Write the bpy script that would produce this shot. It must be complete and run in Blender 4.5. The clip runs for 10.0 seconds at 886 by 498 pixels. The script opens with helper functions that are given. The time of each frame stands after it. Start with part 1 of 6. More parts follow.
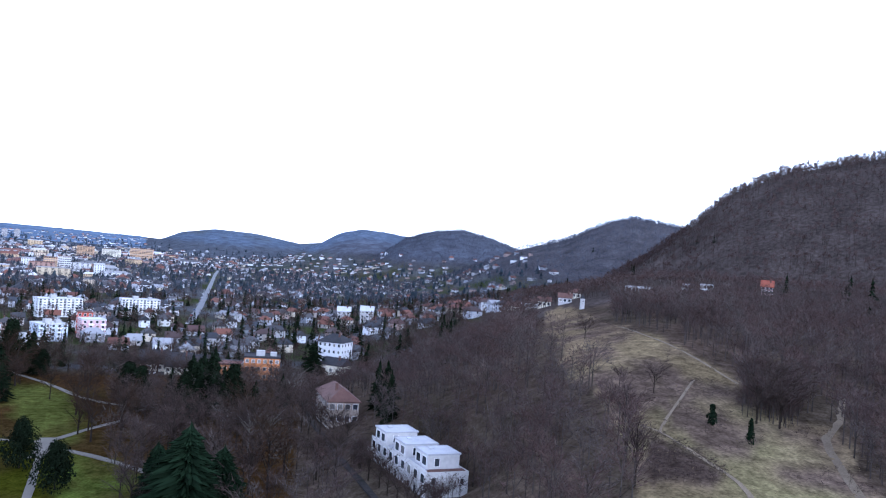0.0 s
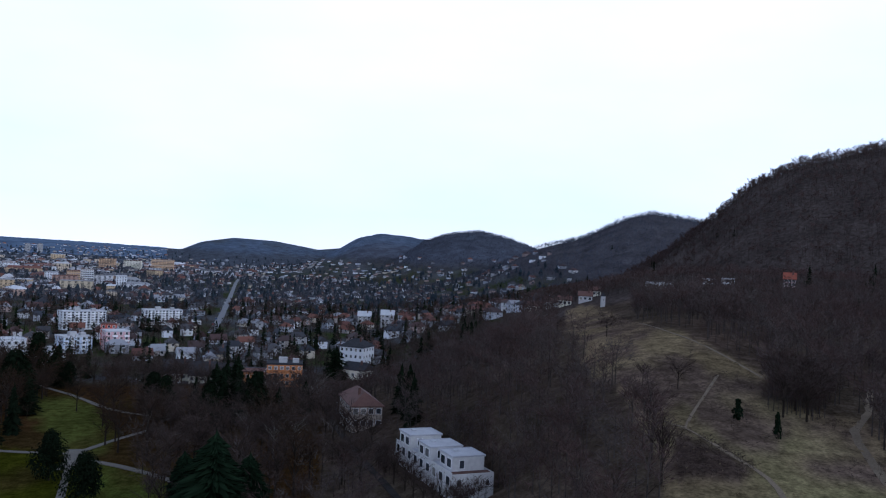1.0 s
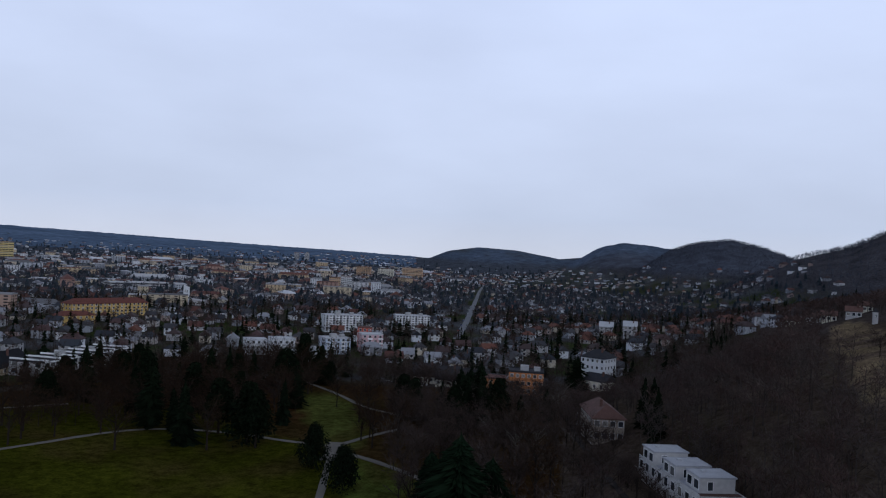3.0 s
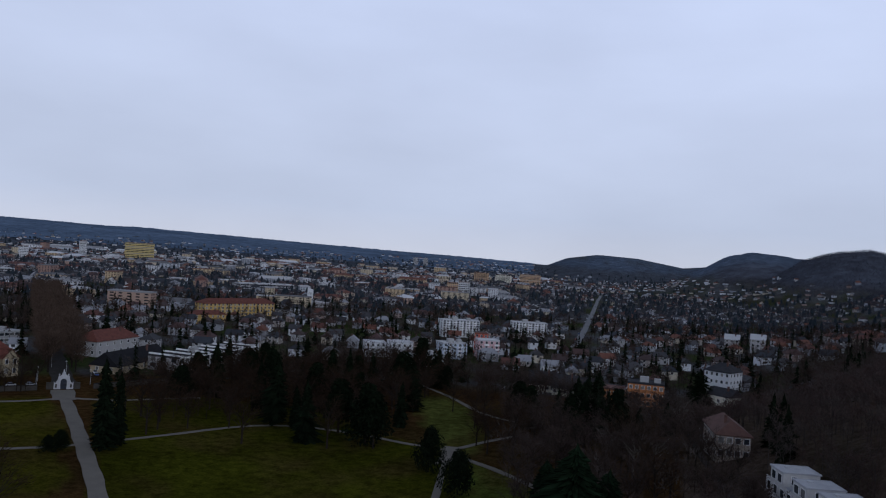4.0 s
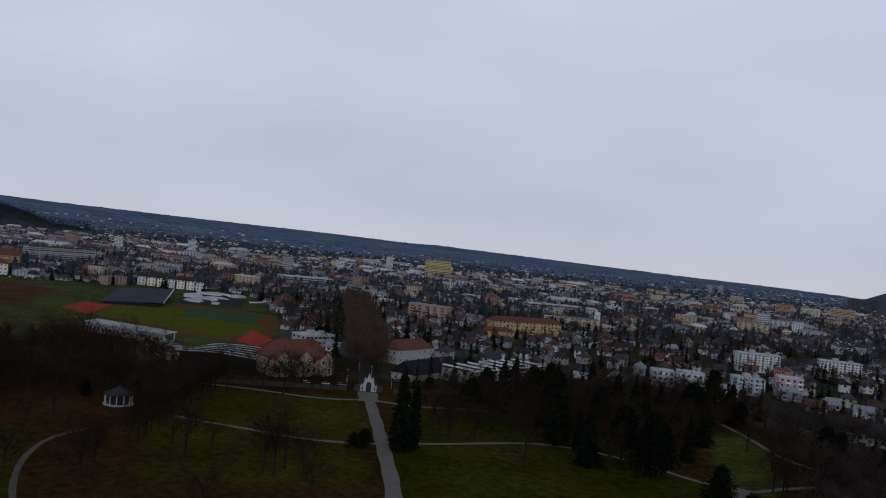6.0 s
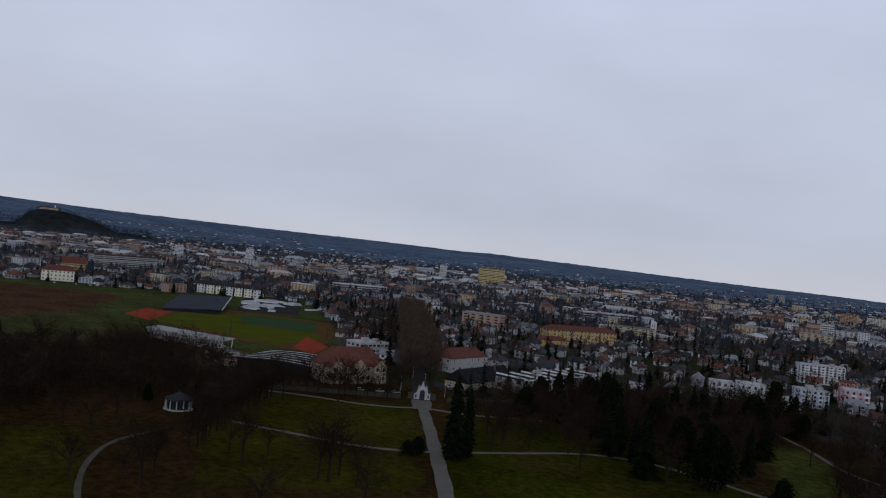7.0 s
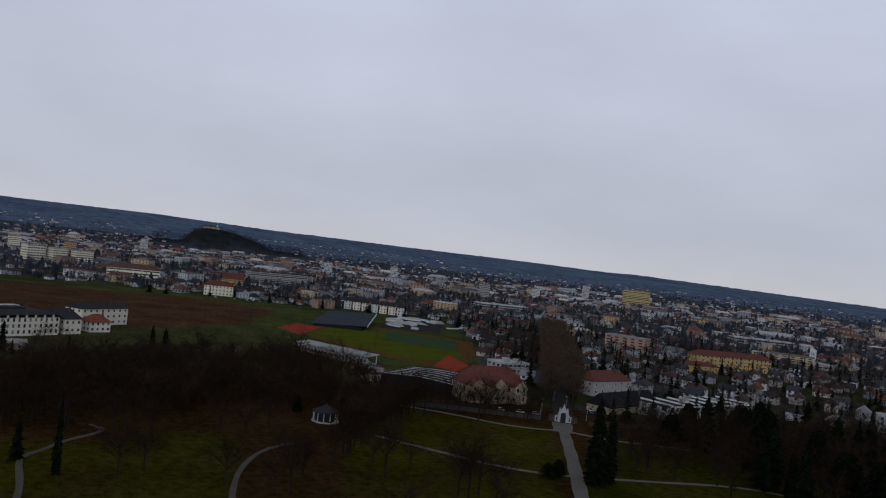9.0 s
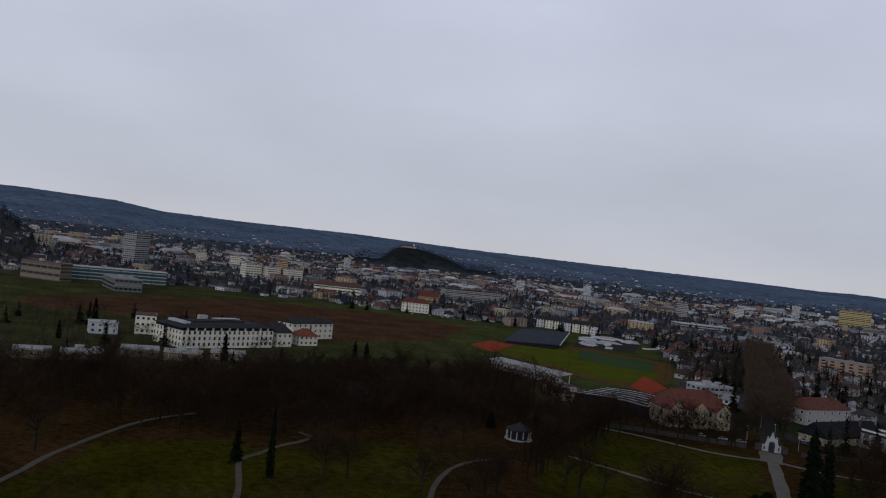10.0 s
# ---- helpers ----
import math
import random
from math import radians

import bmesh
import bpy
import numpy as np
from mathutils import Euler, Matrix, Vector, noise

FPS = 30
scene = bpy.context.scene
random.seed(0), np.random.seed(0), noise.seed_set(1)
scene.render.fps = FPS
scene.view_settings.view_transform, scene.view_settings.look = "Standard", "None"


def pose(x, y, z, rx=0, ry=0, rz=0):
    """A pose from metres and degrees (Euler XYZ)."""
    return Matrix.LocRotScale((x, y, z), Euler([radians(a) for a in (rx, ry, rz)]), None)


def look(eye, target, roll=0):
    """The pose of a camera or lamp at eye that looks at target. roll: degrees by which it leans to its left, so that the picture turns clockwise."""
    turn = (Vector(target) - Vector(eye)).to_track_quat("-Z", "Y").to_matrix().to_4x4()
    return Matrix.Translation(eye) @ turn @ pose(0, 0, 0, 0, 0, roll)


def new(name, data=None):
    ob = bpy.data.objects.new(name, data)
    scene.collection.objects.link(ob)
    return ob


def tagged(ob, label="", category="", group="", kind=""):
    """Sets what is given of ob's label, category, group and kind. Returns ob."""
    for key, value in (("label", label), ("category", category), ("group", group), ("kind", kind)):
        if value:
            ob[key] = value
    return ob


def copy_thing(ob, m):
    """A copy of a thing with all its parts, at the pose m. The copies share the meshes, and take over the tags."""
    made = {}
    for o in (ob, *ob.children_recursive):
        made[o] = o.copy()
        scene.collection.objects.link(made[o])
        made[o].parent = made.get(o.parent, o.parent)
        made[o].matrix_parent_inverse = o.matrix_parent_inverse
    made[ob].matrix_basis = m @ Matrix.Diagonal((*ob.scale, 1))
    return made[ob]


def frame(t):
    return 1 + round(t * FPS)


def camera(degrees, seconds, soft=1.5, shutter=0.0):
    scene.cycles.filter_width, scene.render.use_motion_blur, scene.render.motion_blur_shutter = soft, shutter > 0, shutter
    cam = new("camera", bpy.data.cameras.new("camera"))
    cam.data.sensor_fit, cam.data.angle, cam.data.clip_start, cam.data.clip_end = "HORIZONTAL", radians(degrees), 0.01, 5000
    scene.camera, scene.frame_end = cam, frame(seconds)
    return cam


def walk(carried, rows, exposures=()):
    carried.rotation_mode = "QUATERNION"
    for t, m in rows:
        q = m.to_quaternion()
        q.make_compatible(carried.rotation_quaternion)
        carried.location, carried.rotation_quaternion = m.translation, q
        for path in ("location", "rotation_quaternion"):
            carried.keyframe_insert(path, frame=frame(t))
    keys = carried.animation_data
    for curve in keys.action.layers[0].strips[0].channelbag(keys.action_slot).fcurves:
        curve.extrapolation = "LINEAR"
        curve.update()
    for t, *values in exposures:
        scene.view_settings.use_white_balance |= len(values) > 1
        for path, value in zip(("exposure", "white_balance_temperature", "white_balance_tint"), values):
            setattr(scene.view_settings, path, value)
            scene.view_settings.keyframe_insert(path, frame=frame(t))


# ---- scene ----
# The drone hovers 65 m above the castle park and turns to its left.
EYE = 65.0
cam = camera(57.0, 10.0, soft=1.15)
PATH = [  # seconds, yaw, pitch, lean to the left
    (0.0, -0.00, 0.58, 4.47),
    (0.5, 0.28, 0.63, 3.67),
    (1.0, 1.31, 0.64, 2.75),
    (1.5, 3.59, 0.59, 1.84),
    (2.0, 8.35, 0.56, 1.77),
    (2.5, 13.38, 0.44, 2.29),
    (3.0, 18.15, 0.45, 3.04),
    (3.2, 19.70, 0.44, 3.20),
    (4.3, 28.70, 0.36, 4.10),
    (4.5, 30.29, 0.34, 4.26),
    (5.0, 38.49, 0.39, 5.11),
    (5.5, 45.09, 0.11, 5.86),
    (5.7, 45.85, 0.16, 5.86),
    (6.8, 49.20, 0.40, 5.86),
    (7.0, 50.32, 0.45, 5.86),
    (7.5, 53.07, 0.54, 5.90),
    (8.0, 55.89, 0.61, 5.68),
    (8.5, 58.31, 0.69, 5.81),
    (9.0, 60.29, 0.77, 6.46),
    (9.2, 63.20, 0.67, 6.61),
    (9.3, 65.20, 0.62, 6.69),
    (9.5, 69.83, 0.52, 6.84),
    (10.0, 73.80, 0.53, 6.29),
]
walk(cam, [(t, pose(0, 0, EYE, 90 + p, -lean, yaw)) for t, yaw, p, lean in PATH],
     exposures=[(0.0, 2.50, 5150, 15), (0.5, 1.80, 5150, 13), (1.0, 0.99, 5300, 11), (1.5, 0.68, 5620, 10), (2.0, 0.48, 5700, 9), (3.0, 0.27, 5660, 10), (4.5, 0.10, 5700, 11),
                (5.5, 0.05, 5950, 11), (7.0, 0.0, 6050, 10), (10.0, -0.05, 6300, 10)])

# ---- sky and light: an even winter overcast ----
world = bpy.data.worlds.new("overcast")
scene.world = world
world.use_nodes = True
wt = world.node_tree
wt.nodes.clear()
w_out = wt.nodes.new("ShaderNodeOutputWorld")
w_bg = wt.nodes.new("ShaderNodeBackground")
w_tc = wt.nodes.new("ShaderNodeTexCoord")
w_sep = wt.nodes.new("ShaderNodeSeparateXYZ")
w_ramp = wt.nodes.new("ShaderNodeValToRGB")
w_map = wt.nodes.new("ShaderNodeMapping")
w_map.inputs["Scale"].default_value = (1.0, 1.0, 3.0)
w_noise = wt.nodes.new("ShaderNodeTexNoise")
w_noise.inputs["Scale"].default_value, w_noise.inputs["Detail"].default_value = 2.2, 5.0
w_range = wt.nodes.new("ShaderNodeMapRange")
w_range.inputs["From Min"].default_value, w_range.inputs["From Max"].default_value = 0.25, 0.75
w_range.inputs["To Min"].default_value, w_range.inputs["To Max"].default_value = 0.90, 1.10
w_mul = wt.nodes.new("ShaderNodeVectorMath")
w_mul.operation = "SCALE"
SKY = [(0.0, (0.56, 0.55, 0.57)), (0.05, (0.50, 0.52, 0.58)), (0.34, (0.58, 0.61, 0.72)), (0.58, (0.26, 0.285, 0.345)), (1.0, (0.135, 0.148, 0.178))]
while len(w_ramp.color_ramp.elements) < len(SKY):
    w_ramp.color_ramp.elements.new(0.5)
for el, (p, c) in zip(w_ramp.color_ramp.elements, SKY):
    el.position, el.color = p, (*c, 1)
wt.links.new(w_tc.outputs["Generated"], w_sep.inputs[0])
wt.links.new(w_sep.outputs["Z"], w_ramp.inputs[0])
wt.links.new(w_tc.outputs["Generated"], w_map.inputs[0])
wt.links.new(w_map.outputs[0], w_noise.inputs["Vector"])
wt.links.new(w_noise.outputs[0], w_range.inputs[0])
wt.links.new(w_ramp.outputs[0], w_mul.inputs[0])
wt.links.new(w_range.outputs[0], w_mul.inputs["Scale"])
wt.links.new(w_mul.outputs[0], w_bg.inputs[0])
wt.links.new(w_bg.outputs[0], w_out.inputs[0])

sun_data = bpy.data.lights.new("sun", "SUN")
sun_data.energy, sun_data.angle, sun_data.color = 0.72, radians(40), (1.0, 0.98, 0.96)
sun = new("sun", sun_data)
sun.matrix_world = look((700, -520, 300), (0, 0, 0))


# ---- materials ----
def material(name, color, rough=0.85, vary=0.25, scale=0.4, fine=6.0, bump=0.2, metal=0.0, second=None, island=0.0, spec=0.12):
    """Paint, render, bark and so on: two scales of variation on the base colour, and fine relief."""
    m = bpy.data.materials.new(name)
    m.use_nodes = True
    nt = m.node_tree
    b = nt.nodes["Principled BSDF"]
    b.inputs["Roughness"].default_value, b.inputs["Metallic"].default_value = rough, metal
    b.inputs["Specular IOR Level"].default_value = spec
    tc = nt.nodes.new("ShaderNodeTexCoord")
    n1, n2 = nt.nodes.new("ShaderNodeTexNoise"), nt.nodes.new("ShaderNodeTexNoise")
    n1.inputs["Scale"].default_value, n1.inputs["Detail"].default_value = scale, 4.0
    n2.inputs["Scale"].default_value, n2.inputs["Detail"].default_value = fine, 3.0
    add = nt.nodes.new("ShaderNodeMath")
    add.operation = "ADD"
    rng = nt.nodes.new("ShaderNodeMapRange")
    rng.inputs["From Min"].default_value, rng.inputs["From Max"].default_value = 0.6, 1.4
    mix = nt.nodes.new("ShaderNodeMix")
    mix.data_type = "RGBA"
    dark = second or tuple(c * (1 - 2 * vary) for c in color)
    mix.inputs["A"].default_value = (*dark, 1)
    mix.inputs["B"].default_value = (*(color if second else tuple(min(1, c * (1 + vary)) for c in color)), 1)
    nt.links.new(tc.outputs["Object"], n1.inputs["Vector"])
    nt.links.new(tc.outputs["Object"], n2.inputs["Vector"])
    nt.links.new(n1.outputs[0], add.inputs[0])
    nt.links.new(n2.outputs[0], add.inputs[1])
    nt.links.new(add.outputs[0], rng.inputs[0])
    nt.links.new(rng.outputs[0], mix.inputs["Factor"])
    last = mix.outputs["Result"]
    if island:
        geo, hsv = nt.nodes.new("ShaderNodeNewGeometry"), nt.nodes.new("ShaderNodeHueSaturation")
        r2 = nt.nodes.new("ShaderNodeMapRange")
        r2.inputs["To Min"].default_value, r2.inputs["To Max"].default_value = 1 - island, 1 + island
        nt.links.new(geo.outputs["Random Per Island"], r2.inputs[0])
        nt.links.new(r2.outputs[0], hsv.inputs["Value"])
        nt.links.new(last, hsv.inputs["Color"])
        last = hsv.outputs[0]
    nt.links.new(last, b.inputs["Base Color"])
    if bump:
        bp = nt.nodes.new("ShaderNodeBump")
        bp.inputs["Strength"].default_value, bp.inputs["Distance"].default_value = bump, 0.05
        nt.links.new(n2.outputs[0], bp.inputs["Height"])
        nt.links.new(bp.outputs[0], b.inputs["Normal"])
    return m


def palette(name, colors, rough=0.85, per_island=False, vary=0.12):
    """One of several paints or tiles, drawn by lot for each object or each loose piece, with weathering."""
    m = material(name, (1, 1, 1), rough, vary)
    nt = m.node_tree
    b = nt.nodes["Principled BSDF"]
    ramp = nt.nodes.new("ShaderNodeValToRGB")
    ramp.color_ramp.interpolation = "CONSTANT"
    while len(ramp.color_ramp.elements) < len(colors):
        ramp.color_ramp.elements.new(0.5)
    for i, (el, c) in enumerate(zip(ramp.color_ramp.elements, colors)):
        el.position, el.color = i / len(colors), (*c, 1)
    if per_island:
        src = nt.nodes.new("ShaderNodeNewGeometry").outputs["Random Per Island"]
    else:
        src = nt.nodes.new("ShaderNodeObjectInfo").outputs["Random"]
    nt.links.new(src, ramp.inputs[0])
    old = b.inputs["Base Color"].links[0].from_socket
    mul = nt.nodes.new("ShaderNodeMix")
    mul.data_type, mul.blend_type = "RGBA", "MULTIPLY"
    mul.inputs["Factor"].default_value = 1.0
    nt.links.new(ramp.outputs[0], mul.inputs["A"])
    nt.links.new(old, mul.inputs["B"])
    nt.links.new(mul.outputs["Result"], b.inputs["Base Color"])
    return m


WALLS = [(0.70, 0.72, 0.76), (0.34, 0.34, 0.35), (0.46, 0.41, 0.33), (0.28, 0.29, 0.32), (0.29, 0.22, 0.20), (0.44, 0.46, 0.51), (0.21, 0.21, 0.23), (0.54, 0.54, 0.55), (0.25, 0.27, 0.31), (0.33, 0.30, 0.28), (0.62, 0.64, 0.69)]
ROOFS = [(0.105, 0.050, 0.041), (0.062, 0.044, 0.043), (0.145, 0.064, 0.047), (0.066, 0.064, 0.070), (0.042, 0.047, 0.058), (0.078, 0.048, 0.046), (0.26, 0.265, 0.29), (0.050, 0.050, 0.056), (0.034, 0.036, 0.044)]
m_house_wall = palette("painted_render", WALLS)
m_house_roof = palette("clay_tiles", ROOFS, 0.8)
m_far_wall = palette("far_render", WALLS, per_island=True)
m_far_roof = palette("far_tiles", ROOFS, 0.8, per_island=True)
m_block_wall = palette("block_render", [(0.56, 0.56, 0.58), (0.50, 0.42, 0.30), (0.42, 0.44, 0.48), (0.50, 0.38, 0.24), (0.34, 0.22, 0.18), (0.64, 0.65, 0.68), (0.30, 0.31, 0.34), (0.40, 0.28, 0.22), (0.52, 0.44, 0.34)], per_island=True)
m_flat_roof = palette("gravel_roof", [(0.26, 0.26, 0.27), (0.42, 0.42, 0.43), (0.14, 0.14, 0.15), (0.15, 0.07, 0.055), (0.13, 0.06, 0.05), (0.56, 0.57, 0.60), (0.10, 0.10, 0.11)], per_island=True)
m_white = material("white_render", (0.55, 0.56, 0.58), 0.8, 0.07, 0.3)
m_cream = material("cream_render", (0.70, 0.66, 0.54), 0.85, 0.08, 0.3)
m_yellow = material("yellow_render", (0.44, 0.30, 0.10), 0.85, 0.10, 0.3)
m_ochre = material("ochre_panels", (0.50, 0.39, 0.16), 0.8, 0.10, 0.1)
m_orange = material("orange_render", (0.43, 0.175, 0.066), 0.85, 0.12, 0.3)
m_peach = material("peach_render", (0.50, 0.33, 0.20), 0.85, 0.12, 0.3)
m_pink = material("pink_render", (0.52, 0.34, 0.35), 0.85, 0.08, 0.3)
m_blue = material("pale_blue_render", (0.46, 0.52, 0.62), 0.85, 0.08, 0.3)
m_red_wall = material("red_render", (0.40, 0.08, 0.05), 0.85, 0.1, 0.3)
m_grey_wall = material("grey_render", (0.36, 0.35, 0.35), 0.85, 0.12, 0.3)
m_sand_wall = material("old_rose_render", (0.36, 0.30, 0.25), 0.9, 0.15, 0.3)
m_old_tile = material("weathered_red_tiles", (0.135, 0.050, 0.038), 0.85, 0.25, 0.5)
m_red_tile = material("red_clay_tiles", (0.20, 0.062, 0.040), 0.8, 0.2, 0.5)
m_brown_tile = material("brown_clay_tiles", (0.105, 0.058, 0.048), 0.8, 0.2, 0.5)
m_slate = material("dark_slate", (0.036, 0.036, 0.041), 0.85, 0.2, 0.5, spec=0.06)
m_light_roof = material("pale_sheet_roof", (0.42, 0.43, 0.45), 0.55, 0.12, 0.2)
m_glass = palette("window_glass", [(0.03, 0.035, 0.045), (0.05, 0.055, 0.06), (0.02, 0.025, 0.03), (0.14, 0.14, 0.14), (0.04, 0.045, 0.055), (0.24, 0.23, 0.21), (0.03, 0.035, 0.04)], 0.15)
m_green_glass = material("green_glass", (0.035, 0.085, 0.088), 0.15, 0.2, 0.2, bump=0, spec=0.6)
m_frame = material("white_frames", (0.7, 0.7, 0.7), 0.6, 0.05)
m_stone = material("pale_stone", (0.40, 0.40, 0.42), 0.85, 0.12, 1.0)
m_concrete = material("concrete", (0.36, 0.36, 0.36), 0.9, 0.15, 0.3)
m_tan = material("tan_brown_render", (0.20, 0.155, 0.11), 0.9, 0.15, 0.3)
m_panel = material("dark_grey_panels", (0.15, 0.155, 0.165), 0.7, 0.12, 0.2)
m_roof_pale = material("grey_gravel_roof", (0.24, 0.24, 0.25), 0.9, 0.15, 0.2)
m_old_wall = material("dark_old_masonry", (0.055, 0.050, 0.044), 0.95, 0.25, 0.5)
m_asphalt = material("asphalt", (0.10, 0.10, 0.105), 0.9, 0.15, 0.2, 3.0)
m_lane = material("dark_wet_lane", (0.045, 0.042, 0.040), 0.9, 0.2, 0.3, 2.0, spec=0.0)
m_road = material("wet_street", (0.14, 0.143, 0.152), 0.8, 0.15, 0.05, 1.0)
m_gravel = material("gravel_path", (0.156, 0.143, 0.126), 0.95, 0.12, 0.2, 4.0, spec=0.0)
# darker gravel colour for the bend, loop and north paths
m_dim_gravel = material("mossy_gravel_path", (0.105, 0.094, 0.076), 0.95, 0.2, 0.2, 4.0, spec=0.0)
m_clay = material("red_sand_court", (0.28, 0.055, 0.032), 0.95, 0.12, 0.1, 2.0, spec=0.0)
m_tartan = material("running_track", (0.105, 0.060, 0.024), 0.9, 0.12, 0.1, 2.0, spec=0.0)
m_turf = material("sports_turf", (0.078, 0.088, 0.012), 0.95, 0.18, 0.06, 1.5, spec=0.0)
m_turf_green = material("green_hard_court", (0.046, 0.076, 0.034), 0.9, 0.12, 0.06, 1.5, spec=0.0)
m_bark = material("bark", (0.026, 0.020, 0.016), 0.95, 0.25, 0.8, 8.0, island=0.3, spec=0.05)
m_twig = material("bare_twigs", (0.047, 0.034, 0.029), 0.95, 0.2, 0.05, 1.0, bump=0, island=0.45, spec=0.05)
m_twig_pale = material("pale_twigs", (0.066, 0.055, 0.047), 0.95, 0.2, 0.05, 1.0, bump=0, island=0.4, spec=0.05)
m_twig_red = material("reddish_twigs", (0.042, 0.027, 0.022), 0.95, 0.2, 0.05, 1.0, bump=0, island=0.4, spec=0.05)
# bluish copies of the twig colour, with haze painted in for distant trees
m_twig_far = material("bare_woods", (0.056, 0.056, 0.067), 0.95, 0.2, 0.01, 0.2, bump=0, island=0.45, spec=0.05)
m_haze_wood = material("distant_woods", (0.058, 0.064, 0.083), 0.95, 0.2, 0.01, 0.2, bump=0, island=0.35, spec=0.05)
m_needles = material("conifer_needles", (0.007, 0.011, 0.006), 0.9, 0.25, 0.3, 4.0, bump=0, island=0.45, spec=0.0)
m_cedar = material("cedar_needles", (0.009, 0.017, 0.009), 0.9, 0.25, 0.3, 4.0, bump=0, island=0.45, spec=0.0)
# darkened copy of the bare twigs, shade painted in for the park trees
m_shaded_twig = material("dark_park_twigs", (0.029, 0.0185, 0.0125), 0.95, 0.2, 0.05, 1.0, bump=0, island=0.45, spec=0.0)
m_wood_bark = material("grey_wood_bark", (0.050, 0.042, 0.037), 0.95, 0.25, 0.8, 8.0, island=0.3, spec=0.05)
m_wood_grey = material("grey_brown_wood_twigs", (0.063, 0.045, 0.041), 0.95, 0.2, 0.05, 1.0, bump=0, island=0.45, spec=0.0)
m_wood_brown = material("brown_wood_twigs", (0.064, 0.042, 0.037), 0.95, 0.2, 0.05, 1.0, bump=0, island=0.45, spec=0.0)
m_wood_pale = material("pale_wood_twigs", (0.069, 0.056, 0.050), 0.95, 0.2, 0.05, 1.0, bump=0, island=0.45, spec=0.0)
m_hall_dark = material("black_roof_felt", (0.018, 0.018, 0.021), 0.9, 0.2, 0.3, spec=0.05)
m_reed = material("brown_avenue_twigs", (0.078, 0.053, 0.039), 0.95, 0.2, 0.1, 1.0, bump=0, island=0.4, spec=0.05)
m_car = palette("car_paint", [(0.6, 0.6, 0.62), (0.05, 0.05, 0.06), (0.3, 0.31, 0.33), (0.35, 0.04, 0.03), (0.05, 0.08, 0.2), (0.7, 0.7, 0.7)], 0.3)
m_rubber = material("tyre_rubber", (0.02, 0.02, 0.02), 0.9, 0.1)


def ground_material():
    m = bpy.data.materials.new("land_cover")
    m.use_nodes = True
    nt = m.node_tree
    b = nt.nodes["Principled BSDF"]
    b.inputs["Roughness"].default_value, b.inputs["Specular IOR Level"].default_value = 1.0, 0.0
    at = nt.nodes.new("ShaderNodeAttribute")
    at.attribute_name = "cover"
    tc = nt.nodes.new("ShaderNodeTexCoord")
    val = None
    for s, lo, hi in ((0.035, 0.7, 1.35), (0.35, 0.6, 1.45), (1.6, 0.65, 1.4)):
        n = nt.nodes.new("ShaderNodeTexNoise")
        n.inputs["Scale"].default_value, n.inputs["Detail"].default_value = s, 5.0
        r = nt.nodes.new("ShaderNodeMapRange")
        r.inputs["From Min"].default_value, r.inputs["From Max"].default_value = 0.3, 0.7
        r.inputs["To Min"].default_value, r.inputs["To Max"].default_value = lo, hi
        nt.links.new(tc.outputs["Object"], n.inputs["Vector"])
        nt.links.new(n.outputs[0], r.inputs[0])
        if val is None:
            val = r.outputs[0]
        else:
            mu = nt.nodes.new("ShaderNodeMath")
            mu.operation = "MULTIPLY"
            nt.links.new(val, mu.inputs[0])
            nt.links.new(r.outputs[0], mu.inputs[1])
            val = mu.outputs[0]
    hs = nt.nodes.new("ShaderNodeHueSaturation")
    nt.links.new(at.outputs["Color"], hs.inputs["Color"])
    nt.links.new(val, hs.inputs["Value"])
    nt.links.new(hs.outputs[0], b.inputs["Base Color"])
    return m


m_ground = ground_material()


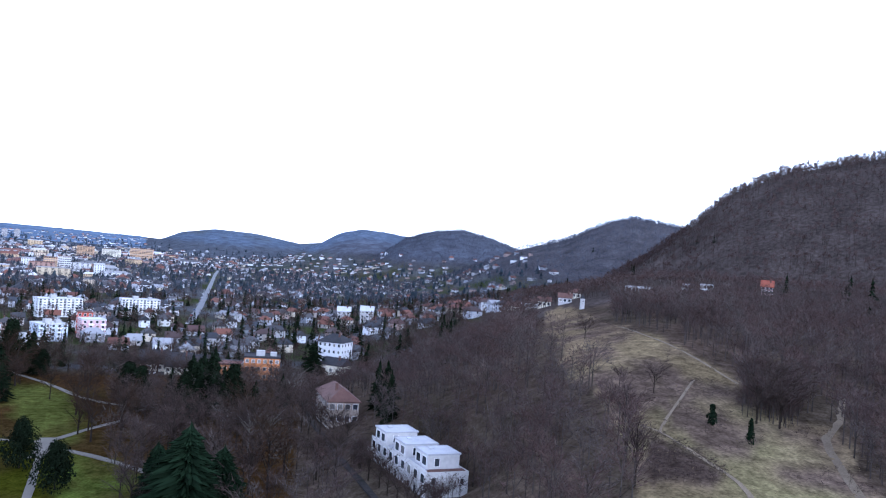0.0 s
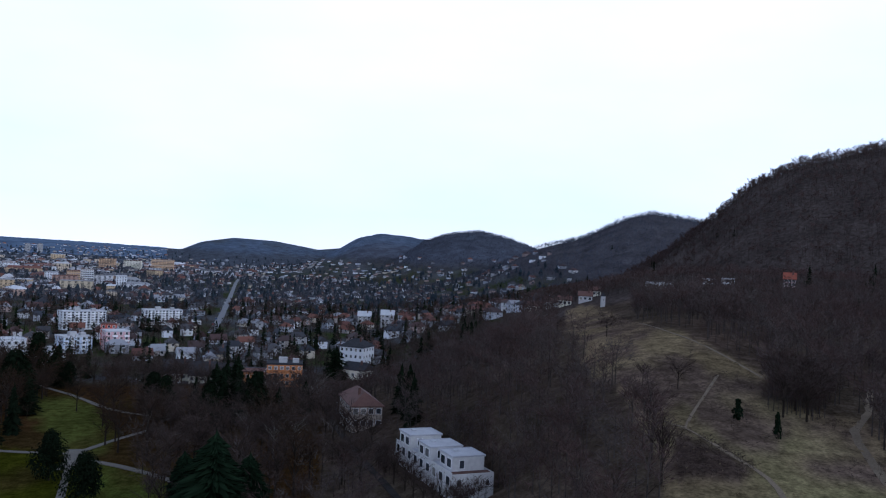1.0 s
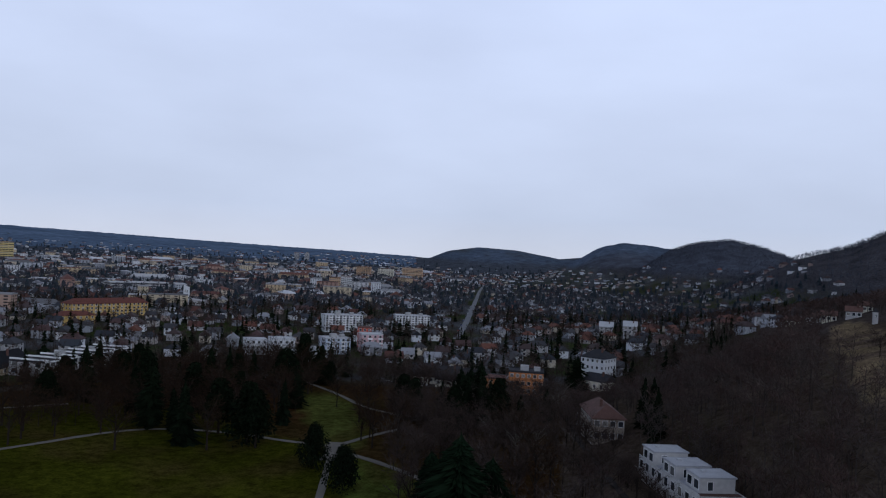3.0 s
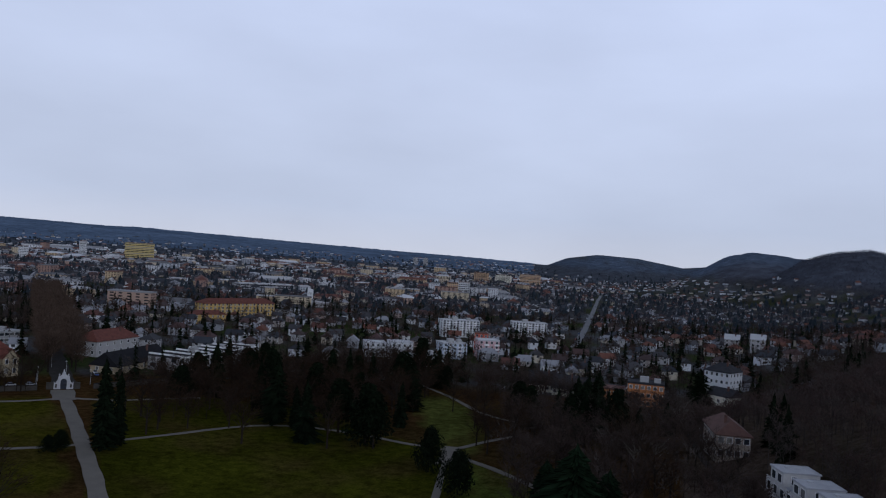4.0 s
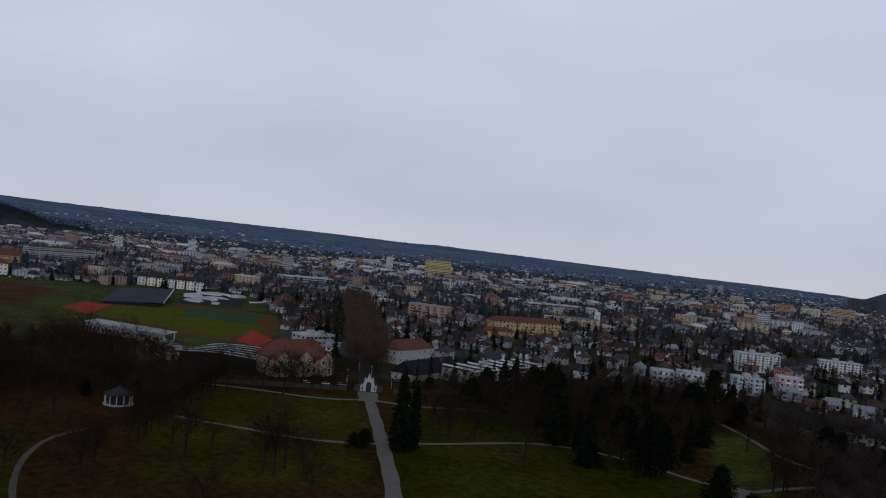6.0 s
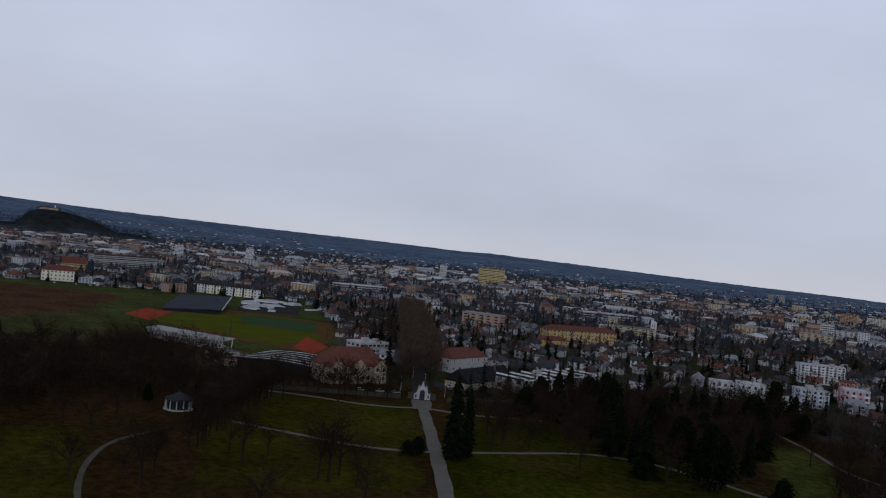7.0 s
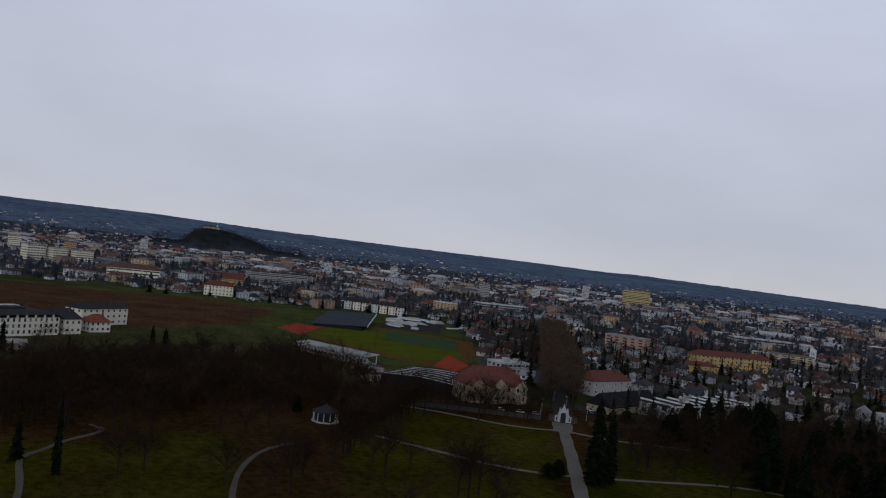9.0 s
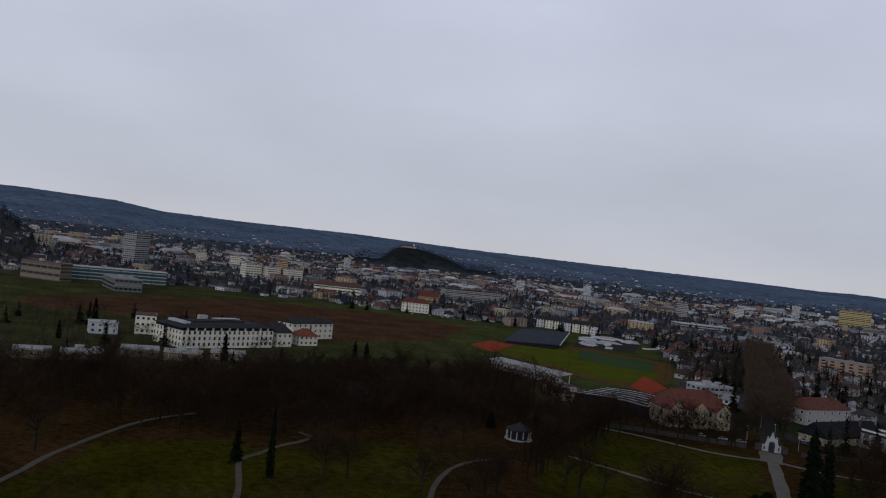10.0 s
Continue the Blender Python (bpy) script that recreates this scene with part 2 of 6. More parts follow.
# ---- mesh tools ----
class Geo:
    """Collects faces of one mesh."""

    def __init__(self):
        self.v, self.f, self.k = [], [], []

    def face(self, pts, k=0):
        n = len(self.v)
        self.v += [tuple(p) for p in pts]
        self.f.append(tuple(range(n, n + len(pts))))
        self.k.append(k)
        return self

    def hull(self, pts, faces, k=0):
        n = len(self.v)
        self.v += [tuple(p) for p in pts]
        self.f += [tuple(n + i for i in f) for f in faces]
        self.k += [k] * len(faces)
        return self

    def box(self, x0, x1, y0, y1, z0, z1, k=0):
        return self.hull([(x0, y0, z0), (x1, y0, z0), (x1, y1, z0), (x0, y1, z0), (x0, y0, z1), (x1, y0, z1), (x1, y1, z1), (x0, y1, z1)],
                         [(0, 3, 2, 1), (4, 5, 6, 7), (0, 1, 5, 4), (1, 2, 6, 5), (2, 3, 7, 6), (3, 0, 4, 7)], k)

    def gable(self, x0, x1, y0, y1, z, h, over=0.5, thick=0.25, inset=0.0, k=0):
        """A pitched roof with eaves and thickness; the ridge runs along x, hipped by inset."""
        x0, x1, y0, y1 = x0 - over, x1 + over, y0 - over, y1 + over
        ym, z = (y0 + y1) / 2, z - 0.15
        a = [(x0, y0, z), (x1, y0, z), (x1, y1, z), (x0, y1, z), (x0 + inset, ym, z + h), (x1 - inset, ym, z + h)]
        b = [(x, y, q + thick) for x, y, q in a]
        fs = [(6, 7, 11, 10), (8, 9, 10, 11), (9, 6, 10), (7, 8, 11), (0, 3, 2, 1), (0, 1, 7, 6), (2, 3, 9, 8), (1, 2, 8, 7), (3, 0, 6, 9)]
        return self.hull(a + b, fs, k)

    def rod(self, p, q, r0, r1, n=6, k=0):
        p, q = Vector(p), Vector(q)
        d = (q - p).normalized()
        s = d.orthogonal().normalized()
        t = d.cross(s)
        ring = [(math.cos(2 * math.pi * i / n), math.sin(2 * math.pi * i / n)) for i in range(n)]
        pts = [p + (s * c + t * e) * r0 for c, e in ring] + [q + (s * c + t * e) * r1 for c, e in ring]
        fs = [(i, (i + 1) % n, n + (i + 1) % n, n + i) for i in range(n)] + [tuple(range(n))[::-1], tuple(range(n, 2 * n))]
        return self.hull(pts, fs, k)

    def mesh(self, name, *mats):
        me = bpy.data.meshes.new(name)
        me.from_pydata(self.v, [], self.f)
        for m in mats:
            me.materials.append(m)
        if len(mats) > 1:
            me.polygons.foreach_set("material_index", self.k)
        me.update()
        return me


def part(name, g, mats, parent, label="", at=None):
    me = g if isinstance(g, bpy.types.Mesh) else g.mesh(name, *(mats if isinstance(mats, (tuple, list)) else (mats,)))
    ob = new(name, me)
    ob.parent = parent
    if at is not None:
        ob.matrix_basis = at
    return tagged(ob, label)


def thing(name, label, category, x, y, z=0.0, rot=0.0, group=""):
    ob = new(name)
    ob.matrix_basis = pose(x, y, z, 0, 0, rot)
    return tagged(ob, label, category, group)


def soup(name, verts, tris, mats, label, category, index=None, kind="stuff"):
    """A mesh from arrays of corners and triangles."""
    me = bpy.data.meshes.new(name)
    me.vertices.add(len(verts))
    me.vertices.foreach_set("co", np.ascontiguousarray(verts, np.float32).ravel())
    n = len(tris)
    me.loops.add(3 * n)
    me.polygons.add(n)
    me.loops.foreach_set("vertex_index", np.ascontiguousarray(tris, np.int32).ravel())
    me.polygons.foreach_set("loop_start", np.arange(n, dtype=np.int32) * 3)
    me.polygons.foreach_set("loop_total", np.full(n, 3, np.int32))
    for m in mats:
        me.materials.append(m)
    if index is not None:
        me.polygons.foreach_set("material_index", np.ascontiguousarray(index, np.int32))
    me.polygons.foreach_set("use_smooth", np.zeros(n, bool))
    me.update(calc_edges=True)
    return tagged(new(name, me), label, category, "", kind)


def scatter(name, shapes, rows, mats, label, category):
    """Many small trees or houses joined into one: shapes are (verts, tris, index); rows are (shape, x, y, z, turn, scale x, y, z)."""
    rows = np.asarray(rows, float)
    vs, ts, ks, base = [], [], [], 0
    for i, (v, t, k) in enumerate(shapes):
        q = rows[rows[:, 0] == i]
        if not len(q):
            continue
        c, s = np.cos(q[:, 4])[:, None], np.sin(q[:, 4])[:, None]
        X, Y, Z = v[None, :, 0] * q[:, 5:6], v[None, :, 1] * q[:, 6:7], v[None, :, 2] * q[:, 7:8]
        p = np.stack([X * c - Y * s + q[:, 1:2], X * s + Y * c + q[:, 2:3], Z + q[:, 3:4]], -1)
        vs.append(p.reshape(-1, 3))
        ts.append((t[None] + (base + np.arange(len(q)) * len(v))[:, None, None]).reshape(-1, 3))
        ks.append(np.tile(k, len(q)))
        base += len(q) * len(v)
    return soup(name, np.concatenate(vs), np.concatenate(ts), mats, label, category, np.concatenate(ks))


# ---- the lie of the land ----
def step(a, b, x):
    u = np.clip((x - a) / (b - a), 0, 1)
    return u * u * (3 - 2 * u)


def polar(x, y):
    return np.degrees(np.arctan2(-x, y)), np.hypot(x, y)


def ridge(az, r, table, near, crest, far):
    """A wooded ridge: crest heights by bearing, with the distances of its foot, its crest and its far side."""
    top = np.interp(az, [a for a, _ in table], [h for _, h in table])
    return top * np.where(r < crest, step(near, crest, r), 1 - 0.6 * step(crest, far, r))


def ground_z(x, y):
    x, y = np.asarray(x, float), np.asarray(y, float)
    az, r = polar(x, y)
    slope = step(10, -18, az) * step(-175, -120, az)
    z = 48 * slope * (0.28 + 0.9 * np.minimum(r, 470) / 450) * (1 - step(600, 1500, r))
    z += 14 * np.exp(-((x - 10) ** 2 + (y - 250) ** 2) / (2 * 70 ** 2))
    # the level plot cut into the slope for the terrace house
    u, v = (x + 5.95) * 0.418 - (y - 185.15) * 0.908, (x + 5.95) * 0.908 + (y - 185.15) * 0.418
    d = np.maximum(np.maximum(np.abs(u + 2.6) - 19, np.abs(v - 5) - 7), 0)
    w = step(13, 0, d)
    z = z * (1 - w) + np.minimum(z, 14.0) * w
    hill = ridge(az, r, [(-150, 0), (-100, 180), (-35, 210), (-30, 198), (-28, 187), (-24, 175), (-22, 169), (-19.3, 149), (-17.3, 121), (-14, 78), (-10, 38), (-6, 8), (-3, 0)], 430, 860, 1700)
    z = np.maximum(z, hill)
    z = np.maximum(z, ridge(az, r, [(-40, 60), (-18, 140), (-15.7, 150), (-12.9, 160), (-11, 146), (-8.4, 112), (-5.5, 92), (-3, 58), (0, 20), (3, 0)], 900, 1500, 2400))
    z = np.maximum(z, ridge(az, r, [(-9, 60), (-5.5, 96), (-3.3, 128), (-1.1, 145), (1.1, 132), (2.7, 108), (5, 40), (8, 0)], 1600, 2300, 3000))
    z = np.maximum(z, ridge(az, r, [(0, 90), (2, 118), (4.2, 132), (5.8, 136), (7.3, 118), (8.8, 74), (11, 20), (14, 0)], 2000, 2700, 3400))
    z = np.maximum(z, ridge(az, r, [(-4, 90), (0, 130), (2.7, 150), (4.2, 140), (7, 100), (10, 76), (13, 106), (15.7, 112), (17.8, 88), (19, 52), (21, 30)], 3000, 3800, 4600))
    z = np.maximum(z, ridge(az, r, [(8, 0), (12, 40), (19, 46), (25, 60), (30, 66), (37, 80), (45, 96), (47, 100), (49, 96), (55, 106), (63, 110), (72, 118), (80, 134), (88, 132), (93, 138), (96, 168), (101, 178), (115, 170), (140, 0)], 2700, 4600, 5600))
    # the castle hill in the middle of the town
    top = np.interp(az, [70.4, 72.0, 73.3, 74.5, 75.6, 76.7, 77.4, 78.0, 78.6], [0, 22, 50, 68, 78, 80, 66, 30, 0])
    z = np.maximum(z, 1.08 * top * np.exp(-((r - 3250) / 130) ** 2))
    z = np.maximum(z, 150 * np.exp(-(((az - 107) / 4.87) ** 2 + ((r - 1500) / 220) ** 2)))
    return z


def gz(x, y):
    return float(ground_z(x, y))


def inside(x, y, poly):
    x, y = np.asarray(x, float), np.asarray(y, float)
    hit = np.zeros(x.shape, bool)
    for (x0, y0), (x1, y1) in zip(poly, poly[1:] + poly[:1]):
        if y0 != y1:
            hit ^= ((y0 > y) != (y1 > y)) & (x < (x1 - x0) * (y - y0) / (y1 - y0) + x0)
    return hit


def bear(a, r):
    return (-r * math.sin(radians(a)), r * math.cos(radians(a)))


LAWN_GATE = [(-312, 160), (-270, 216), (-214, 178), (-170, 140), (-200, 90), (-262, 118)]
LAWN_MAIN = [(-262, 228), (-188, 165), (-140, 120), (-70, 200), (-128, 242), (-180, 268), (-225, 262)]
LAWN_SOUTH = [(-172, 333), (-156, 333), (-131, 306), (-112, 270), (-102, 243), (-103, 230), (-111, 231), (-127, 256), (-148, 288)]
LAWN_ROUND = [(-97, 221), (-82, 212), (-70, 203), (-52, 165), (-74, 160), (-90, 196)]
LAWN_NORTH = [(-262, 10), (-250, 78), (-200, 62), (-120, 40), (-120, -50), (-210, -40), (-258, -22)]
LAWN_MID = [(-268, 50), (-266, 78), (-238, 76), (-205, 62), (-150, 48), (-160, 22), (-215, 26)]
BROWN_FIELD = [(-700, -130), (-830, 20), (-830, 250), (-725, 262), (-600, 170), (-545, 96), (-600, 40), (-620, -120)]
GREEN_STRIP = [(-850, 60), (-900, 150), (-845, 250), (-800, 300), (-715, 262), (-790, 225), (-830, 150)]
NORTH_MEADOW = [bear(a, r) for a, r in ((-7.5, 458), (-8.4, 462), (-9.4, 446), (-10.6, 378), (-12.1, 290), (-14.0, 260), (-15.9, 242), (-17.9, 228), (-19.6, 217), (-20.9, 212), (-20.3, 194), (-21.0, 187), (-23.6, 184), (-26.3, 186), (-27.9, 168), (-30.2, 152), (-32.0, 142), (-35, 115), (-14.6, 108), (-14.4, 136), (-14.4, 146), (-14.1, 160), (-13.4, 171), (-12.0, 178), (-11.2, 198), (-9.4, 217), (-8.5, 260), (-7.5, 349))]
MEADOW = NORTH_MEADOW
SPORTS = [(-400, 200), (-520, 185), (-640, 195), (-720, 245), (-860, 400), (-740, 440), (-560, 360), (-420, 275)]


def patches(x, y, size, seed):
    """Smooth random patches between 0 and 1."""
    q = np.random.RandomState(seed)
    tab = q.rand(64, 64)
    out, amp, tot = 0, 1.0, 0
    for _ in range(3):
        u, v = x / size, y / size
        i, j = np.floor(u).astype(int), np.floor(v).astype(int)
        fu, fv = u - i, v - j
        fu, fv = fu * fu * (3 - 2 * fu), fv * fv * (3 - 2 * fv)
        a, b2, c, d = tab[i % 64, j % 64], tab[(i + 1) % 64, j % 64], tab[i % 64, (j + 1) % 64], tab[(i + 1) % 64, (j + 1) % 64]
        out = out + amp * ((a * (1 - fu) + b2 * fu) * (1 - fv) + (c * (1 - fu) + d * fu) * fv)
        tot, amp, size = tot + amp, amp * 0.55, size / 2.3
    return out / tot


SCRUB = [bear(-15.1, 165), bear(-18.1, 159), bear(-20.3, 150), bear(-19.3, 143), bear(-15.3, 142)]


def lay_ground():
    az = np.concatenate([np.arange(-44, 124, 0.36), np.arange(124, 316, 4.0)])
    r = [0.0, 1.5, 3.5, 6.0, 9.0, 12.5, 16.5, 20.5, 25.0] + list(30 * 1.0165 ** np.arange(313))
    r = np.array([q for q in r if q < 4940] + [4940])
    A, R = np.meshgrid(np.radians(az), r, indexing="ij")
    X, Y = -R * np.sin(A), R * np.cos(A)
    Z = ground_z(X, Y)
    rough = np.random.RandomState(3).normal(size=X.shape)
    Z += np.where((Z > 60) & (R < 3200), rough * np.minimum(R / 1400, 0.9), rough * 0.03 * (R > 60))
    na, nr = X.shape
    i, j = np.meshgrid(np.arange(na), np.arange(nr - 1), indexing="ij")
    i2 = (i + 1) % na
    a, b, c, d = i * nr + j, i2 * nr + j, i2 * nr + j + 1, i * nr + j + 1
    tris = np.concatenate([np.stack([a, c, b], -1).reshape(-1, 3), np.stack([a, d, c], -1).reshape(-1, 3)])
    ob = soup("ground", np.stack([X, Y, Z], -1).reshape(-1, 3), tris, [m_ground], "winter park lawns, town gardens and wooded hills", "ground", kind="structure")
    ob.data.polygons.foreach_set("use_smooth", np.ones(len(tris), bool))
    # land cover, with haze painted into the far colours
    deg, rad = polar(X, Y)
    rs = np.random.RandomState(5)
    n1 = np.clip((patches(X, Y, 34, 15) - 0.5) * 2.0 + 0.5, 0, 1)
    col = np.empty((na, nr, 3))
    col[:] = (0.036, 0.033, 0.024)
    town = n1[..., None]
    col = np.where(town > 0.66, np.array([0.060, 0.061, 0.065]), col)
    col = np.where(town < 0.34, np.array([0.026, 0.034, 0.012]), col)
    # painted haze: the ground turns bluer and paler with distance
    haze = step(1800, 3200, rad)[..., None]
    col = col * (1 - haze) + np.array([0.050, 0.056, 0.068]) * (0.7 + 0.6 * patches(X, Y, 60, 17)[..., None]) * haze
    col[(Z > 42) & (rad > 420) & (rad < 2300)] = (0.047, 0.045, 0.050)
    leafy = patches(X, Y, 18, 21)[..., None]
    col = np.where(((deg < 9) & (rad < 440))[..., None], np.array([0.062, 0.043, 0.033]) * leafy + np.array([0.040, 0.033, 0.023]) * (1 - leafy), col)
    col[(deg < -3) & (rad >= 430) & (rad < 1000)] = (0.046, 0.037, 0.033)
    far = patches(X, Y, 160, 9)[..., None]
    # far hills get a blue haze tint, stronger beyond 2450 m
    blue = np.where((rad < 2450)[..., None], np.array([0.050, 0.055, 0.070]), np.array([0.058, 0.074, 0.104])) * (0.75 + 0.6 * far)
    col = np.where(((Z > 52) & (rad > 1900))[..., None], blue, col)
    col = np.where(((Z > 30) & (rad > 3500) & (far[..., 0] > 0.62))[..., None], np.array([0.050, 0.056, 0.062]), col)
    col[(rad > 2900) & (rad < 3600) & (deg > 70) & (deg < 81) & (Z > 14)] = (0.018, 0.021, 0.021)
    # park floor: leaf litter, thin grass, lawns with soft edges
    wob = (patches(X, Y, 9, 1) - 0.5) * 9
    lit = patches(X, Y, 22, 2)[..., None]
    litter = np.array([0.043, 0.020, 0.009]) * (1 - lit) + np.array([0.022, 0.018, 0.006]) * lit
    col = np.where(((deg > 9) & (rad < 400) & (deg < 130))[..., None], litter, col)
    rough_green = np.array([0.044, 0.046, 0.018]) * (0.7 + 0.6 * lit)
    col = np.where(((deg > 78) & (deg < 125) & (rad > 400) & (rad < 960))[..., None], rough_green, col)
    col = np.where(((deg > 57) & (deg < 79) & (rad > 395) & (rad < np.interp(deg, [57, 60, 66, 79], [500, 630, 840, 890])))[..., None], rough_green, col)
    col = np.where((rad < 110)[..., None], litter, col)
    bare = patches(X, Y, 14, 3)
    for poly, c in ((LAWN_GATE, (0.034, 0.033, 0.004)), (LAWN_MAIN, (0.027, 0.029, 0.003)), (LAWN_SOUTH, (0.054, 0.060, 0.014)), (LAWN_ROUND, (0.044, 0.060, 0.011)), (LAWN_NORTH, (0.031, 0.029, 0.003)), (LAWN_MID, (0.030, 0.029, 0.004))):
        m = inside(X + wob, Y + wob * 0.7, poly)
        w = np.clip((bare - 0.48) * 3.2, 0, 0.8)[..., None]
        col = np.where(m[..., None], np.array(c) * (1 - w) + np.array([0.034, 0.025, 0.008]) * w, col)
    for poly, c in ((BROWN_FIELD, (0.062, 0.034, 0.019)), (GREEN_STRIP, (0.050, 0.060, 0.020)), (SPORTS, (0.048, 0.056, 0.018))):
        col[inside(X + wob, Y + wob, poly)] = c
    dry = np.clip((patches(X, Y, 26, 4) - 0.35) * 2.2, 0, 1)[..., None]
    hay = np.array([0.166, 0.122, 0.076]) * dry + np.array([0.114, 0.088, 0.050]) * (1 - dry)
    olive = (np.clip((patches(X, Y, 30, 8) - 0.35) * 3, 0, 1) * step(235, 165, rad))[..., None]
    hay = hay * (1 - olive) + np.array([0.098, 0.087, 0.042]) * olive
    thick = np.clip((patches(X, Y, 11, 6) - 0.45) * 6, 0, 0.95)[..., None]
    hay = hay * (1 - thick) + np.array([0.072, 0.052, 0.040]) * thick
    m = inside(X + wob * 1.1, Y + wob * 1.1, MEADOW)
    col = np.where(m[..., None], hay, col)
    col[inside(X + wob * 0.4, Y + wob * 0.4, SCRUB)] = (0.060, 0.043, 0.034)
    col[:, 1:-1] = (col[:, 1:-1] * 2 + col[:, :-2] + col[:, 2:]) / 4
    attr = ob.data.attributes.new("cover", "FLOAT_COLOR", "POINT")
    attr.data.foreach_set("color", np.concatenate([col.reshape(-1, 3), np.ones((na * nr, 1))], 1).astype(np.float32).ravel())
    return ob


ground = lay_ground()



def distant_ridge():
    """The long blue ridge behind the town, with haze as tint and faint glow."""
    # blue base colour and emission paint the haze; no air is modelled
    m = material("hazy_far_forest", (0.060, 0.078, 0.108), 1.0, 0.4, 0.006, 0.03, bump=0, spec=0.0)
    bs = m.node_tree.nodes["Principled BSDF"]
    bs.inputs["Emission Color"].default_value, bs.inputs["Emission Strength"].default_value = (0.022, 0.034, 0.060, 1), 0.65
    az, r = np.radians(np.arange(20, 124, 0.25)), np.linspace(3250, 4720, 40)
    A, R = np.meshgrid(az, r, indexing="ij")
    X, Y = -R * np.sin(A), R * np.cos(A)
    Z = ground_z(X, Y) + 1.5 + np.random.RandomState(6).normal(size=X.shape) * 1.0
    na, nr = X.shape
    i, j = np.meshgrid(np.arange(na - 1), np.arange(nr - 1), indexing="ij")
    a, b, c, d = i * nr + j, (i + 1) * nr + j, (i + 1) * nr + j + 1, i * nr + j + 1
    tris = np.concatenate([np.stack([a, c, b], -1).reshape(-1, 3), np.stack([a, d, c], -1).reshape(-1, 3)])
    return soup("backdrop", np.stack([X, Y, Z], -1).reshape(-1, 3), tris, [m], "long wooded ridge on the horizon, painted with blue haze", "hills", kind="structure")


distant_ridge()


def ribbon(name, pts, width, mat, label, category, lift=0.12, smooth=True):
    """A path or street that follows the ground, with thickness."""
    pts = [Vector((*p, 0)) for p in pts]
    fine = []
    n = len(pts)
    for i in range(n - 1):
        p0, p1, p2, p3 = pts[max(i - 1, 0)], pts[i], pts[i + 1], pts[min(i + 2, n - 1)]
        cuts = max(2, int((p2 - p1).length / 6))
        for c in range(cuts):
            u = c / cuts
            fine.append(0.5 * (2 * p1 + (p2 - p0) * u + (2 * p0 - 5 * p1 + 4 * p2 - p3) * u * u + (3 * p1 - p0 - 3 * p2 + p3) * u ** 3) if smooth else p1.lerp(p2, u))
    fine.append(pts[-1])
    g = Geo()
    rows = []
    for i, p in enumerate(fine):
        d = (fine[min(i + 1, len(fine) - 1)] - fine[max(i - 1, 0)]).normalized()
        s = Vector((-d.y, d.x, 0)) * width / 2 * (1 + 0.08 * math.sin(i * 1.7))
        z = gz(p.x, p.y) + lift
        rows.append((p + s, p - s, z))
    for i, (a, b, z) in enumerate(rows):
        g.v += [(a.x, a.y, z), (b.x, b.y, z), (a.x, a.y, z - 0.4), (b.x, b.y, z - 0.4)]
        if i:
            o, q = 4 * i - 4, 4 * i
            for f in ((o, o + 1, q + 1, q), (o + 2, o, q, q + 2), (o + 1, o + 3, q + 3, q + 1)):
                g.f.append(f)
                g.k.append(0)
    return tagged(new(name, g.mesh(name, mat)), label, category, "", "structure")


GATE = Vector((-283, 231, 0))
ribbon("park_path_main", [(-277, 226), (-228, 192), (-172, 152), (-120, 112), (-60, 62)], 4.6, m_gravel, "straight pale gravel avenue leading to the park gate", "path", smooth=False)
ribbon("gate_forecourt", [(-281, 229), (-272, 222.5), (-264, 216)], 8.5, m_gravel, "widened gravel forecourt inside the park gate", "path", 0.14, False)
ribbon("park_path_cross", [(-262, 130), (-253, 135), (-236, 145), (-222, 153), (-210, 166), (-203, 181.5), (-196, 200), (-188.6, 222), (-180, 235), (-166, 241), (-147, 242), (-132, 238.7), (-112, 235)], 2.0, m_gravel, "pale gravel path crossing the lawn", "path")
ribbon("park_path_wall", [(-322, 160), (-301, 180), (-291, 187.5), (-278, 197), (-270, 209), (-266, 220), (-251, 229), (-242, 244), (-233, 256)], 2.1, m_gravel, "pale path along the park wall", "path")
ribbon("park_path_bend", [(-150, 46), (-188, 58.4), (-203, 62.5), (-221, 69), (-236, 77), (-247, 86), (-254, 98)], 1.6, m_dim_gravel, "pale gravel path bending into the trees", "path")
ribbon("park_path_loop", [(-150, 8), (-198, 13), (-218, 15), (-241, 16), (-249, 21.4), (-260, 29), (-266.5, 36), (-273, 40.4), (-280, 37.6)], 1.7, m_dim_gravel, "pale gravel path winding between the trees of the lawn", "path")
ribbon("park_path_north", [(-160, -56), (-191, -46), (-202, -44.5), (-213, -42), (-225.5, -38), (-241, -34), (-272, -21), (-289, -11), (-302, 3)], 1.8, m_dim_gravel, "broad gravel path round the northern lawn", "path")
ribbon("park_path_south", [(-187, 359), (-172, 348), (-155, 333.5), (-131, 309), (-112, 296), (-96, 290)], 2.0, m_gravel, "pale gravel path along the southern lawn", "path")
ribbon("park_path_hollow", [(-99, 266), (-104, 254), (-107, 243), (-108, 234), (-101, 213), (-92, 191), (-80, 160)], 2.0, m_gravel, "pale gravel path passing the junction", "path", 0.13)
ribbon("park_junction", [(-110, 240), (-106, 229), (-102, 217)], 7.0, m_gravel, "wide gravel junction of two park paths", "path", 0.15)
ribbon("park_path_fork", [(-108, 235), (-103, 228), (-88, 218), (-75, 208), (-60, 196)], 2.1, m_gravel, "pale gravel path forking towards the trees", "path", 0.13)
ribbon("street_south", [(-186, 612), (-225, 770), (-300, 1060), (-417, 1507), (-470, 1720)], 5.6, m_road, "long straight wet street through the houses", "street", 0.25, False)
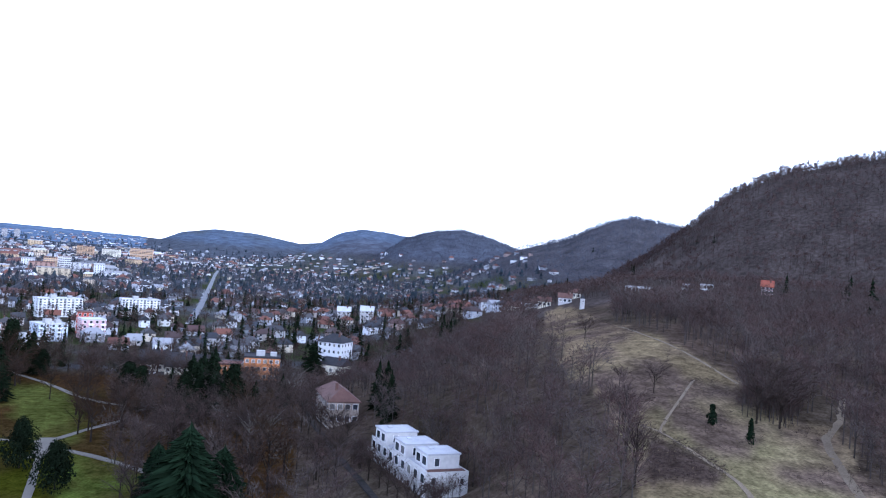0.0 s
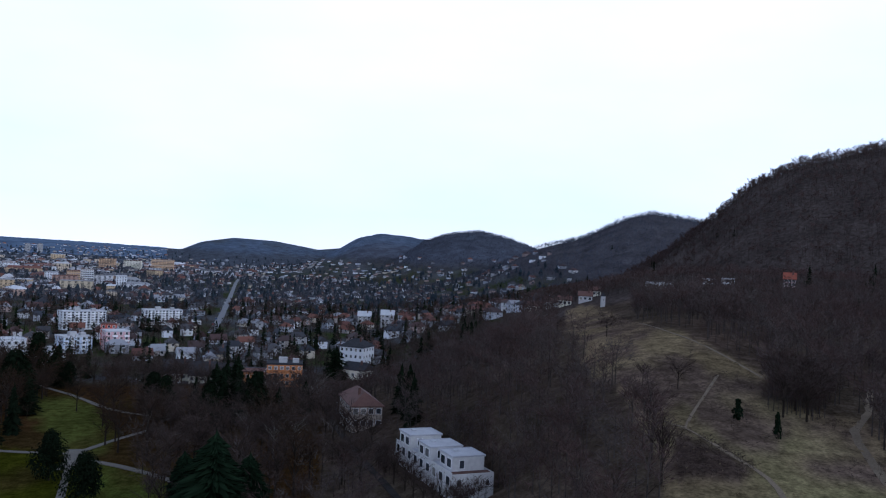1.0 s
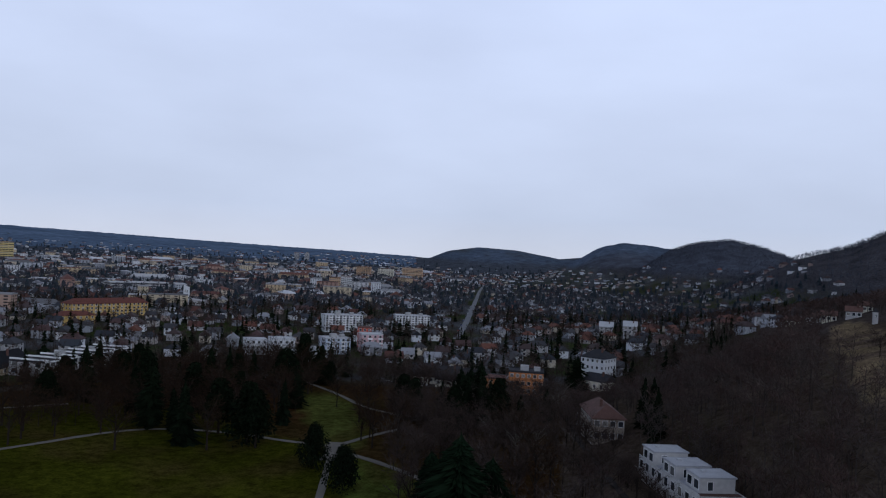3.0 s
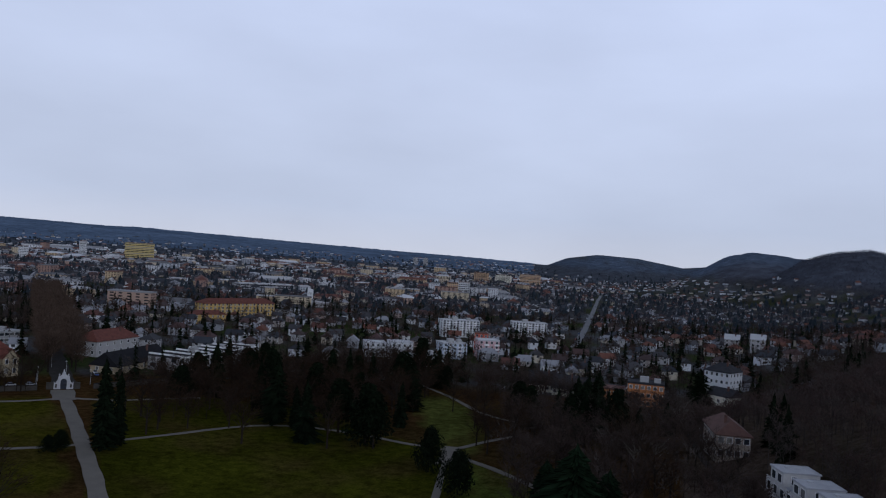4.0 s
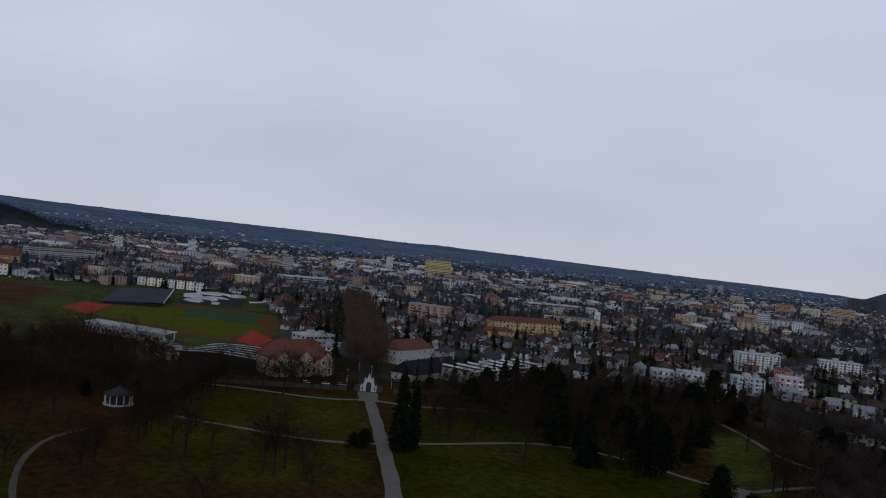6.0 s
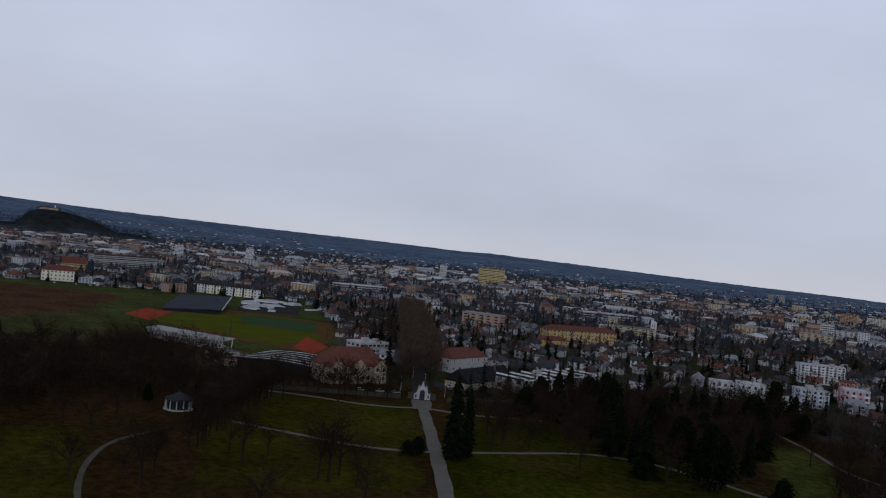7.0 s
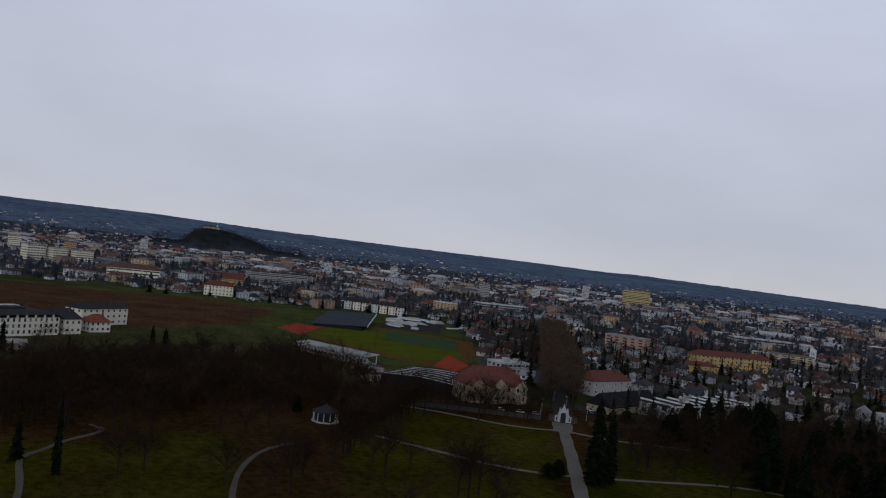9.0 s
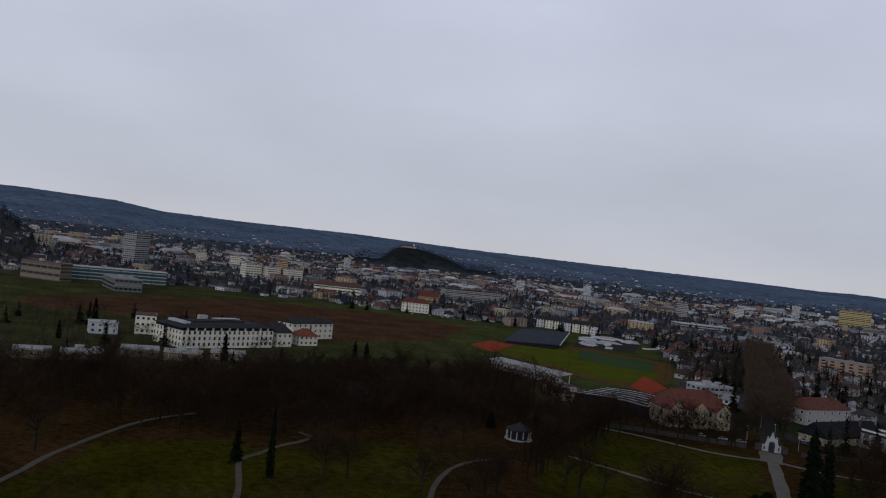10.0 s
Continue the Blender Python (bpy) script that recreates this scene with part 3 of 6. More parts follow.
ribbon("avenue_street", [(-291, 238), (-420, 330), (-560, 436), (-700, 540)], 9.0, m_lane, "dark wet asphalt street behind the park gate", "street", 0.2, False)
m_earth = material("trodden_earth", (0.15, 0.118, 0.082), 0.95, 0.2, 0.3, 3.0)
ribbon("meadow_track", [bear(-26.56, 218), bear(-26.5, 195), bear(-25.8, 181), bear(-26.7, 167), bear(-28.2, 152), bear(-29.5, 143), bear(-32, 120)], 1.7, m_earth, "trodden earth track along the meadow edge", "path", 0.05)
ribbon("meadow_path", [bear(-13.3, 173), bear(-15.7, 166.5), bear(-18.1, 157), bear(-20.2, 150.5), bear(-21.6, 144), bear(-23.4, 128)], 1.0, m_earth, "narrow footpath trodden through the dry meadow", "path", 0.05)
ribbon("meadow_cut", [bear(-17.6, 203), bear(-16.8, 186), bear(-16.1, 174.5), bear(-15.7, 166.5)], 0.6, m_earth, "faint footpath crossing the dry meadow", "path", 0.05)
ribbon("meadow_edge_path", [bear(-12.4, 282), bear(-14.0, 256), bear(-15.9, 238), bear(-17.8, 224), bear(-20.4, 208)], 0.9, m_earth, "trodden path along the edge of the wood", "path", 0.05)
ribbon("hill_road", [bear(9.0, 380), bear(9.0, 340), bear(8.4, 265), bear(6.7, 220), bear(4.5, 190), bear(2.2, 168), bear(-4, 140), bear(-8, 120)], 2.4, m_lane, "narrow asphalt lane below the houses", "street", 0.15)

KEEP = []  # places kept free of scattered houses: x, y, radius


# ---- windows ----
WINDOWS = {}


def window_mesh(w, h):
    key = (round(w, 2), round(h, 2))
    if key not in WINDOWS:
        g = Geo()
        t = 0.12
        g.face([(-w / 2, -0.02, 0), (w / 2, -0.02, 0), (w / 2, -0.02, h), (-w / 2, -0.02, h)], 0)
        a, e = (-w / 2 - t, w / 2 + t, -t, h + t), -0.08
        o = [(a[0], e, a[2]), (a[1], e, a[2]), (a[1], e, a[3]), (a[0], e, a[3])]
        n = [(-w / 2, e, 0), (w / 2, e, 0), (w / 2, e, h), (-w / 2, e, h)]
        k = [(p[0], 0.02, p[2]) for p in o]
        g.hull(o + n + k, [(0, 1, 5, 4), (1, 2, 6, 5), (2, 3, 7, 6), (3, 0, 4, 7), (8, 9, 1, 0), (9, 10, 2, 1), (10, 11, 3, 2), (11, 8, 0, 3)], 1)
        WINDOWS[key] = g.mesh("window", m_glass, m_frame)
    return WINDOWS[key]


def put_windows(parent, x0, x1, y, z0, h, storeys, bays, turn=0.0, ww=1.3, wh=1.5, origin=(0, 0), skip=()):
    """A grid of windows on one wall, each a part of its own."""
    me = window_mesh(ww, wh)
    fh = h / storeys
    for s in range(storeys):
        for b in range(bays):
            if (s, b) in skip:
                continue
            x = x0 + (x1 - x0) * (b + 0.5) / bays
            m = pose(origin[0], origin[1], 0, 0, 0, turn) @ pose(x, y, z0 + s * fh + fh * 0.32)
            part("window", me, None, parent, at=m)


def put_bands(parent, x0, x1, y, h, storeys, wh, turn=0.0, origin=(0, 0), glass=None, pier=None):
    """One strip of glass for each storey."""
    n = x1 - x0
    g = Geo().box(-n / 2 + 0.6, n / 2 - 0.6, -0.1, 0.05, 0, wh, 0)
    for i in range(1, 6):
        x = -n / 2 + n * i / 6
        g.box(x - 0.35, x + 0.35, -0.2, 0.05, -0.05, wh + 0.05, 1)
    me = g.mesh("window_band", glass or m_glass, pier or m_frame)
    for s in range(storeys):
        part("window_band", me, None, parent, at=pose(origin[0], origin[1], 0, 0, 0, turn) @ pose((x0 + x1) / 2, y, 0.2 + s * h / storeys + h / storeys * 0.32))


def building(name, label, p, q, depth, h, storeys, bays, wall, roof, kind="flat", roof_h=3.0, side=0, ww=1.4, wh=1.5, balconies=0, group="", category="building", back=False, inset=0.0, glass=None):
    """A house on the front line p to q (left to right as seen from the park), depth metres deep."""
    p, q = Vector((*p, 0)), Vector((*q, 0))
    w, mid = (q - p).length, (p + q) / 2
    rot = math.degrees(math.atan2(q.y - p.y, q.x - p.x))
    away = Vector((-(q - p).y, (q - p).x, 0)).normalized()
    z = gz(mid.x, mid.y)
    o = thing(name, label, category, mid.x, mid.y, z, rot, group)
    c = mid + away * depth / 2
    KEEP.append((c.x, c.y, max(w, depth) * 0.55 + 5))
    g = Geo().box(-w / 2, w / 2, 0, depth, -4, h)
    if kind == "gable":
        for x in (-w / 2, w / 2):
            g.face([(x, 0, h), (x, depth, h), (x, depth / 2, h + roof_h * 0.97)])
    part("wall", g, wall, o)
    if kind == "mansard":
        i, e = 6.5, 0.6
        a = [(-w / 2 - e, -e, h + 1.7), (w / 2 + e, -e, h + 1.7), (w / 2 + e, depth + e, h + 1.7), (-w / 2 - e, depth + e, h + 1.7)]
        c4 = [(-w / 2 + i, i, h + roof_h), (w / 2 - i, i, h + roof_h), (w / 2 - i, depth - i, h + roof_h), (-w / 2 + i, depth - i, h + roof_h)]
        g = Geo().hull(a + c4, [(0, 3, 2, 1), (0, 1, 5, 4), (1, 2, 6, 5), (2, 3, 7, 6), (3, 0, 4, 7), (4, 5, 6, 7)])
        top = part("roof", g, roof, o)
        part("roof_storey", Geo().box(-w * 0.30, w * 0.28, depth * 0.38, depth * 0.66, h + roof_h - 0.5, h + roof_h + 0.9), m_slate, top)
        part("roof_hut", Geo().box(-w * 0.1, -w * 0.1 + 5, depth * 0.75, depth * 0.85, h + roof_h - 0.5, h + roof_h + 2.8), m_concrete, top)
        part("attic", Geo().box(-w / 2 + 0.7, w / 2 - 0.7, 0.7, depth - 0.7, h, h + 1.7), m_hall_dark, top, "dark recessed attic storey")
        for j in range(11):
            x = -w / 2 + w * (j + 0.7) / 11.4
            part("attic_pier", Geo().box(x - 0.5, x + 0.5, 0.25, 0.75, h, h + 1.6), wall, top, "cream attic pier")
        for x0, x1, y0, y1 in ((0.08, 0.34, 0.72, 0.9), (0.05, 0.2, 0.45, 0.6), (-0.42, -0.36, 0.2, 0.8)):
            part("roof_light", Geo().box(w * x0, w * x1, depth * y0, depth * y1, h + roof_h - 0.3, h + roof_h + 0.9), m_light_roof, top, "pale roof light")
    elif kind == "flat":
        g = Geo().box(-w / 2 - 0.2, w / 2 + 0.2, -0.2, depth + 0.2, h, h + 0.35)
        for x0, x1, y0, y1 in ((-w / 2 - 0.2, w / 2 + 0.2, -0.2, 0.15), (-w / 2 - 0.2, w / 2 + 0.2, depth - 0.15, depth + 0.2), (-w / 2 - 0.2, -w / 2 + 0.15, 0.15, depth - 0.15), (w / 2 - 0.15, w / 2 + 0.2, 0.15, depth - 0.15)):
            g.box(x0, x1, y0, y1, h + 0.35, h + 0.8)
        top = part("roof", g, roof, o)
        if w * depth > 200:
            part("roof_hut", Geo().box(-w * 0.18, -w * 0.18 + 4, depth * 0.4, depth * 0.4 + 3.5, h + 0.36, h + 2.8), m_concrete, top)
            part("roof_hut", Geo().box(w * 0.22, w * 0.22 + 3, depth * 0.45, depth * 0.45 + 3, h + 0.36, h + 2.2), m_concrete, top)
    else:
        top = part("roof", Geo().gable(-w / 2, w / 2, 0, depth, h, roof_h, 0.6, 0.25, inset if kind == "hip" else 0.0), roof, o)
        part("chimney", Geo().box(w * 0.2, w * 0.2 + 0.8, depth * 0.3, depth * 0.3 + 0.8, h + roof_h * 0.3, h + roof_h + 1.0).box(w * 0.2 - 0.1, w * 0.2 + 0.9, depth * 0.3 - 0.1, depth * 0.3 + 0.9, h + roof_h + 1.0, h + roof_h + 1.15), m_brown_tile, top)
    if mid.length > 1000 or glass:
        put_bands(o, -w / 2, w / 2, 0, h, storeys, wh, 0, (0, 0), glass, wall)
        put_bands(o, 0, depth, 0, h, storeys, wh, 90, (w / 2, 0), glass, wall)
        put_bands(o, -depth, 0, 0, h, storeys, wh, -90, (-w / 2, 0), glass, wall)
        return o
    put_windows(o, -w / 2, w / 2, 0, 0.2, h, storeys, bays, 0, ww, wh)
    if side:
        put_windows(o, 0, depth, 0, 0.2, h, storeys, side, 90, ww, wh, (w / 2, 0))
        put_windows(o, -depth, 0, 0, 0.2, h, storeys, side, -90, ww, wh, (-w / 2, 0))
    if back:
        put_windows(o, -w / 2, w / 2, 0, 0.2, h, storeys, bays, 180, ww, wh, (0, depth))
    if balconies:
        bw = w / bays * 0.9
        bm = Geo().box(-bw / 2, bw / 2, -1.3, 0, 0, 0.15).box(-bw / 2, bw / 2, -1.3, -1.2, 0.15, 1.0).box(-bw / 2, -bw / 2 + 0.08, -1.2, 0, 0.15, 1.0).box(bw / 2 - 0.08, bw / 2, -1.2, 0, 0.15, 1.0).mesh("balcony", m_frame)
        fh = h / storeys
        for s in range(1, storeys):
            for b in range(1, bays, balconies):
                part("balcony", bm, None, o, at=pose(-w / 2 + w * (b + 0.5) / bays, 0, s * fh))
    return o


# ---- the named buildings ----
FLATS = "white flats in the town"
building("apartment_block", "long white seven-storey apartment slab with balconies", (-285, 582), (-263, 604), 12, 13, 7, 11, m_white, m_light_roof, side=2, balconies=2, group=FLATS, ww=1.6)
building("apartment_block", "long white six-storey apartment slab beside dark firs", (-252, 650), (-227, 666), 12, 11.5, 6, 11, m_white, m_light_roof, side=2, balconies=2, group=FLATS, ww=1.6)
building("apartment_block", "small white flat-roofed apartment house", (-259, 424), (-249, 432), 12, 8.5, 3, 4, m_white, m_light_roof, side=3, balconies=2, group=FLATS)
building("apartment_block", "white flat-roofed apartment house with balconies", (-241, 424), (-231, 433), 12, 10.5, 3, 4, m_white, m_light_roof, side=3, balconies=2, group=FLATS)
building("apartment_block", "low white house behind the dark firs", (-209, 402), (-203, 420), 12, 7.5, 2, 4, m_white, m_light_roof, side=3, group=FLATS)
building("apartment_block", "pale blue five-storey apartment house with white balconies", (-223, 458), (-212, 470), 13, 9.5, 4, 5, m_blue, m_light_roof, side=3, balconies=2, group=FLATS)
building("apartment_block", "pink apartment house with a white top storey", (-209, 481), (-198, 489), 12, 11.5, 4, 4, m_pink, m_light_roof, side=3, balconies=2, group=FLATS)
building("apartment_block", "tall red-painted apartment house behind the pink one", (-224, 508), (-216, 512), 10, 13, 4, 3, m_red_wall, m_flat_roof, side=3, group=FLATS)
building("school", "long yellow four-storey school with a weathered red roof", (-477, 522), (-458, 590), 15, 11.0, 4, 18, m_yellow, m_old_tile, "hip", 4, side=3, inset=6, ww=1.8)
building("school_wing", "lower ochre wing with a red roof beside the school", (-441, 472), (-432, 497), 12, 7, 2, 6, m_yellow, m_old_tile, "hip", 3, side=3, inset=5)
building("high_rise", "broad ochre high-rise slab far out in the town", (-1650, 1504), (-1609, 1560), 22, 42, 10, 14, m_ochre, m_flat_roof, side=3, ww=2.6, wh=2.0)
for p, q, h, m, t in (((-899, 2006), (-862, 2012), 24, m_peach, "pale orange"), ((-840, 2014), (-800, 2022), 22, m_cream, "cream"), ((-776, 2028), (-724, 2039), 27, m_peach, "pale orange")):
    building("high_rise", t + " painted apartment high-rise far out in the town", p, q, 16, h, 8, 10, m, m_flat_roof, side=2, ww=2.2, wh=1.6, group="far painted high-rises")
building("apartment_block", "orange flat-roofed apartment house, lower wing", bear(15.4, 384), bear(13.3, 382), 13, 7.5, 2, 5, m_orange, m_flat_roof, side=3, group="orange houses")
building("apartment_block", "orange three-storey apartment house with glazed roof storey", bear(13.1, 388), bear(10.7, 388), 14, 10.5, 3, 6, m_orange, m_slate, side=3, group="orange houses")
KEEP += [(*bear(12.2, 368), 15), (*bear(14.4, 366), 14)]
building("town_house", "tall white house with a dark hipped roof", bear(8.2, 438), bear(6.6, 432), 14, 14.0, 4, 5, m_white, m_slate, "hip", 4, side=4, inset=5, ww=1.2)
building("town_house", "small cream house with a brown gable roof", bear(7.9, 412), bear(6.5, 405), 9, 5.0, 1, 3, m_cream, m_slate, "gable", 3.5, side=2)
old_villa = building("villa", "old rose-grey villa with a brown tiled roof", (-36.2, 257.0), (-29.7, 237.0), 9, 10.5, 3, 6, m_sand_wall, m_brown_tile, "hip", 3.4, side=4, inset=5)
old_villa.location.z -= 2.2
KEEP += [(*bear(6.3, 234), 14), (*bear(7.6, 224), 10)]

m_villa = material("weathered_yellow_render", (0.34, 0.28, 0.19), 0.9, 0.16, 0.4)
villa = building("villa", "yellowish school villa with steep red tiled roofs", (-325, 206), (-322, 239), 17, 8.0, 2, 8, m_villa, m_old_tile, "hip", 8.2, side=4, inset=7, ww=1.4, wh=2.0)


def add_wing(o, x, w, proj, h, rh, wall, roof):
    """A gabled bay that stands out from the front of a house."""
    g = Geo().box(x - w / 2, x + w / 2, -proj, 0.2, -2, h).face([(x - w / 2, -proj, h), (x + w / 2, -proj, h), (x, -proj, h + rh)])
    bay = part("bay", g, wall, o)
    a = [(x - w / 2 - 0.4, h - 0.3), (x, h + rh), (x + w / 2 + 0.4, h - 0.3)]
    g = Geo()
    for (x0, z0), (x1, z1) in zip(a, a[1:]):
        g.hull([(x0, -proj - 0.5, z0), (x1, -proj - 0.5, z1), (x1, 6, z1), (x0, 6, z0), (x0, -proj - 0.5, z0 + 0.25), (x1, -proj - 0.5, z1 + 0.25), (x1, 6, z1 + 0.25), (x0, 6, z0 + 0.25)], [(0, 3, 2, 1), (4, 5, 6, 7), (0, 1, 5, 4), (2, 3, 7, 6), (3, 0, 4, 7), (1, 2, 6, 5)])
    part("bay_roof", g, roof, bay)
    put_windows(bay, x - w / 2, x + w / 2, -proj, 0.3, h, 2, 2, 0, 1.3, 2.0)


for bx, bw in ((-11.5, 7), (0, 8.5), (11.5, 7)):
    add_wing(villa, bx, bw, 2.5, 8.0, 4.0, m_villa, m_old_tile)
building("hall", "flat white hall behind the red-roofed villa", (-411, 283), (-412, 305), 14, 6.4, 2, 7, m_concrete, m_light_roof, side=3, ww=2.6)
building("farm_house", "long house with a dark slate roof beside the gate", (-297, 271), (-309, 314), 14, 3.4, 1, 7, m_villa, m_hall_dark, "gable", 6.0, side=2)
building("town_house", "grey house with a red hipped roof on the avenue", (-345, 300), (-352, 334), 14, 8, 2, 6, m_grey_wall, m_old_tile, "hip", 5, side=3, inset=6)
pool = building("glazed_school", "modern glazed school with white roof beams on a dark roof", (-284, 296), (-293, 362), 18, 6.5, 2, 16, m_grey_wall, m_slate, side=3, ww=3.0, wh=2.4)
for i in range(7):
    x = -32 + i * 10.6
    part("roof_beam", Geo().box(x - 0.35, x + 0.35, -1.2, 18.6, 7.3, 8.0), m_frame, pool, "white roof beam")
part("roof_edge", Geo().box(-33.4, 33.4, -1.2, -0.5, 6.6, 7.3), m_frame, pool, "white roof edge")
building("school_building", "large cream four-storey school with rows of windows", bear(90.9, 462), bear(84.9, 496), 30, 9.6, 3, 19, m_cream, m_slate, "mansard", 3.4, side=9, ww=1.3, wh=1.9)
building("annex", "cream block joined behind the large school", bear(93.9, 512), bear(92.6, 512), 14, 11, 3, 4, m_cream, m_flat_roof, side=3)
building("school_wing", "cream wing with a dark gabled roof joined to the large school", bear(84.6, 500), bear(83.6, 506), 26, 8.5, 2, 3, m_cream, m_slate, "gable", 4.5, side=6)
building("town_house", "cream house with a bright red hipped roof", (-511, 62), (-517, 74), 11, 6, 2, 4, m_cream, m_red_tile, "hip", 4.2, side=3, inset=5)
building("school_building", "cream three-storey school house behind the red roof", (-540, 60), (-562, 90), 14, 10.5, 3, 8, m_cream, m_slate, "gable", 3, side=3)
building("hall", "low white flat-roofed house by the field", (-498, -58), (-501, -43), 12, 6, 2, 4, m_white, m_light_roof, side=2)
for a0, a1, r in ((100.9, 98.7, 404), (98.2, 95.6, 402), (94.6, 92.2, 424), (91.9, 89.4, 420), (88.9, 86.6, 430)):
    building("hall", "low flat-roofed pavilion of the school", bear(a0, r), bear(a1, r), 11, 3.6, 1, 3, m_tan, m_concrete, side=1, group="flat school pavilions")
building("office_building", "long office building with green glass bands", (-905, -128), (-930, -36), 18, 14, 4, 20, m_green_glass, m_light_roof, side=4, ww=3.2, wh=1.0, glass=m_concrete)
building("office_building", "projecting grey glass office wing", (-810, -77), (-817, -53), 60, 11, 3, 6, m_panel, m_roof_pale, side=10, ww=2.8, wh=2.0, glass=m_glass)
building("high_rise", "grey concrete tower block above the offices", (-1296, -100), (-1330, -82), 20, 50, 16, 7, m_concrete, m_flat_roof, side=4, ww=2.4, wh=1.7)
building("office_building", "stepped brown office building beside the meadow", (-889, -172), (-864, -132), 16, 17, 5, 8, m_tan, m_flat_roof, side=3, wh=1.9, glass=m_glass)
for p, q, h in (((-1230, 60), (-1245, 84), 24), ((-1240, 92), (-1250, 112), 22), ((-1245, 122), (-1255, 146), 21)):
    building("apartment_block", "cream apartment block in a row of three", p, q, 14, h, 7, 6, m_cream, m_flat_roof, side=2, group="three cream blocks")
building("apartment_block", "very long pale grey apartment slab in the town", bear(73.4, 1235), bear(69.5, 1285), 14, 18, 7, 22, m_concrete, m_flat_roof, side=2, ww=2.2)
building("town_house", "broad cream house with a red roof by the green strip", bear(76.3, 905), bear(74.4, 905), 14, 10.5, 3, 8, m_cream, m_old_tile, "hip", 5, side=3, inset=6)
building("church", "yellow church house with a red roof", bear(75.2, 1060), bear(73.8, 1060), 14, 11, 3, 6, m_yellow, m_old_tile, "gable", 7, side=3)
building("town_house", "cream manor with a long brown roof", bear(82.5, 1060), bear(79.2, 1060), 14, 12, 3, 12, m_cream, m_brown_tile, "hip", 6, side=3, inset=6)
for i in range(7):
    building("terraced_house", "terraced house with a dark gabled roof and pale walls", bear(66.8 - i * 0.62, 900 - 4 * i), bear(66.3 - i * 0.62, 900 - 4 * i), 11, 9, 3, 2, m_cream if i % 3 else m_white, m_slate, "gable", 4, side=2, group="terraced row")
building("mill", "row of pale factory halls with sheet roofs", bear(57.5, 1180), bear(54.0, 1200), 30, 9, 3, 12, m_concrete, m_light_roof, side=4, ww=3)
building("hall", "low white-roofed warehouse in the town", bear(40.2, 1150), bear(36.6, 1180), 22, 7, 2, 12, m_grey_wall, m_light_roof, side=4, ww=3)
for a, r, h, m in ((63.6, 2050, 40, m_white), (57.2, 1500, 36, m_grey_wall), (53.6, 1850, 30, m_white), (50.2, 2300, 45, m_white), (68.2, 1900, 34, m_white), (27.6, 3300, 36, m_grey_wall), (28.3, 3320, 34, m_grey_wall), (24.8, 1350, 26, m_white), (25.6, 1330, 24, m_peach), (80.4, 2300, 38, m_white), (84.8, 1500, 30, m_peach), (88.0, 1550, 30, m_cream), (90.2, 1600, 28, m_cream)):
    building("high_rise", "apartment high-rise standing out of the town", bear(a + 330 / r * 1.6, r), bear(a - 330 / r * 1.6, r), 15, h * 0.85, max(5, int(h / 3.4)), 5, m, m_flat_roof, side=2, ww=2.4, wh=1.6, group="scattered high-rises")
for i, (a, r) in enumerate(((18.9, 410), (17.3, 402), (15.4, 396))):
    building("row_house", "long low house with a dark roof behind bare trees", bear(a + 0.9, r), bear(a - 0.9, r), 12, 3.6, 1, 5, m_cream, m_slate, "gable", 6.0, side=2, group="dark-roofed row")
for a, r, m in ((-8.7, 478, m_grey_wall), (-9.3, 530, m_cream), (-7.3, 500, m_cream), (-6.4, 520, m_white), (-5.2, 540, m_cream)):
    building("town_house", "small hillside house with a red-brown roof", bear(a + 0.45, r), bear(a - 0.45, r), 8, 3.6, 1, 3, m, m_brown_tile, "gable", 2.6, side=2, group="hillside houses")
building("hall", "long white house behind the trees at the foot of the hill", bear(-12.7, 458), bear(-14.5, 458), 8, 3.0, 1, 8, m_white, m_light_roof, side=2)
building("hall", "low white cabin half hidden by bare hill trees", bear(-16.4, 462), bear(-17.2, 462), 7, 2.6, 1, 4, m_white, m_light_roof, side=2)
building("hall", "low white cabin half hidden by bare hill trees", bear(-17.6, 466), bear(-18.4, 466), 7, 2.6, 1, 4, m_white, m_light_roof, side=2)
building("town_house", "salmon-coloured house with a red roof among trees", bear(-21.4, 466), bear(-22.1, 466), 7, 4.4, 2, 3, m_pink, m_red_tile, "gable", 3.5, side=2)
for a, r in ((6.6, 700), (5.0, 690)):
    building("apartment_block", "white gabled apartment house in the valley", bear(a + 0.45, r), bear(a - 0.45, r), 11, 10, 3, 3, m_grey_wall, m_light_roof, "gable", 4, side=3, ww=2.0, wh=1.6, group="valley apartment houses")


def chapel():
    x, y = bear(-9.9, 428)
    o = thing("chapel_tower", "slim grey-white wayside tower with a dark cap", "chapel", x, y, gz(x, y), 10)
    o.scale = (0.52, 0.52, 0.78)
    part("wall", Geo().box(-1.8, 1.8, -1.8, 1.8, -2, 6.5).box(-2.0, 2.0, -2.0, 2.0, 6.5, 6.9), m_grey_wall, o)
    part("roof", Geo().hull([(-2.1, -2.1, 6.9), (2.1, -2.1, 6.9), (2.1, 2.1, 6.9), (-2.1, 2.1, 6.9), (0, 0, 9.6)], [(0, 3, 2, 1), (0, 1, 4), (1, 2, 4), (2, 3, 4), (3, 0, 4)]), m_slate, o)
    put_windows(o, -1.8, 1.8, 0, 3.0, 3, 1, 1, 0, 0.9, 1.6, (0, -1.8))


chapel()


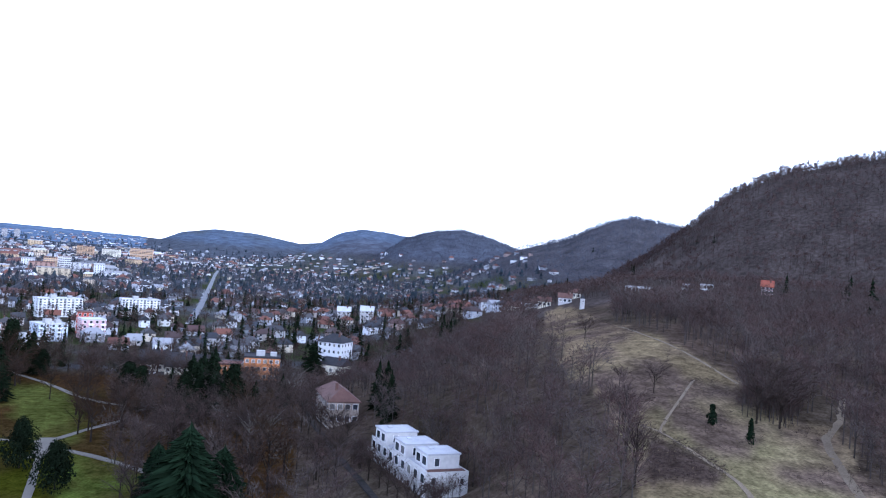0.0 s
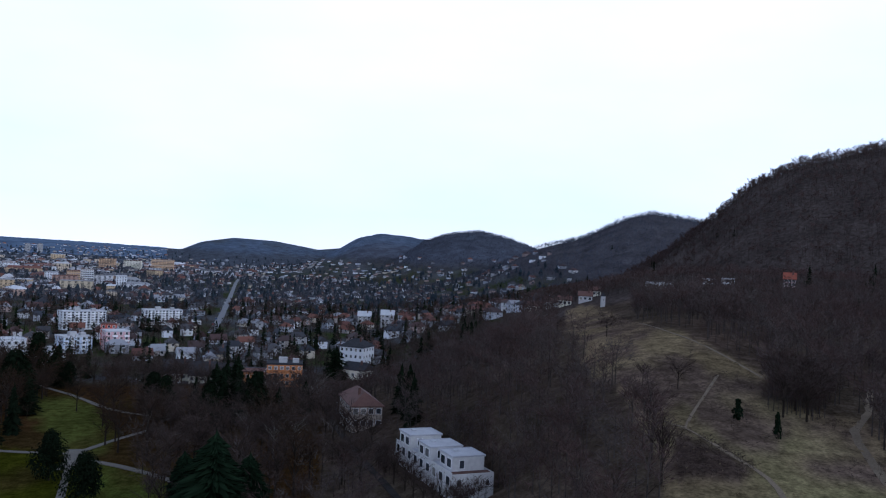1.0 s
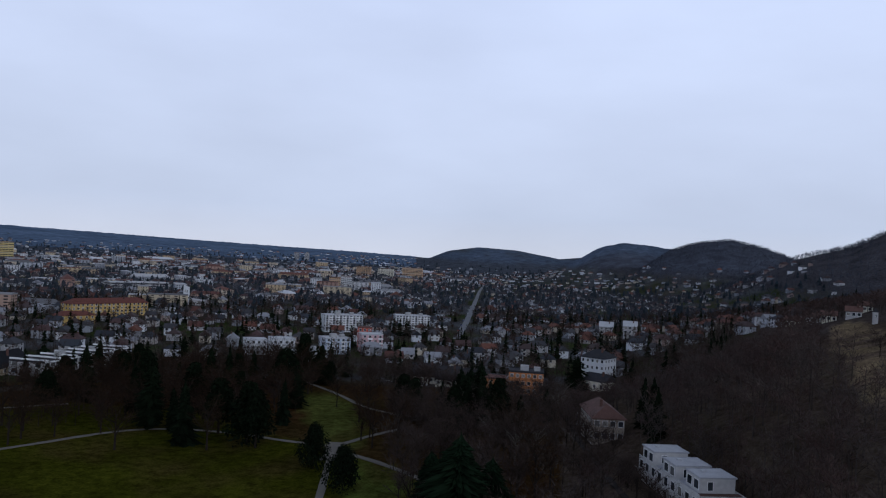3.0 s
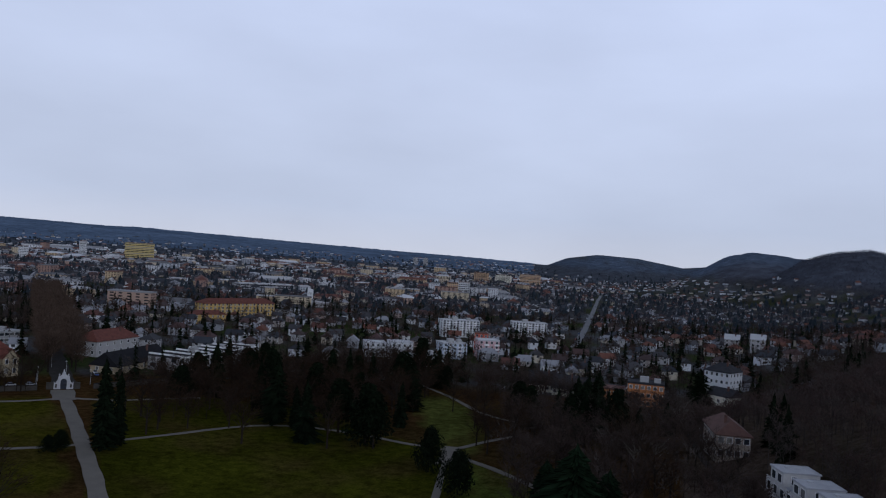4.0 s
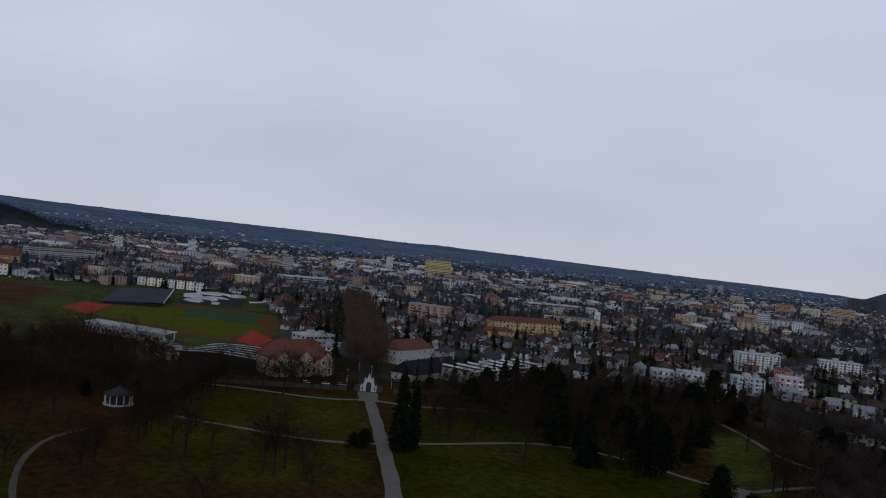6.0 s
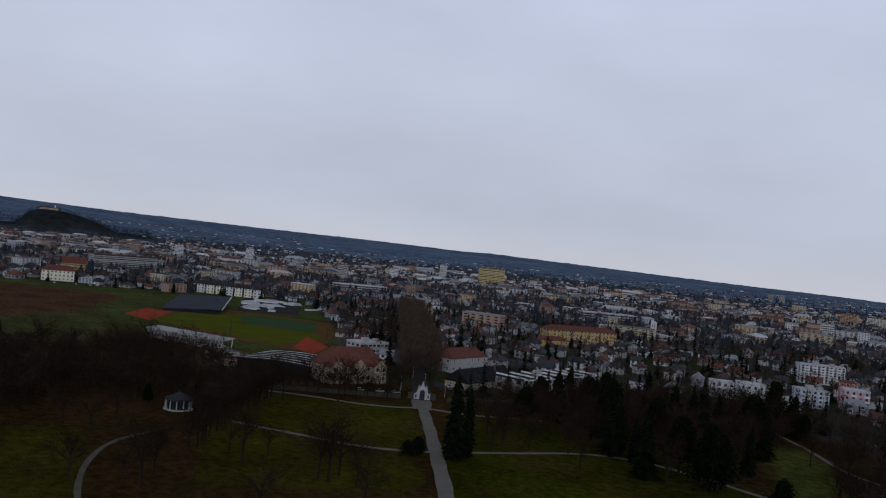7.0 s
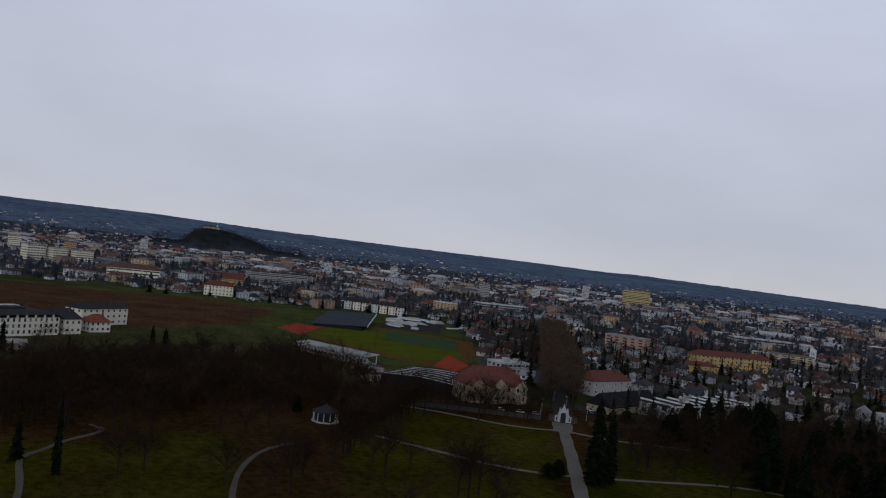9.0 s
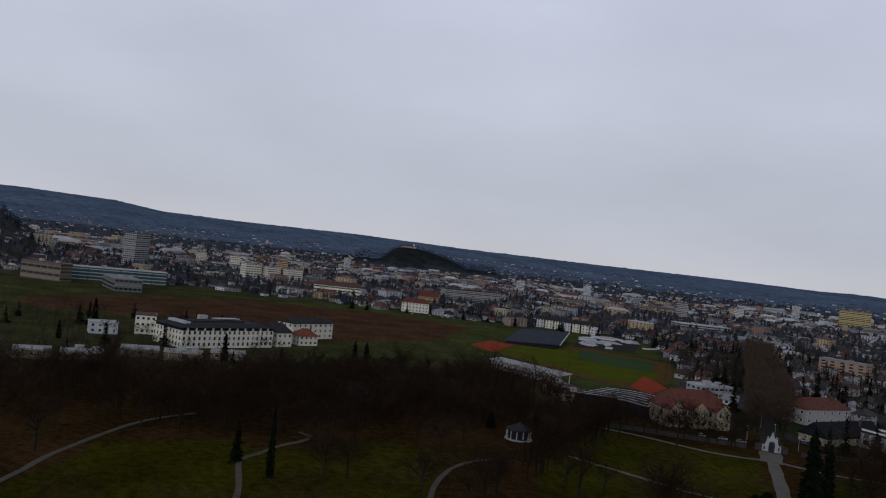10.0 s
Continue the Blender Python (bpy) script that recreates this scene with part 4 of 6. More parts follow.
def church():
    o = thing("modern_church", "white modern church with a tall slab tower", "church", -514, 722, 0, 28)
    KEEP.append((-505, 735, 40))
    part("tower", Geo().box(-2.8, 2.8, -2.6, 2.6, -1, 18).hull([(-2.8, -2.6, 18), (2.8, -2.6, 18), (2.8, 2.6, 18), (-2.8, 2.6, 18), (-2.8, -2.6, 20), (-2.8, 2.6, 20)], [(4, 0, 1), (5, 2, 3), (1, 2, 5, 4), (0, 4, 5, 3)]), m_white, o)
    part("nave", Geo().box(5, 24, -4, 14, -1, 4).hull([(5, -4, 4), (24, -4, 4), (24, 14, 4), (5, 14, 4), (5, -4, 6), (5, 14, 6)], [(4, 0, 1), (5, 2, 3), (1, 2, 5, 4), (0, 4, 5, 3)]), m_grey_wall, o)
    put_windows(o, 7, 23, -4, 0.3, 3.5, 1, 4, 0, 2, 1.8)
    put_windows(o, -2, 2, -3, 11, 5, 1, 2, 0, 0.8, 3)


church()


m_roof_grey = material("grey_roof_felt", (0.38, 0.385, 0.41), 0.85, 0.12, 0.4)


m_soft_white = material("weathered_white_render", (0.50, 0.49, 0.48), 0.85, 0.09, 0.25, 1.0)


def terrace_house():
    """White cubes that step down the slope, the upper ones set back behind roof terraces."""
    p, q = Vector((-14.3, 203.3, 0)), Vector((2.4, 167.0, 0))
    m = (p + q) / 2
    o = thing("terrace_house", "white stepped terrace house with flat roofs on the wooded slope", "house", m.x, m.y, 14.0, math.degrees(math.atan2(q.y - p.y, q.x - p.x)))
    for u in (0.05, 0.3, 0.55, 0.8, 1.0):
        w = p.lerp(q, u)
        KEEP.append((w.x + 4, w.y + 2, 10))
    for i, (x0, x1, low, top) in enumerate(((-19.5, -8.2, 5.0, 8.0), (-8.2, 3.2, 4.8, 7.8), (3.2, 14.4, 5.2, 8.3))):
        part("wall", Geo().box(x0, x1, 0, 10, -5, low), m_soft_white, o)
        shift = 0.5 * i - 0.5
        part("terrace", Geo().box(x0 + 0.15, x1 - 3.1, 0.15, 9.85, low, low + 0.12), m_roof_grey, o)
        part("terrace", Geo().box(x1 - 3.1, x1 - 0.15, 0.15, 9.85, low, low + 0.12), m_brown_tile if i == 2 else m_roof_grey, o, "red-brown tiled roof terrace" if i == 2 else "")
        g = Geo().box(x0, x1, 0, 0.15, low, low + 0.7).box(x0, x1, 9.85, 10, low, low + 0.3)
        if i == 2:
            g.box(x1 - 0.15, x1, 0.15, 9.85, low, low + 0.35)
        part("parapet", g, m_soft_white, o)
        part("balcony", Geo().box(x0 + 1.0, x1 - 4.4, -1.5, 0, 2.2, 2.4).box(x0 + 1.0, x1 - 4.4, -1.5, -1.38, 2.4, 3.3), m_soft_white, o)
        put_windows(o, x0, x1, 0, 1.9, 3.4, 1, 3, 0, 1.9, 1.8)
        put_windows(o, x0, x1, 0, -0.9, 3.0, 1, 3, 0, 1.3, 1.5)
        y0, y1 = 1.1 + shift, 8.9 + shift * 0.5
        part("upper_storey", Geo().box(x0 + 1.0, x1 - 3.2, y0, y1, low, top), m_soft_white, o)
        g = Geo().box(x0 + 0.75, x1 - 2.95, y0 - 0.25, y1 + 0.25, top, top + 0.22)
        for a0, a1, b0, b1 in ((x0 + 0.75, x1 - 2.95, y0 - 0.25, y0 - 0.1), (x0 + 0.75, x1 - 2.95, y1 + 0.1, y1 + 0.25), (x0 + 0.75, x0 + 0.9, y0 - 0.1, y1 + 0.1), (x1 - 3.1, x1 - 2.95, y0 - 0.1, y1 + 0.1)):
            g.box(a0, a1, b0, b1, top + 0.22, top + 0.34)
        part("roof", g, m_roof_grey, o)
        part("skylight", Geo().box(x0 + 2.6, x0 + 3.9, y0 + 2.2, y0 + 3.2, top + 0.22, top + 0.6), m_light_roof, o)
        put_windows(o, x0 + 1.2, x1 - 3.4, y0, low - 0.3, top - low, 1, 2, 0, 2.2, 1.8)
        put_windows(o, y0 + 0.3, y1 - 3.5, 0, low - 0.3, top - low, 1, 1, 90, 1.1, 1.7, (x1 - 3.2, 0))
    put_windows(o, 0.4, 3.2, 0, 1.9, 3.0, 1, 1, 90, 0.9, 1.5, (14.4, 0))
    put_windows(o, 7.2, 9.8, 0, 1.9, 3.0, 1, 1, 90, 0.8, 1.1, (14.4, 0))


terrace_house()


def park_gate():
    o = thing("park_gate", "white baroque park gate with an arch and curved gable", "gate", GATE.x, GATE.y, 0, math.degrees(math.atan2(0.80, 0.60)))
    KEEP.append((GATE.x, GATE.y, 12))
    for s in (-1, 1):
        part("pier", Geo().box(s * 1.95 - 0.5, s * 1.95 + 0.5, -0.75, 0.75, -0.5, 4.4).box(s * 1.95 - 0.65, s * 1.95 + 0.65, -0.9, 0.9, 4.4, 4.8).box(s * 1.95 - 0.6, s * 1.95 + 0.6, -0.85, 0.85, -0.5, 0.5), m_stone, o)
        part("side_wall", Geo().box(s * 5.9 - 1.6, s * 5.9 + 1.6, -0.4, 0.4, -0.5, 2.6).box(s * 5.9 - 1.7, s * 5.9 + 1.7, -0.5, 0.5, 2.6, 2.85), m_old_wall, o)
        part("urn", Geo().rod((s * 2.0, 0, 5.6), (s * 2.0, 0, 6.0), 0.2, 0.42, 8).rod((s * 2.0, 0, 6.0), (s * 2.0, 0, 6.6), 0.42, 0.1, 8), m_stone, o)
        part("niche", Geo().box(s * 3.3 - 0.35, s * 3.3 + 0.35, -0.48, -0.41, 0.6, 2.2), m_old_wall, o, "dark niche beside the arch")
    # the gable steps up in scrolls over the arch
    g = Geo()
    n = 44
    for i in range(n):
        x0, x1 = -4.4 + 8.8 * i / n, -4.4 + 8.8 * (i + 1) / n
        x = abs((x0 + x1) / 2)
        if x > 4.0:
            hi = 3.0
        elif x > 2.5:
            hi = 2.5 + 2.0 * ((4.0 - x) / 1.5) ** 2
        elif x > 1.5:
            hi = 5.5
        elif x > 0.7:
            hi = 5.7 + 1.0 * ((1.5 - x) / 0.8) ** 2
        else:
            hi = 7.2
        lo = 3.0 + math.sqrt(max(0, 1.45 ** 2 - x * x)) if x < 1.45 else -0.5
        g.box(x0, x1, -0.4, 0.4, lo, hi)
    part("gable", g, m_stone, o)
    part("crown", Geo().rod((0, 0, 7.2), (0, 0, 7.7), 0.25, 0.42, 8).rod((0, 0, 7.7), (0, 0, 8.5), 0.42, 0.06, 8), m_stone, o)
    g = Geo()
    for i in range(13):
        x = -1.38 + i * 2.76 / 12
        g.box(x - 0.07, x + 0.07, -0.04, 0.04, 0, 3.0 + math.sqrt(max(0, 1.4 ** 2 - x * x)))
    g.box(-1.4, 1.4, -0.05, 0.05, 1.0, 1.12).box(-1.4, 1.4, -0.05, 0.05, 2.9, 3.02).box(-1.4, 1.4, -0.03, 0.03, 0.05, 1.0)
    o.scale = (0.84, 1.0, 0.95)
    part("gate_leaf", g, material("dark_iron", (0.03, 0.035, 0.05), 0.5, 0.1), o, "dark wrought-iron gate leaves")


park_gate()


def park_wall(p, q):
    p, q = Vector((*p, 0)), Vector((*q, 0))
    n = (q - p).length
    m = (p + q) / 2
    o = thing("park_wall", "old grey park wall with a coping", "wall", m.x, m.y, 0, math.degrees(math.atan2(q.y - p.y, q.x - p.x)), "park walls")
    o["kind"] = "structure"
    part("wall_body", Geo().box(-n / 2, n / 2, -0.25, 0.25, -0.5, 2.0), m_old_wall, o)
    part("coping", Geo().box(-n / 2, n / 2, -0.38, 0.38, 2.0, 2.2), m_hall_dark, o)


park_wall((-287, 222), (-312, 180))
park_wall((-312, 180), (-326, 140))
park_wall((-276, 240), (-262, 292))
park_wall((-262, 292), (-235, 345))


def pavilion():
    x, y = bear(67.2, 309)
    o = thing("garden_pavilion", "round glazed garden pavilion with white columns", "pavilion", x, y, 0)
    KEEP.append((x, y, 12))
    n = 12
    for i in range(n):
        a = 2 * math.pi * i / n
        # white columns coloured as grey concrete, the shade they stand in painted in
        part("column", Geo().rod((4.6 * math.cos(a), 4.6 * math.sin(a), 0), (4.6 * math.cos(a), 4.6 * math.sin(a), 3.6), 0.22, 0.18, 8), m_concrete, o)
    part("glazing", Geo().rod((0, 0, 0.3), (0, 0, 3.6), 3.9, 3.9, 24), m_glass, o)
    part("base", Geo().rod((0, 0, -0.5), (0, 0, 0.3), 5.4, 5.2, 24), m_concrete, o)
    part("roof", Geo().rod((0, 0, 3.6), (0, 0, 4.0), 5.1, 5.1, 24).rod((0, 0, 4.0), (0, 0, 6.0), 4.6, 0.6, 24).rod((0, 0, 6.0), (0, 0, 6.8), 0.5, 0.1, 8), m_slate, o)


pavilion()


# ---- sports ground ----
def slab(name, poly, mat, label, z=0.1):
    g = Geo()
    n = len(poly)
    g.hull([(x, y, z) for x, y in poly] + [(x, y, z - 0.5) for x, y in poly], [tuple(range(n))] + [(i, n + i, n + (i + 1) % n, (i + 1) % n) for i in range(n)])
    return tagged(new(name, g.mesh(name, mat)), label, "sports field", "", "structure")


slab("running_track", [(-585, 208), (-665, 275), (-640, 320), (-570, 362), (-495, 318), (-452, 285), (-425, 247), (-490, 222)], m_tartan, "worn reddish running track round the turf", 0.06)
slab("sports_field", [(-566, 213), (-642, 276), (-612, 303), (-553, 274), (-507, 308), (-478, 298), (-448, 247), (-491, 236)], m_turf, "green and brownish sports turf", 0.12)
slab("hard_court", [(-621, 307), (-569, 347), (-507, 308), (-553, 274)], m_turf_green, "green hard court beside the turf", 0.18)
slab("sand_court", [(-434, 250), (-486, 290), (-438, 278), (-411, 251)], m_clay, "bright red sand court", 0.24)
slab("tennis_court", [(-596, 203), (-638, 234), (-618, 247), (-558, 208)], m_clay, "orange clay tennis courts", 0.2)
slab("skate_court", [(-642, 312), (-780, 386), (-738, 432), (-626, 362)], m_lane, "dark asphalt skating yard with low ramps", 0.2)


def grandstand():
    p, q = Vector((-474, 176, 0)), Vector((-422, 199, 0))
    m, n = (p + q) / 2, (q - p).length
    o = thing("grandstand", "long low grandstand with a pale sheet roof", "grandstand", m.x, m.y, 0, math.degrees(math.atan2(q.y - p.y, q.x - p.x)))
    KEEP.append((m.x, m.y, 45))
    part("back_wall", Geo().box(-n / 2, n / 2, -0.3, 0.3, -0.5, 5.0), m_grey_wall, o)
    part("roof", Geo().hull([(-n / 2 - 1, -1.5, 5.2), (n / 2 + 1, -1.5, 5.2), (n / 2 + 1, 9, 6.2), (-n / 2 - 1, 9, 6.2), (-n / 2 - 1, -1.5, 5.6), (n / 2 + 1, -1.5, 5.6), (n / 2 + 1, 9, 6.6), (-n / 2 - 1, 9, 6.6)], [(0, 3, 2, 1), (4, 5, 6, 7), (0, 1, 5, 4), (1, 2, 6, 5), (2, 3, 7, 6), (3, 0, 4, 7)]), m_concrete, o)
    for i in range(4):
        part("tier", Geo().box(-n / 2, n / 2, 0.3 + i * 1.6, 1.9 + i * 1.6, -0.5, 3.0 - i * 0.8), m_concrete, o)
    for i in range(9):
        x = -n / 2 + n * i / 8
        part("post", Geo().box(x - 0.15, x + 0.15, 7.6, 7.9, -0.5, 6.0), m_frame, o)
    put_windows(o, -n / 2, n / 2, -0.3, 0.5, 4, 1, 20, 0, 1.8, 1.6)


def striped_hall():
    p, q = Vector((-366, 181, 0)), Vector((-337, 204, 0))
    m, n = (p + q) / 2, (q - p).length
    o = thing("sports_hall", "dark sports hall whose roof carries pale curved ribs", "sports hall", m.x, m.y, 0, math.degrees(math.atan2(q.y - p.y, q.x - p.x)))
    KEEP.append((m.x - 10, m.y + 18, 34))
    d = 40
    part("wall", Geo().box(-n / 2, n / 2, 0, d, -1, 5.5), m_hall_dark, o)
    k = 10
    arc = [(-n / 2 + n * i / k, 5.5 + 0.9 * math.sin(math.pi * i / k)) for i in range(k + 1)]
    pts = [(x, -0.5, z) for x, z in arc] + [(x, d + 0.5, z) for x, z in arc] + [(x, -0.5, 5.2) for x, _ in arc] + [(x, d + 0.5, 5.2) for x, _ in arc]
    m1 = k + 1
    fs = [(i, i + 1, m1 + i + 1, m1 + i) for i in range(k)] + [(2 * m1 + i, 2 * m1 + i + 1, i + 1, i) for i in range(k)] + [(m1 + i, m1 + i + 1, 3 * m1 + i + 1, 3 * m1 + i) for i in range(k)]
    g = Geo().hull(pts, fs)
    part("roof", g, m_hall_dark, o)
    for j in range(6):
        g = Geo()
        y = 3 + j * (d - 6) / 5
        for i in range(k):
            x0, x1 = -n / 2 + n * i / k, -n / 2 + n * (i + 1) / k
            z0, z1 = 5.5 + 0.9 * math.sin(math.pi * i / k), 5.5 + 0.9 * math.sin(math.pi * (i + 1) / k)
            g.hull([(x0, y, z0), (x1, y, z1), (x1, y + 0.4, z1), (x0, y + 0.4, z0), (x0, y, z0 + 0.12), (x1, y, z1 + 0.12), (x1, y + 0.4, z1 + 0.12), (x0, y + 0.4, z0 + 0.12)], [(4, 5, 6, 7), (0, 1, 5, 4), (2, 3, 7, 6)])
        part("roof_rib", g, m_frame, o)


def ice_hall():
    p, q = Vector((-628, 244, 0)), Vector((-608, 279, 0))
    m, n = (p + q) / 2, (q - p).length
    o = thing("ice_hall", "flat dark-roofed ice hall with a glazed front", "sports hall", m.x, m.y, 0, math.degrees(math.atan2(q.y - p.y, q.x - p.x)))
    KEEP.append((m.x - 60, m.y + 30, 80))
    part("wall", Geo().box(-n / 2, n / 2, 0, 30, -1, 1.9).box(-n / 2, n / 2, 30, 96, -1, 3.4), m_hall_dark, o)
    part("roof", Geo().hull([(-n / 2 - 2, -2, 1.7), (n / 2 + 3, 8, 2.9), (n / 2 + 3, 98, 7.4), (-n / 2 - 2, 98, 5.4), (-n / 2 - 2, -2, 2.2), (n / 2 + 3, 8, 3.4), (n / 2 + 3, 98, 7.9), (-n / 2 - 2, 98, 5.9)], [(0, 3, 2, 1), (4, 5, 6, 7), (0, 1, 5, 4), (1, 2, 6, 5), (2, 3, 7, 6), (3, 0, 4, 7)]), material("dark_sheet_roof", (0.040, 0.046, 0.060), 0.9, 0.15, 0.1, spec=0.05), o)
    part("fascia", Geo().hull([(n / 2 + 3, 8, 2.6), (n / 2 + 3.4, 8, 2.6), (n / 2 + 3.4, 98, 7.1), (n / 2 + 3, 98, 7.1), (n / 2 + 3, 8, 3.8), (n / 2 + 3.4, 8, 3.8), (n / 2 + 3.4, 98, 8.6), (n / 2 + 3, 98, 8.6)], [(0, 3, 2, 1), (4, 5, 6, 7), (0, 1, 5, 4), (1, 2, 6, 5), (2, 3, 7, 6), (3, 0, 4, 7)]), m_white, o, "white sloping fascia")
    put_windows(o, 32, 94, 0, -0.4, 3.6, 1, 9, 90, 5.2, 2.4, (n / 2, 0))


grandstand()
striped_hall()
ice_hall()
building("changing_rooms", "low brown-roofed changing rooms beside the striped hall", (-404, 181), (-374, 178), 15, 3.6, 1, 7, m_sand_wall, m_brown_tile, side=2, ww=2.0, wh=1.3)
for i, (x, y, w, d, h) in enumerate(((-672, 340, 18, 7, 2.2), (-700, 376, 26, 6, 1.8), (-718, 410, 14, 10, 2.6), (-650, 350, 12, 6, 1.4), (-716, 362, 8, 16, 2.0), (-690, 358, 22, 4, 2.4), (-745, 398, 24, 5, 2.2))):
    o = thing("skate_ramp", "low pale concrete ramp in the skating yard", "ramp", x, y, 0.2, 25 + 40 * i, "skate ramps")
    part("ramp_body", Geo().hull([(-w / 2, -d / 2, 0), (w / 2, -d / 2, 0), (w / 2, d / 2, 0), (-w / 2, d / 2, 0), (-w / 4, -d / 2, h), (w / 4, -d / 2, h), (w / 4, d / 2, h), (-w / 4, d / 2, h)], [(4, 5, 6, 7), (0, 1, 5, 4), (1, 2, 6, 5), (2, 3, 7, 6), (3, 0, 4, 7)]), m_stone, o)



def skate_bowl(x, y, r, a0, a1, h):
    """A curved upstand of the skating yard."""
    o = thing("skate_bowl", "curved pale concrete bowl of the skating yard", "skate bowl", x, y, 0.2, 0, "skate bowls")
    g, n = Geo(), 10
    for i in range(n):
        p, q = radians(a0 + (a1 - a0) * i / n), radians(a0 + (a1 - a0) * (i + 1) / n)
        c = [(s * math.cos(a), s * math.sin(a)) for s, a in ((r - 1.1, p), (r + 1.1, p), (r + 1.1, q), (r - 1.1, q))]
        g.hull([(u, v, 0) for u, v in c] + [(u, v, h) for u, v in c], [(0, 3, 2, 1), (4, 5, 6, 7), (0, 1, 5, 4), (1, 2, 6, 5), (2, 3, 7, 6), (3, 0, 4, 7)])
    part("rim", g, m_white, o)


for x, y, r, a0, a1, h in ((-690, 352, 18, 20, 190, 1.2), (-712, 378, 24, 180, 330, 1.4), (-735, 392, 16, 40, 220, 1.6), (-668, 345, 12, 150, 330, 1.0), (-700, 395, 30, 0, 80, 1.0), (-748, 405, 20, 200, 340, 1.2)):
    skate_bowl(x, y, r, a0, a1, h)

# ---- trees ----
def bare_shape(seed, limbs, twigs, width, lean=0.0, spread=0.34, thin=1.0):
    """A leafless tree one metre high: trunk, forked limbs and a haze of twigs. Returns corners, triangles, material."""
    rs = random.Random(seed)
    v, t, k = [], [], []

    def stick(p, q, r0, r1, m, n=3):
        p, q = Vector(p), Vector(q)
        d = (q - p).normalized()
        s = d.orthogonal().normalized()
        u = d.cross(s)
        b = len(v)
        for c, r in ((p, r0), (q, r1)):
            for i in range(n):
                a = 2 * math.pi * i / n
                v.append(tuple(c + (s * math.cos(a) + u * math.sin(a)) * r))
        for i in range(n):
            j = (i + 1) % n
            t.extend([(b + i, b + j, b + n + j), (b + i, b + n + j, b + n + i)])
            k.extend([m, m])

    top = Vector((lean, 0, 0.62))
    if limbs < 0:
        stick((0, 0, -0.03), top, 0.020 * thin, 0.007 * thin, 0, 3)
        tips = [top, top * 0.8] + [Vector((rs.gauss(0, 0.12), rs.gauss(0, 0.12), rs.uniform(0.4, 0.85))) for _ in range(5)]
    else:
        stick((0, 0, -0.03), top * 0.55, 0.020 * thin, 0.014 * thin, 0, 4)
        stick(top * 0.55, top, 0.014 * thin, 0.007 * thin, 0, 3)
        tips = [top]
    for i in range(limbs):
        base = top * rs.uniform(0.32, 0.95)
        a = 2.4 * i + rs.uniform(-0.4, 0.4)
        out = spread * rs.uniform(0.45, 1.0)
        mid = base + Vector((math.cos(a) * out * 0.5, math.sin(a) * out * 0.5, rs.uniform(0.08, 0.20)))
        tip = mid + Vector((math.cos(a + 0.3) * out * 0.5, math.sin(a + 0.3) * out * 0.5, rs.uniform(0.05, 0.20)))
        stick(base, mid, 0.008 * thin, 0.006 * thin, 0)
        stick(mid, tip, 0.006 * thin, 0.003 * thin, 0)
        tips += [mid, tip, mid.lerp(tip, 0.5)]
    for i in range(twigs):
        p = rs.choice(tips) + Vector((rs.gauss(0, 0.045), rs.gauss(0, 0.045), rs.gauss(0, 0.04)))
        d = Vector((p.x - lean, p.y, 0)) * 0.8 + Vector((rs.gauss(0, 0.12), rs.gauss(0, 0.12), abs(rs.gauss(0.14, 0.10))))
        d = d.normalized() * rs.uniform(0.06, 0.17)
        s = d.orthogonal().normalized()
        s = (Matrix.Rotation(rs.uniform(0, 6.3), 3, d.normalized()) @ s) * width * rs.uniform(0.6, 1.4)
        b = len(v)
        v.extend([tuple(p - s), tuple(p + s), tuple(p + d)])
        t.append((b, b + 1, b + 2))
        k.append(1)
    return np.array(v), np.array(t), np.array(k)


def conifer_shape(seed, layers, fronds, radius, droop=0.25, gap=0.12, top_taper=1.0, wide=0.20):
    """A spruce or cedar one metre high, of drooping fronds in ragged whorls."""
    rs = random.Random(seed)
    v, t, k = [], [], []
    for i in range(4):
        a = math.pi / 2 * i
        v.append((0.018 * math.cos(a), 0.018 * math.sin(a), -0.03))
    v.append((0, 0, 0.9))
    t += [(i, (i + 1) % 4, 4) for i in range(4)]
    k += [0] * 4
    lop = [rs.uniform(0.6, 1.25) for _ in range(7)]
    for l in range(layers):
        u = l / (layers - 1)
        z = gap + (0.97 - gap) * u
        r = radius * (1 - u) ** top_taper * rs.uniform(0.62, 1.18) + 0.010
        n = max(4, int(fronds * (1 - 0.6 * u)))
        for j in range(n):
            a = 2 * math.pi * (j + rs.random()) / n
            q = r * rs.uniform(0.5, 1.15) * lop[int(a / 6.2832 * 7) % 7]
            w = wide * q + 0.008
            c, s = math.cos(a), math.sin(a)
            h = rs.uniform(0.02, 0.07)
            dz = rs.uniform(-0.03, 0.03)
            b = len(v)
            v.extend([(c * q * 0.05, s * q * 0.05, z + dz + h), (c * q * 0.6 - s * w, s * q * 0.6 + c * w, z + dz - droop * q * 0.6), (c * q, s * q, z + dz - droop * q), (c * q * 0.6 + s * w, s * q * 0.6 - c * w, z + dz - droop * q * 0.6), (c * q * 0.5, s * q * 0.5, z + dz - 0.04)])
            t.extend([(b, b + 1, b + 2), (b, b + 2, b + 3), (b + 1, b + 4, b + 2), (b + 4, b + 3, b + 2)])
            k.extend([1] * 4)
    return np.array(v), np.array(t), np.array(k)



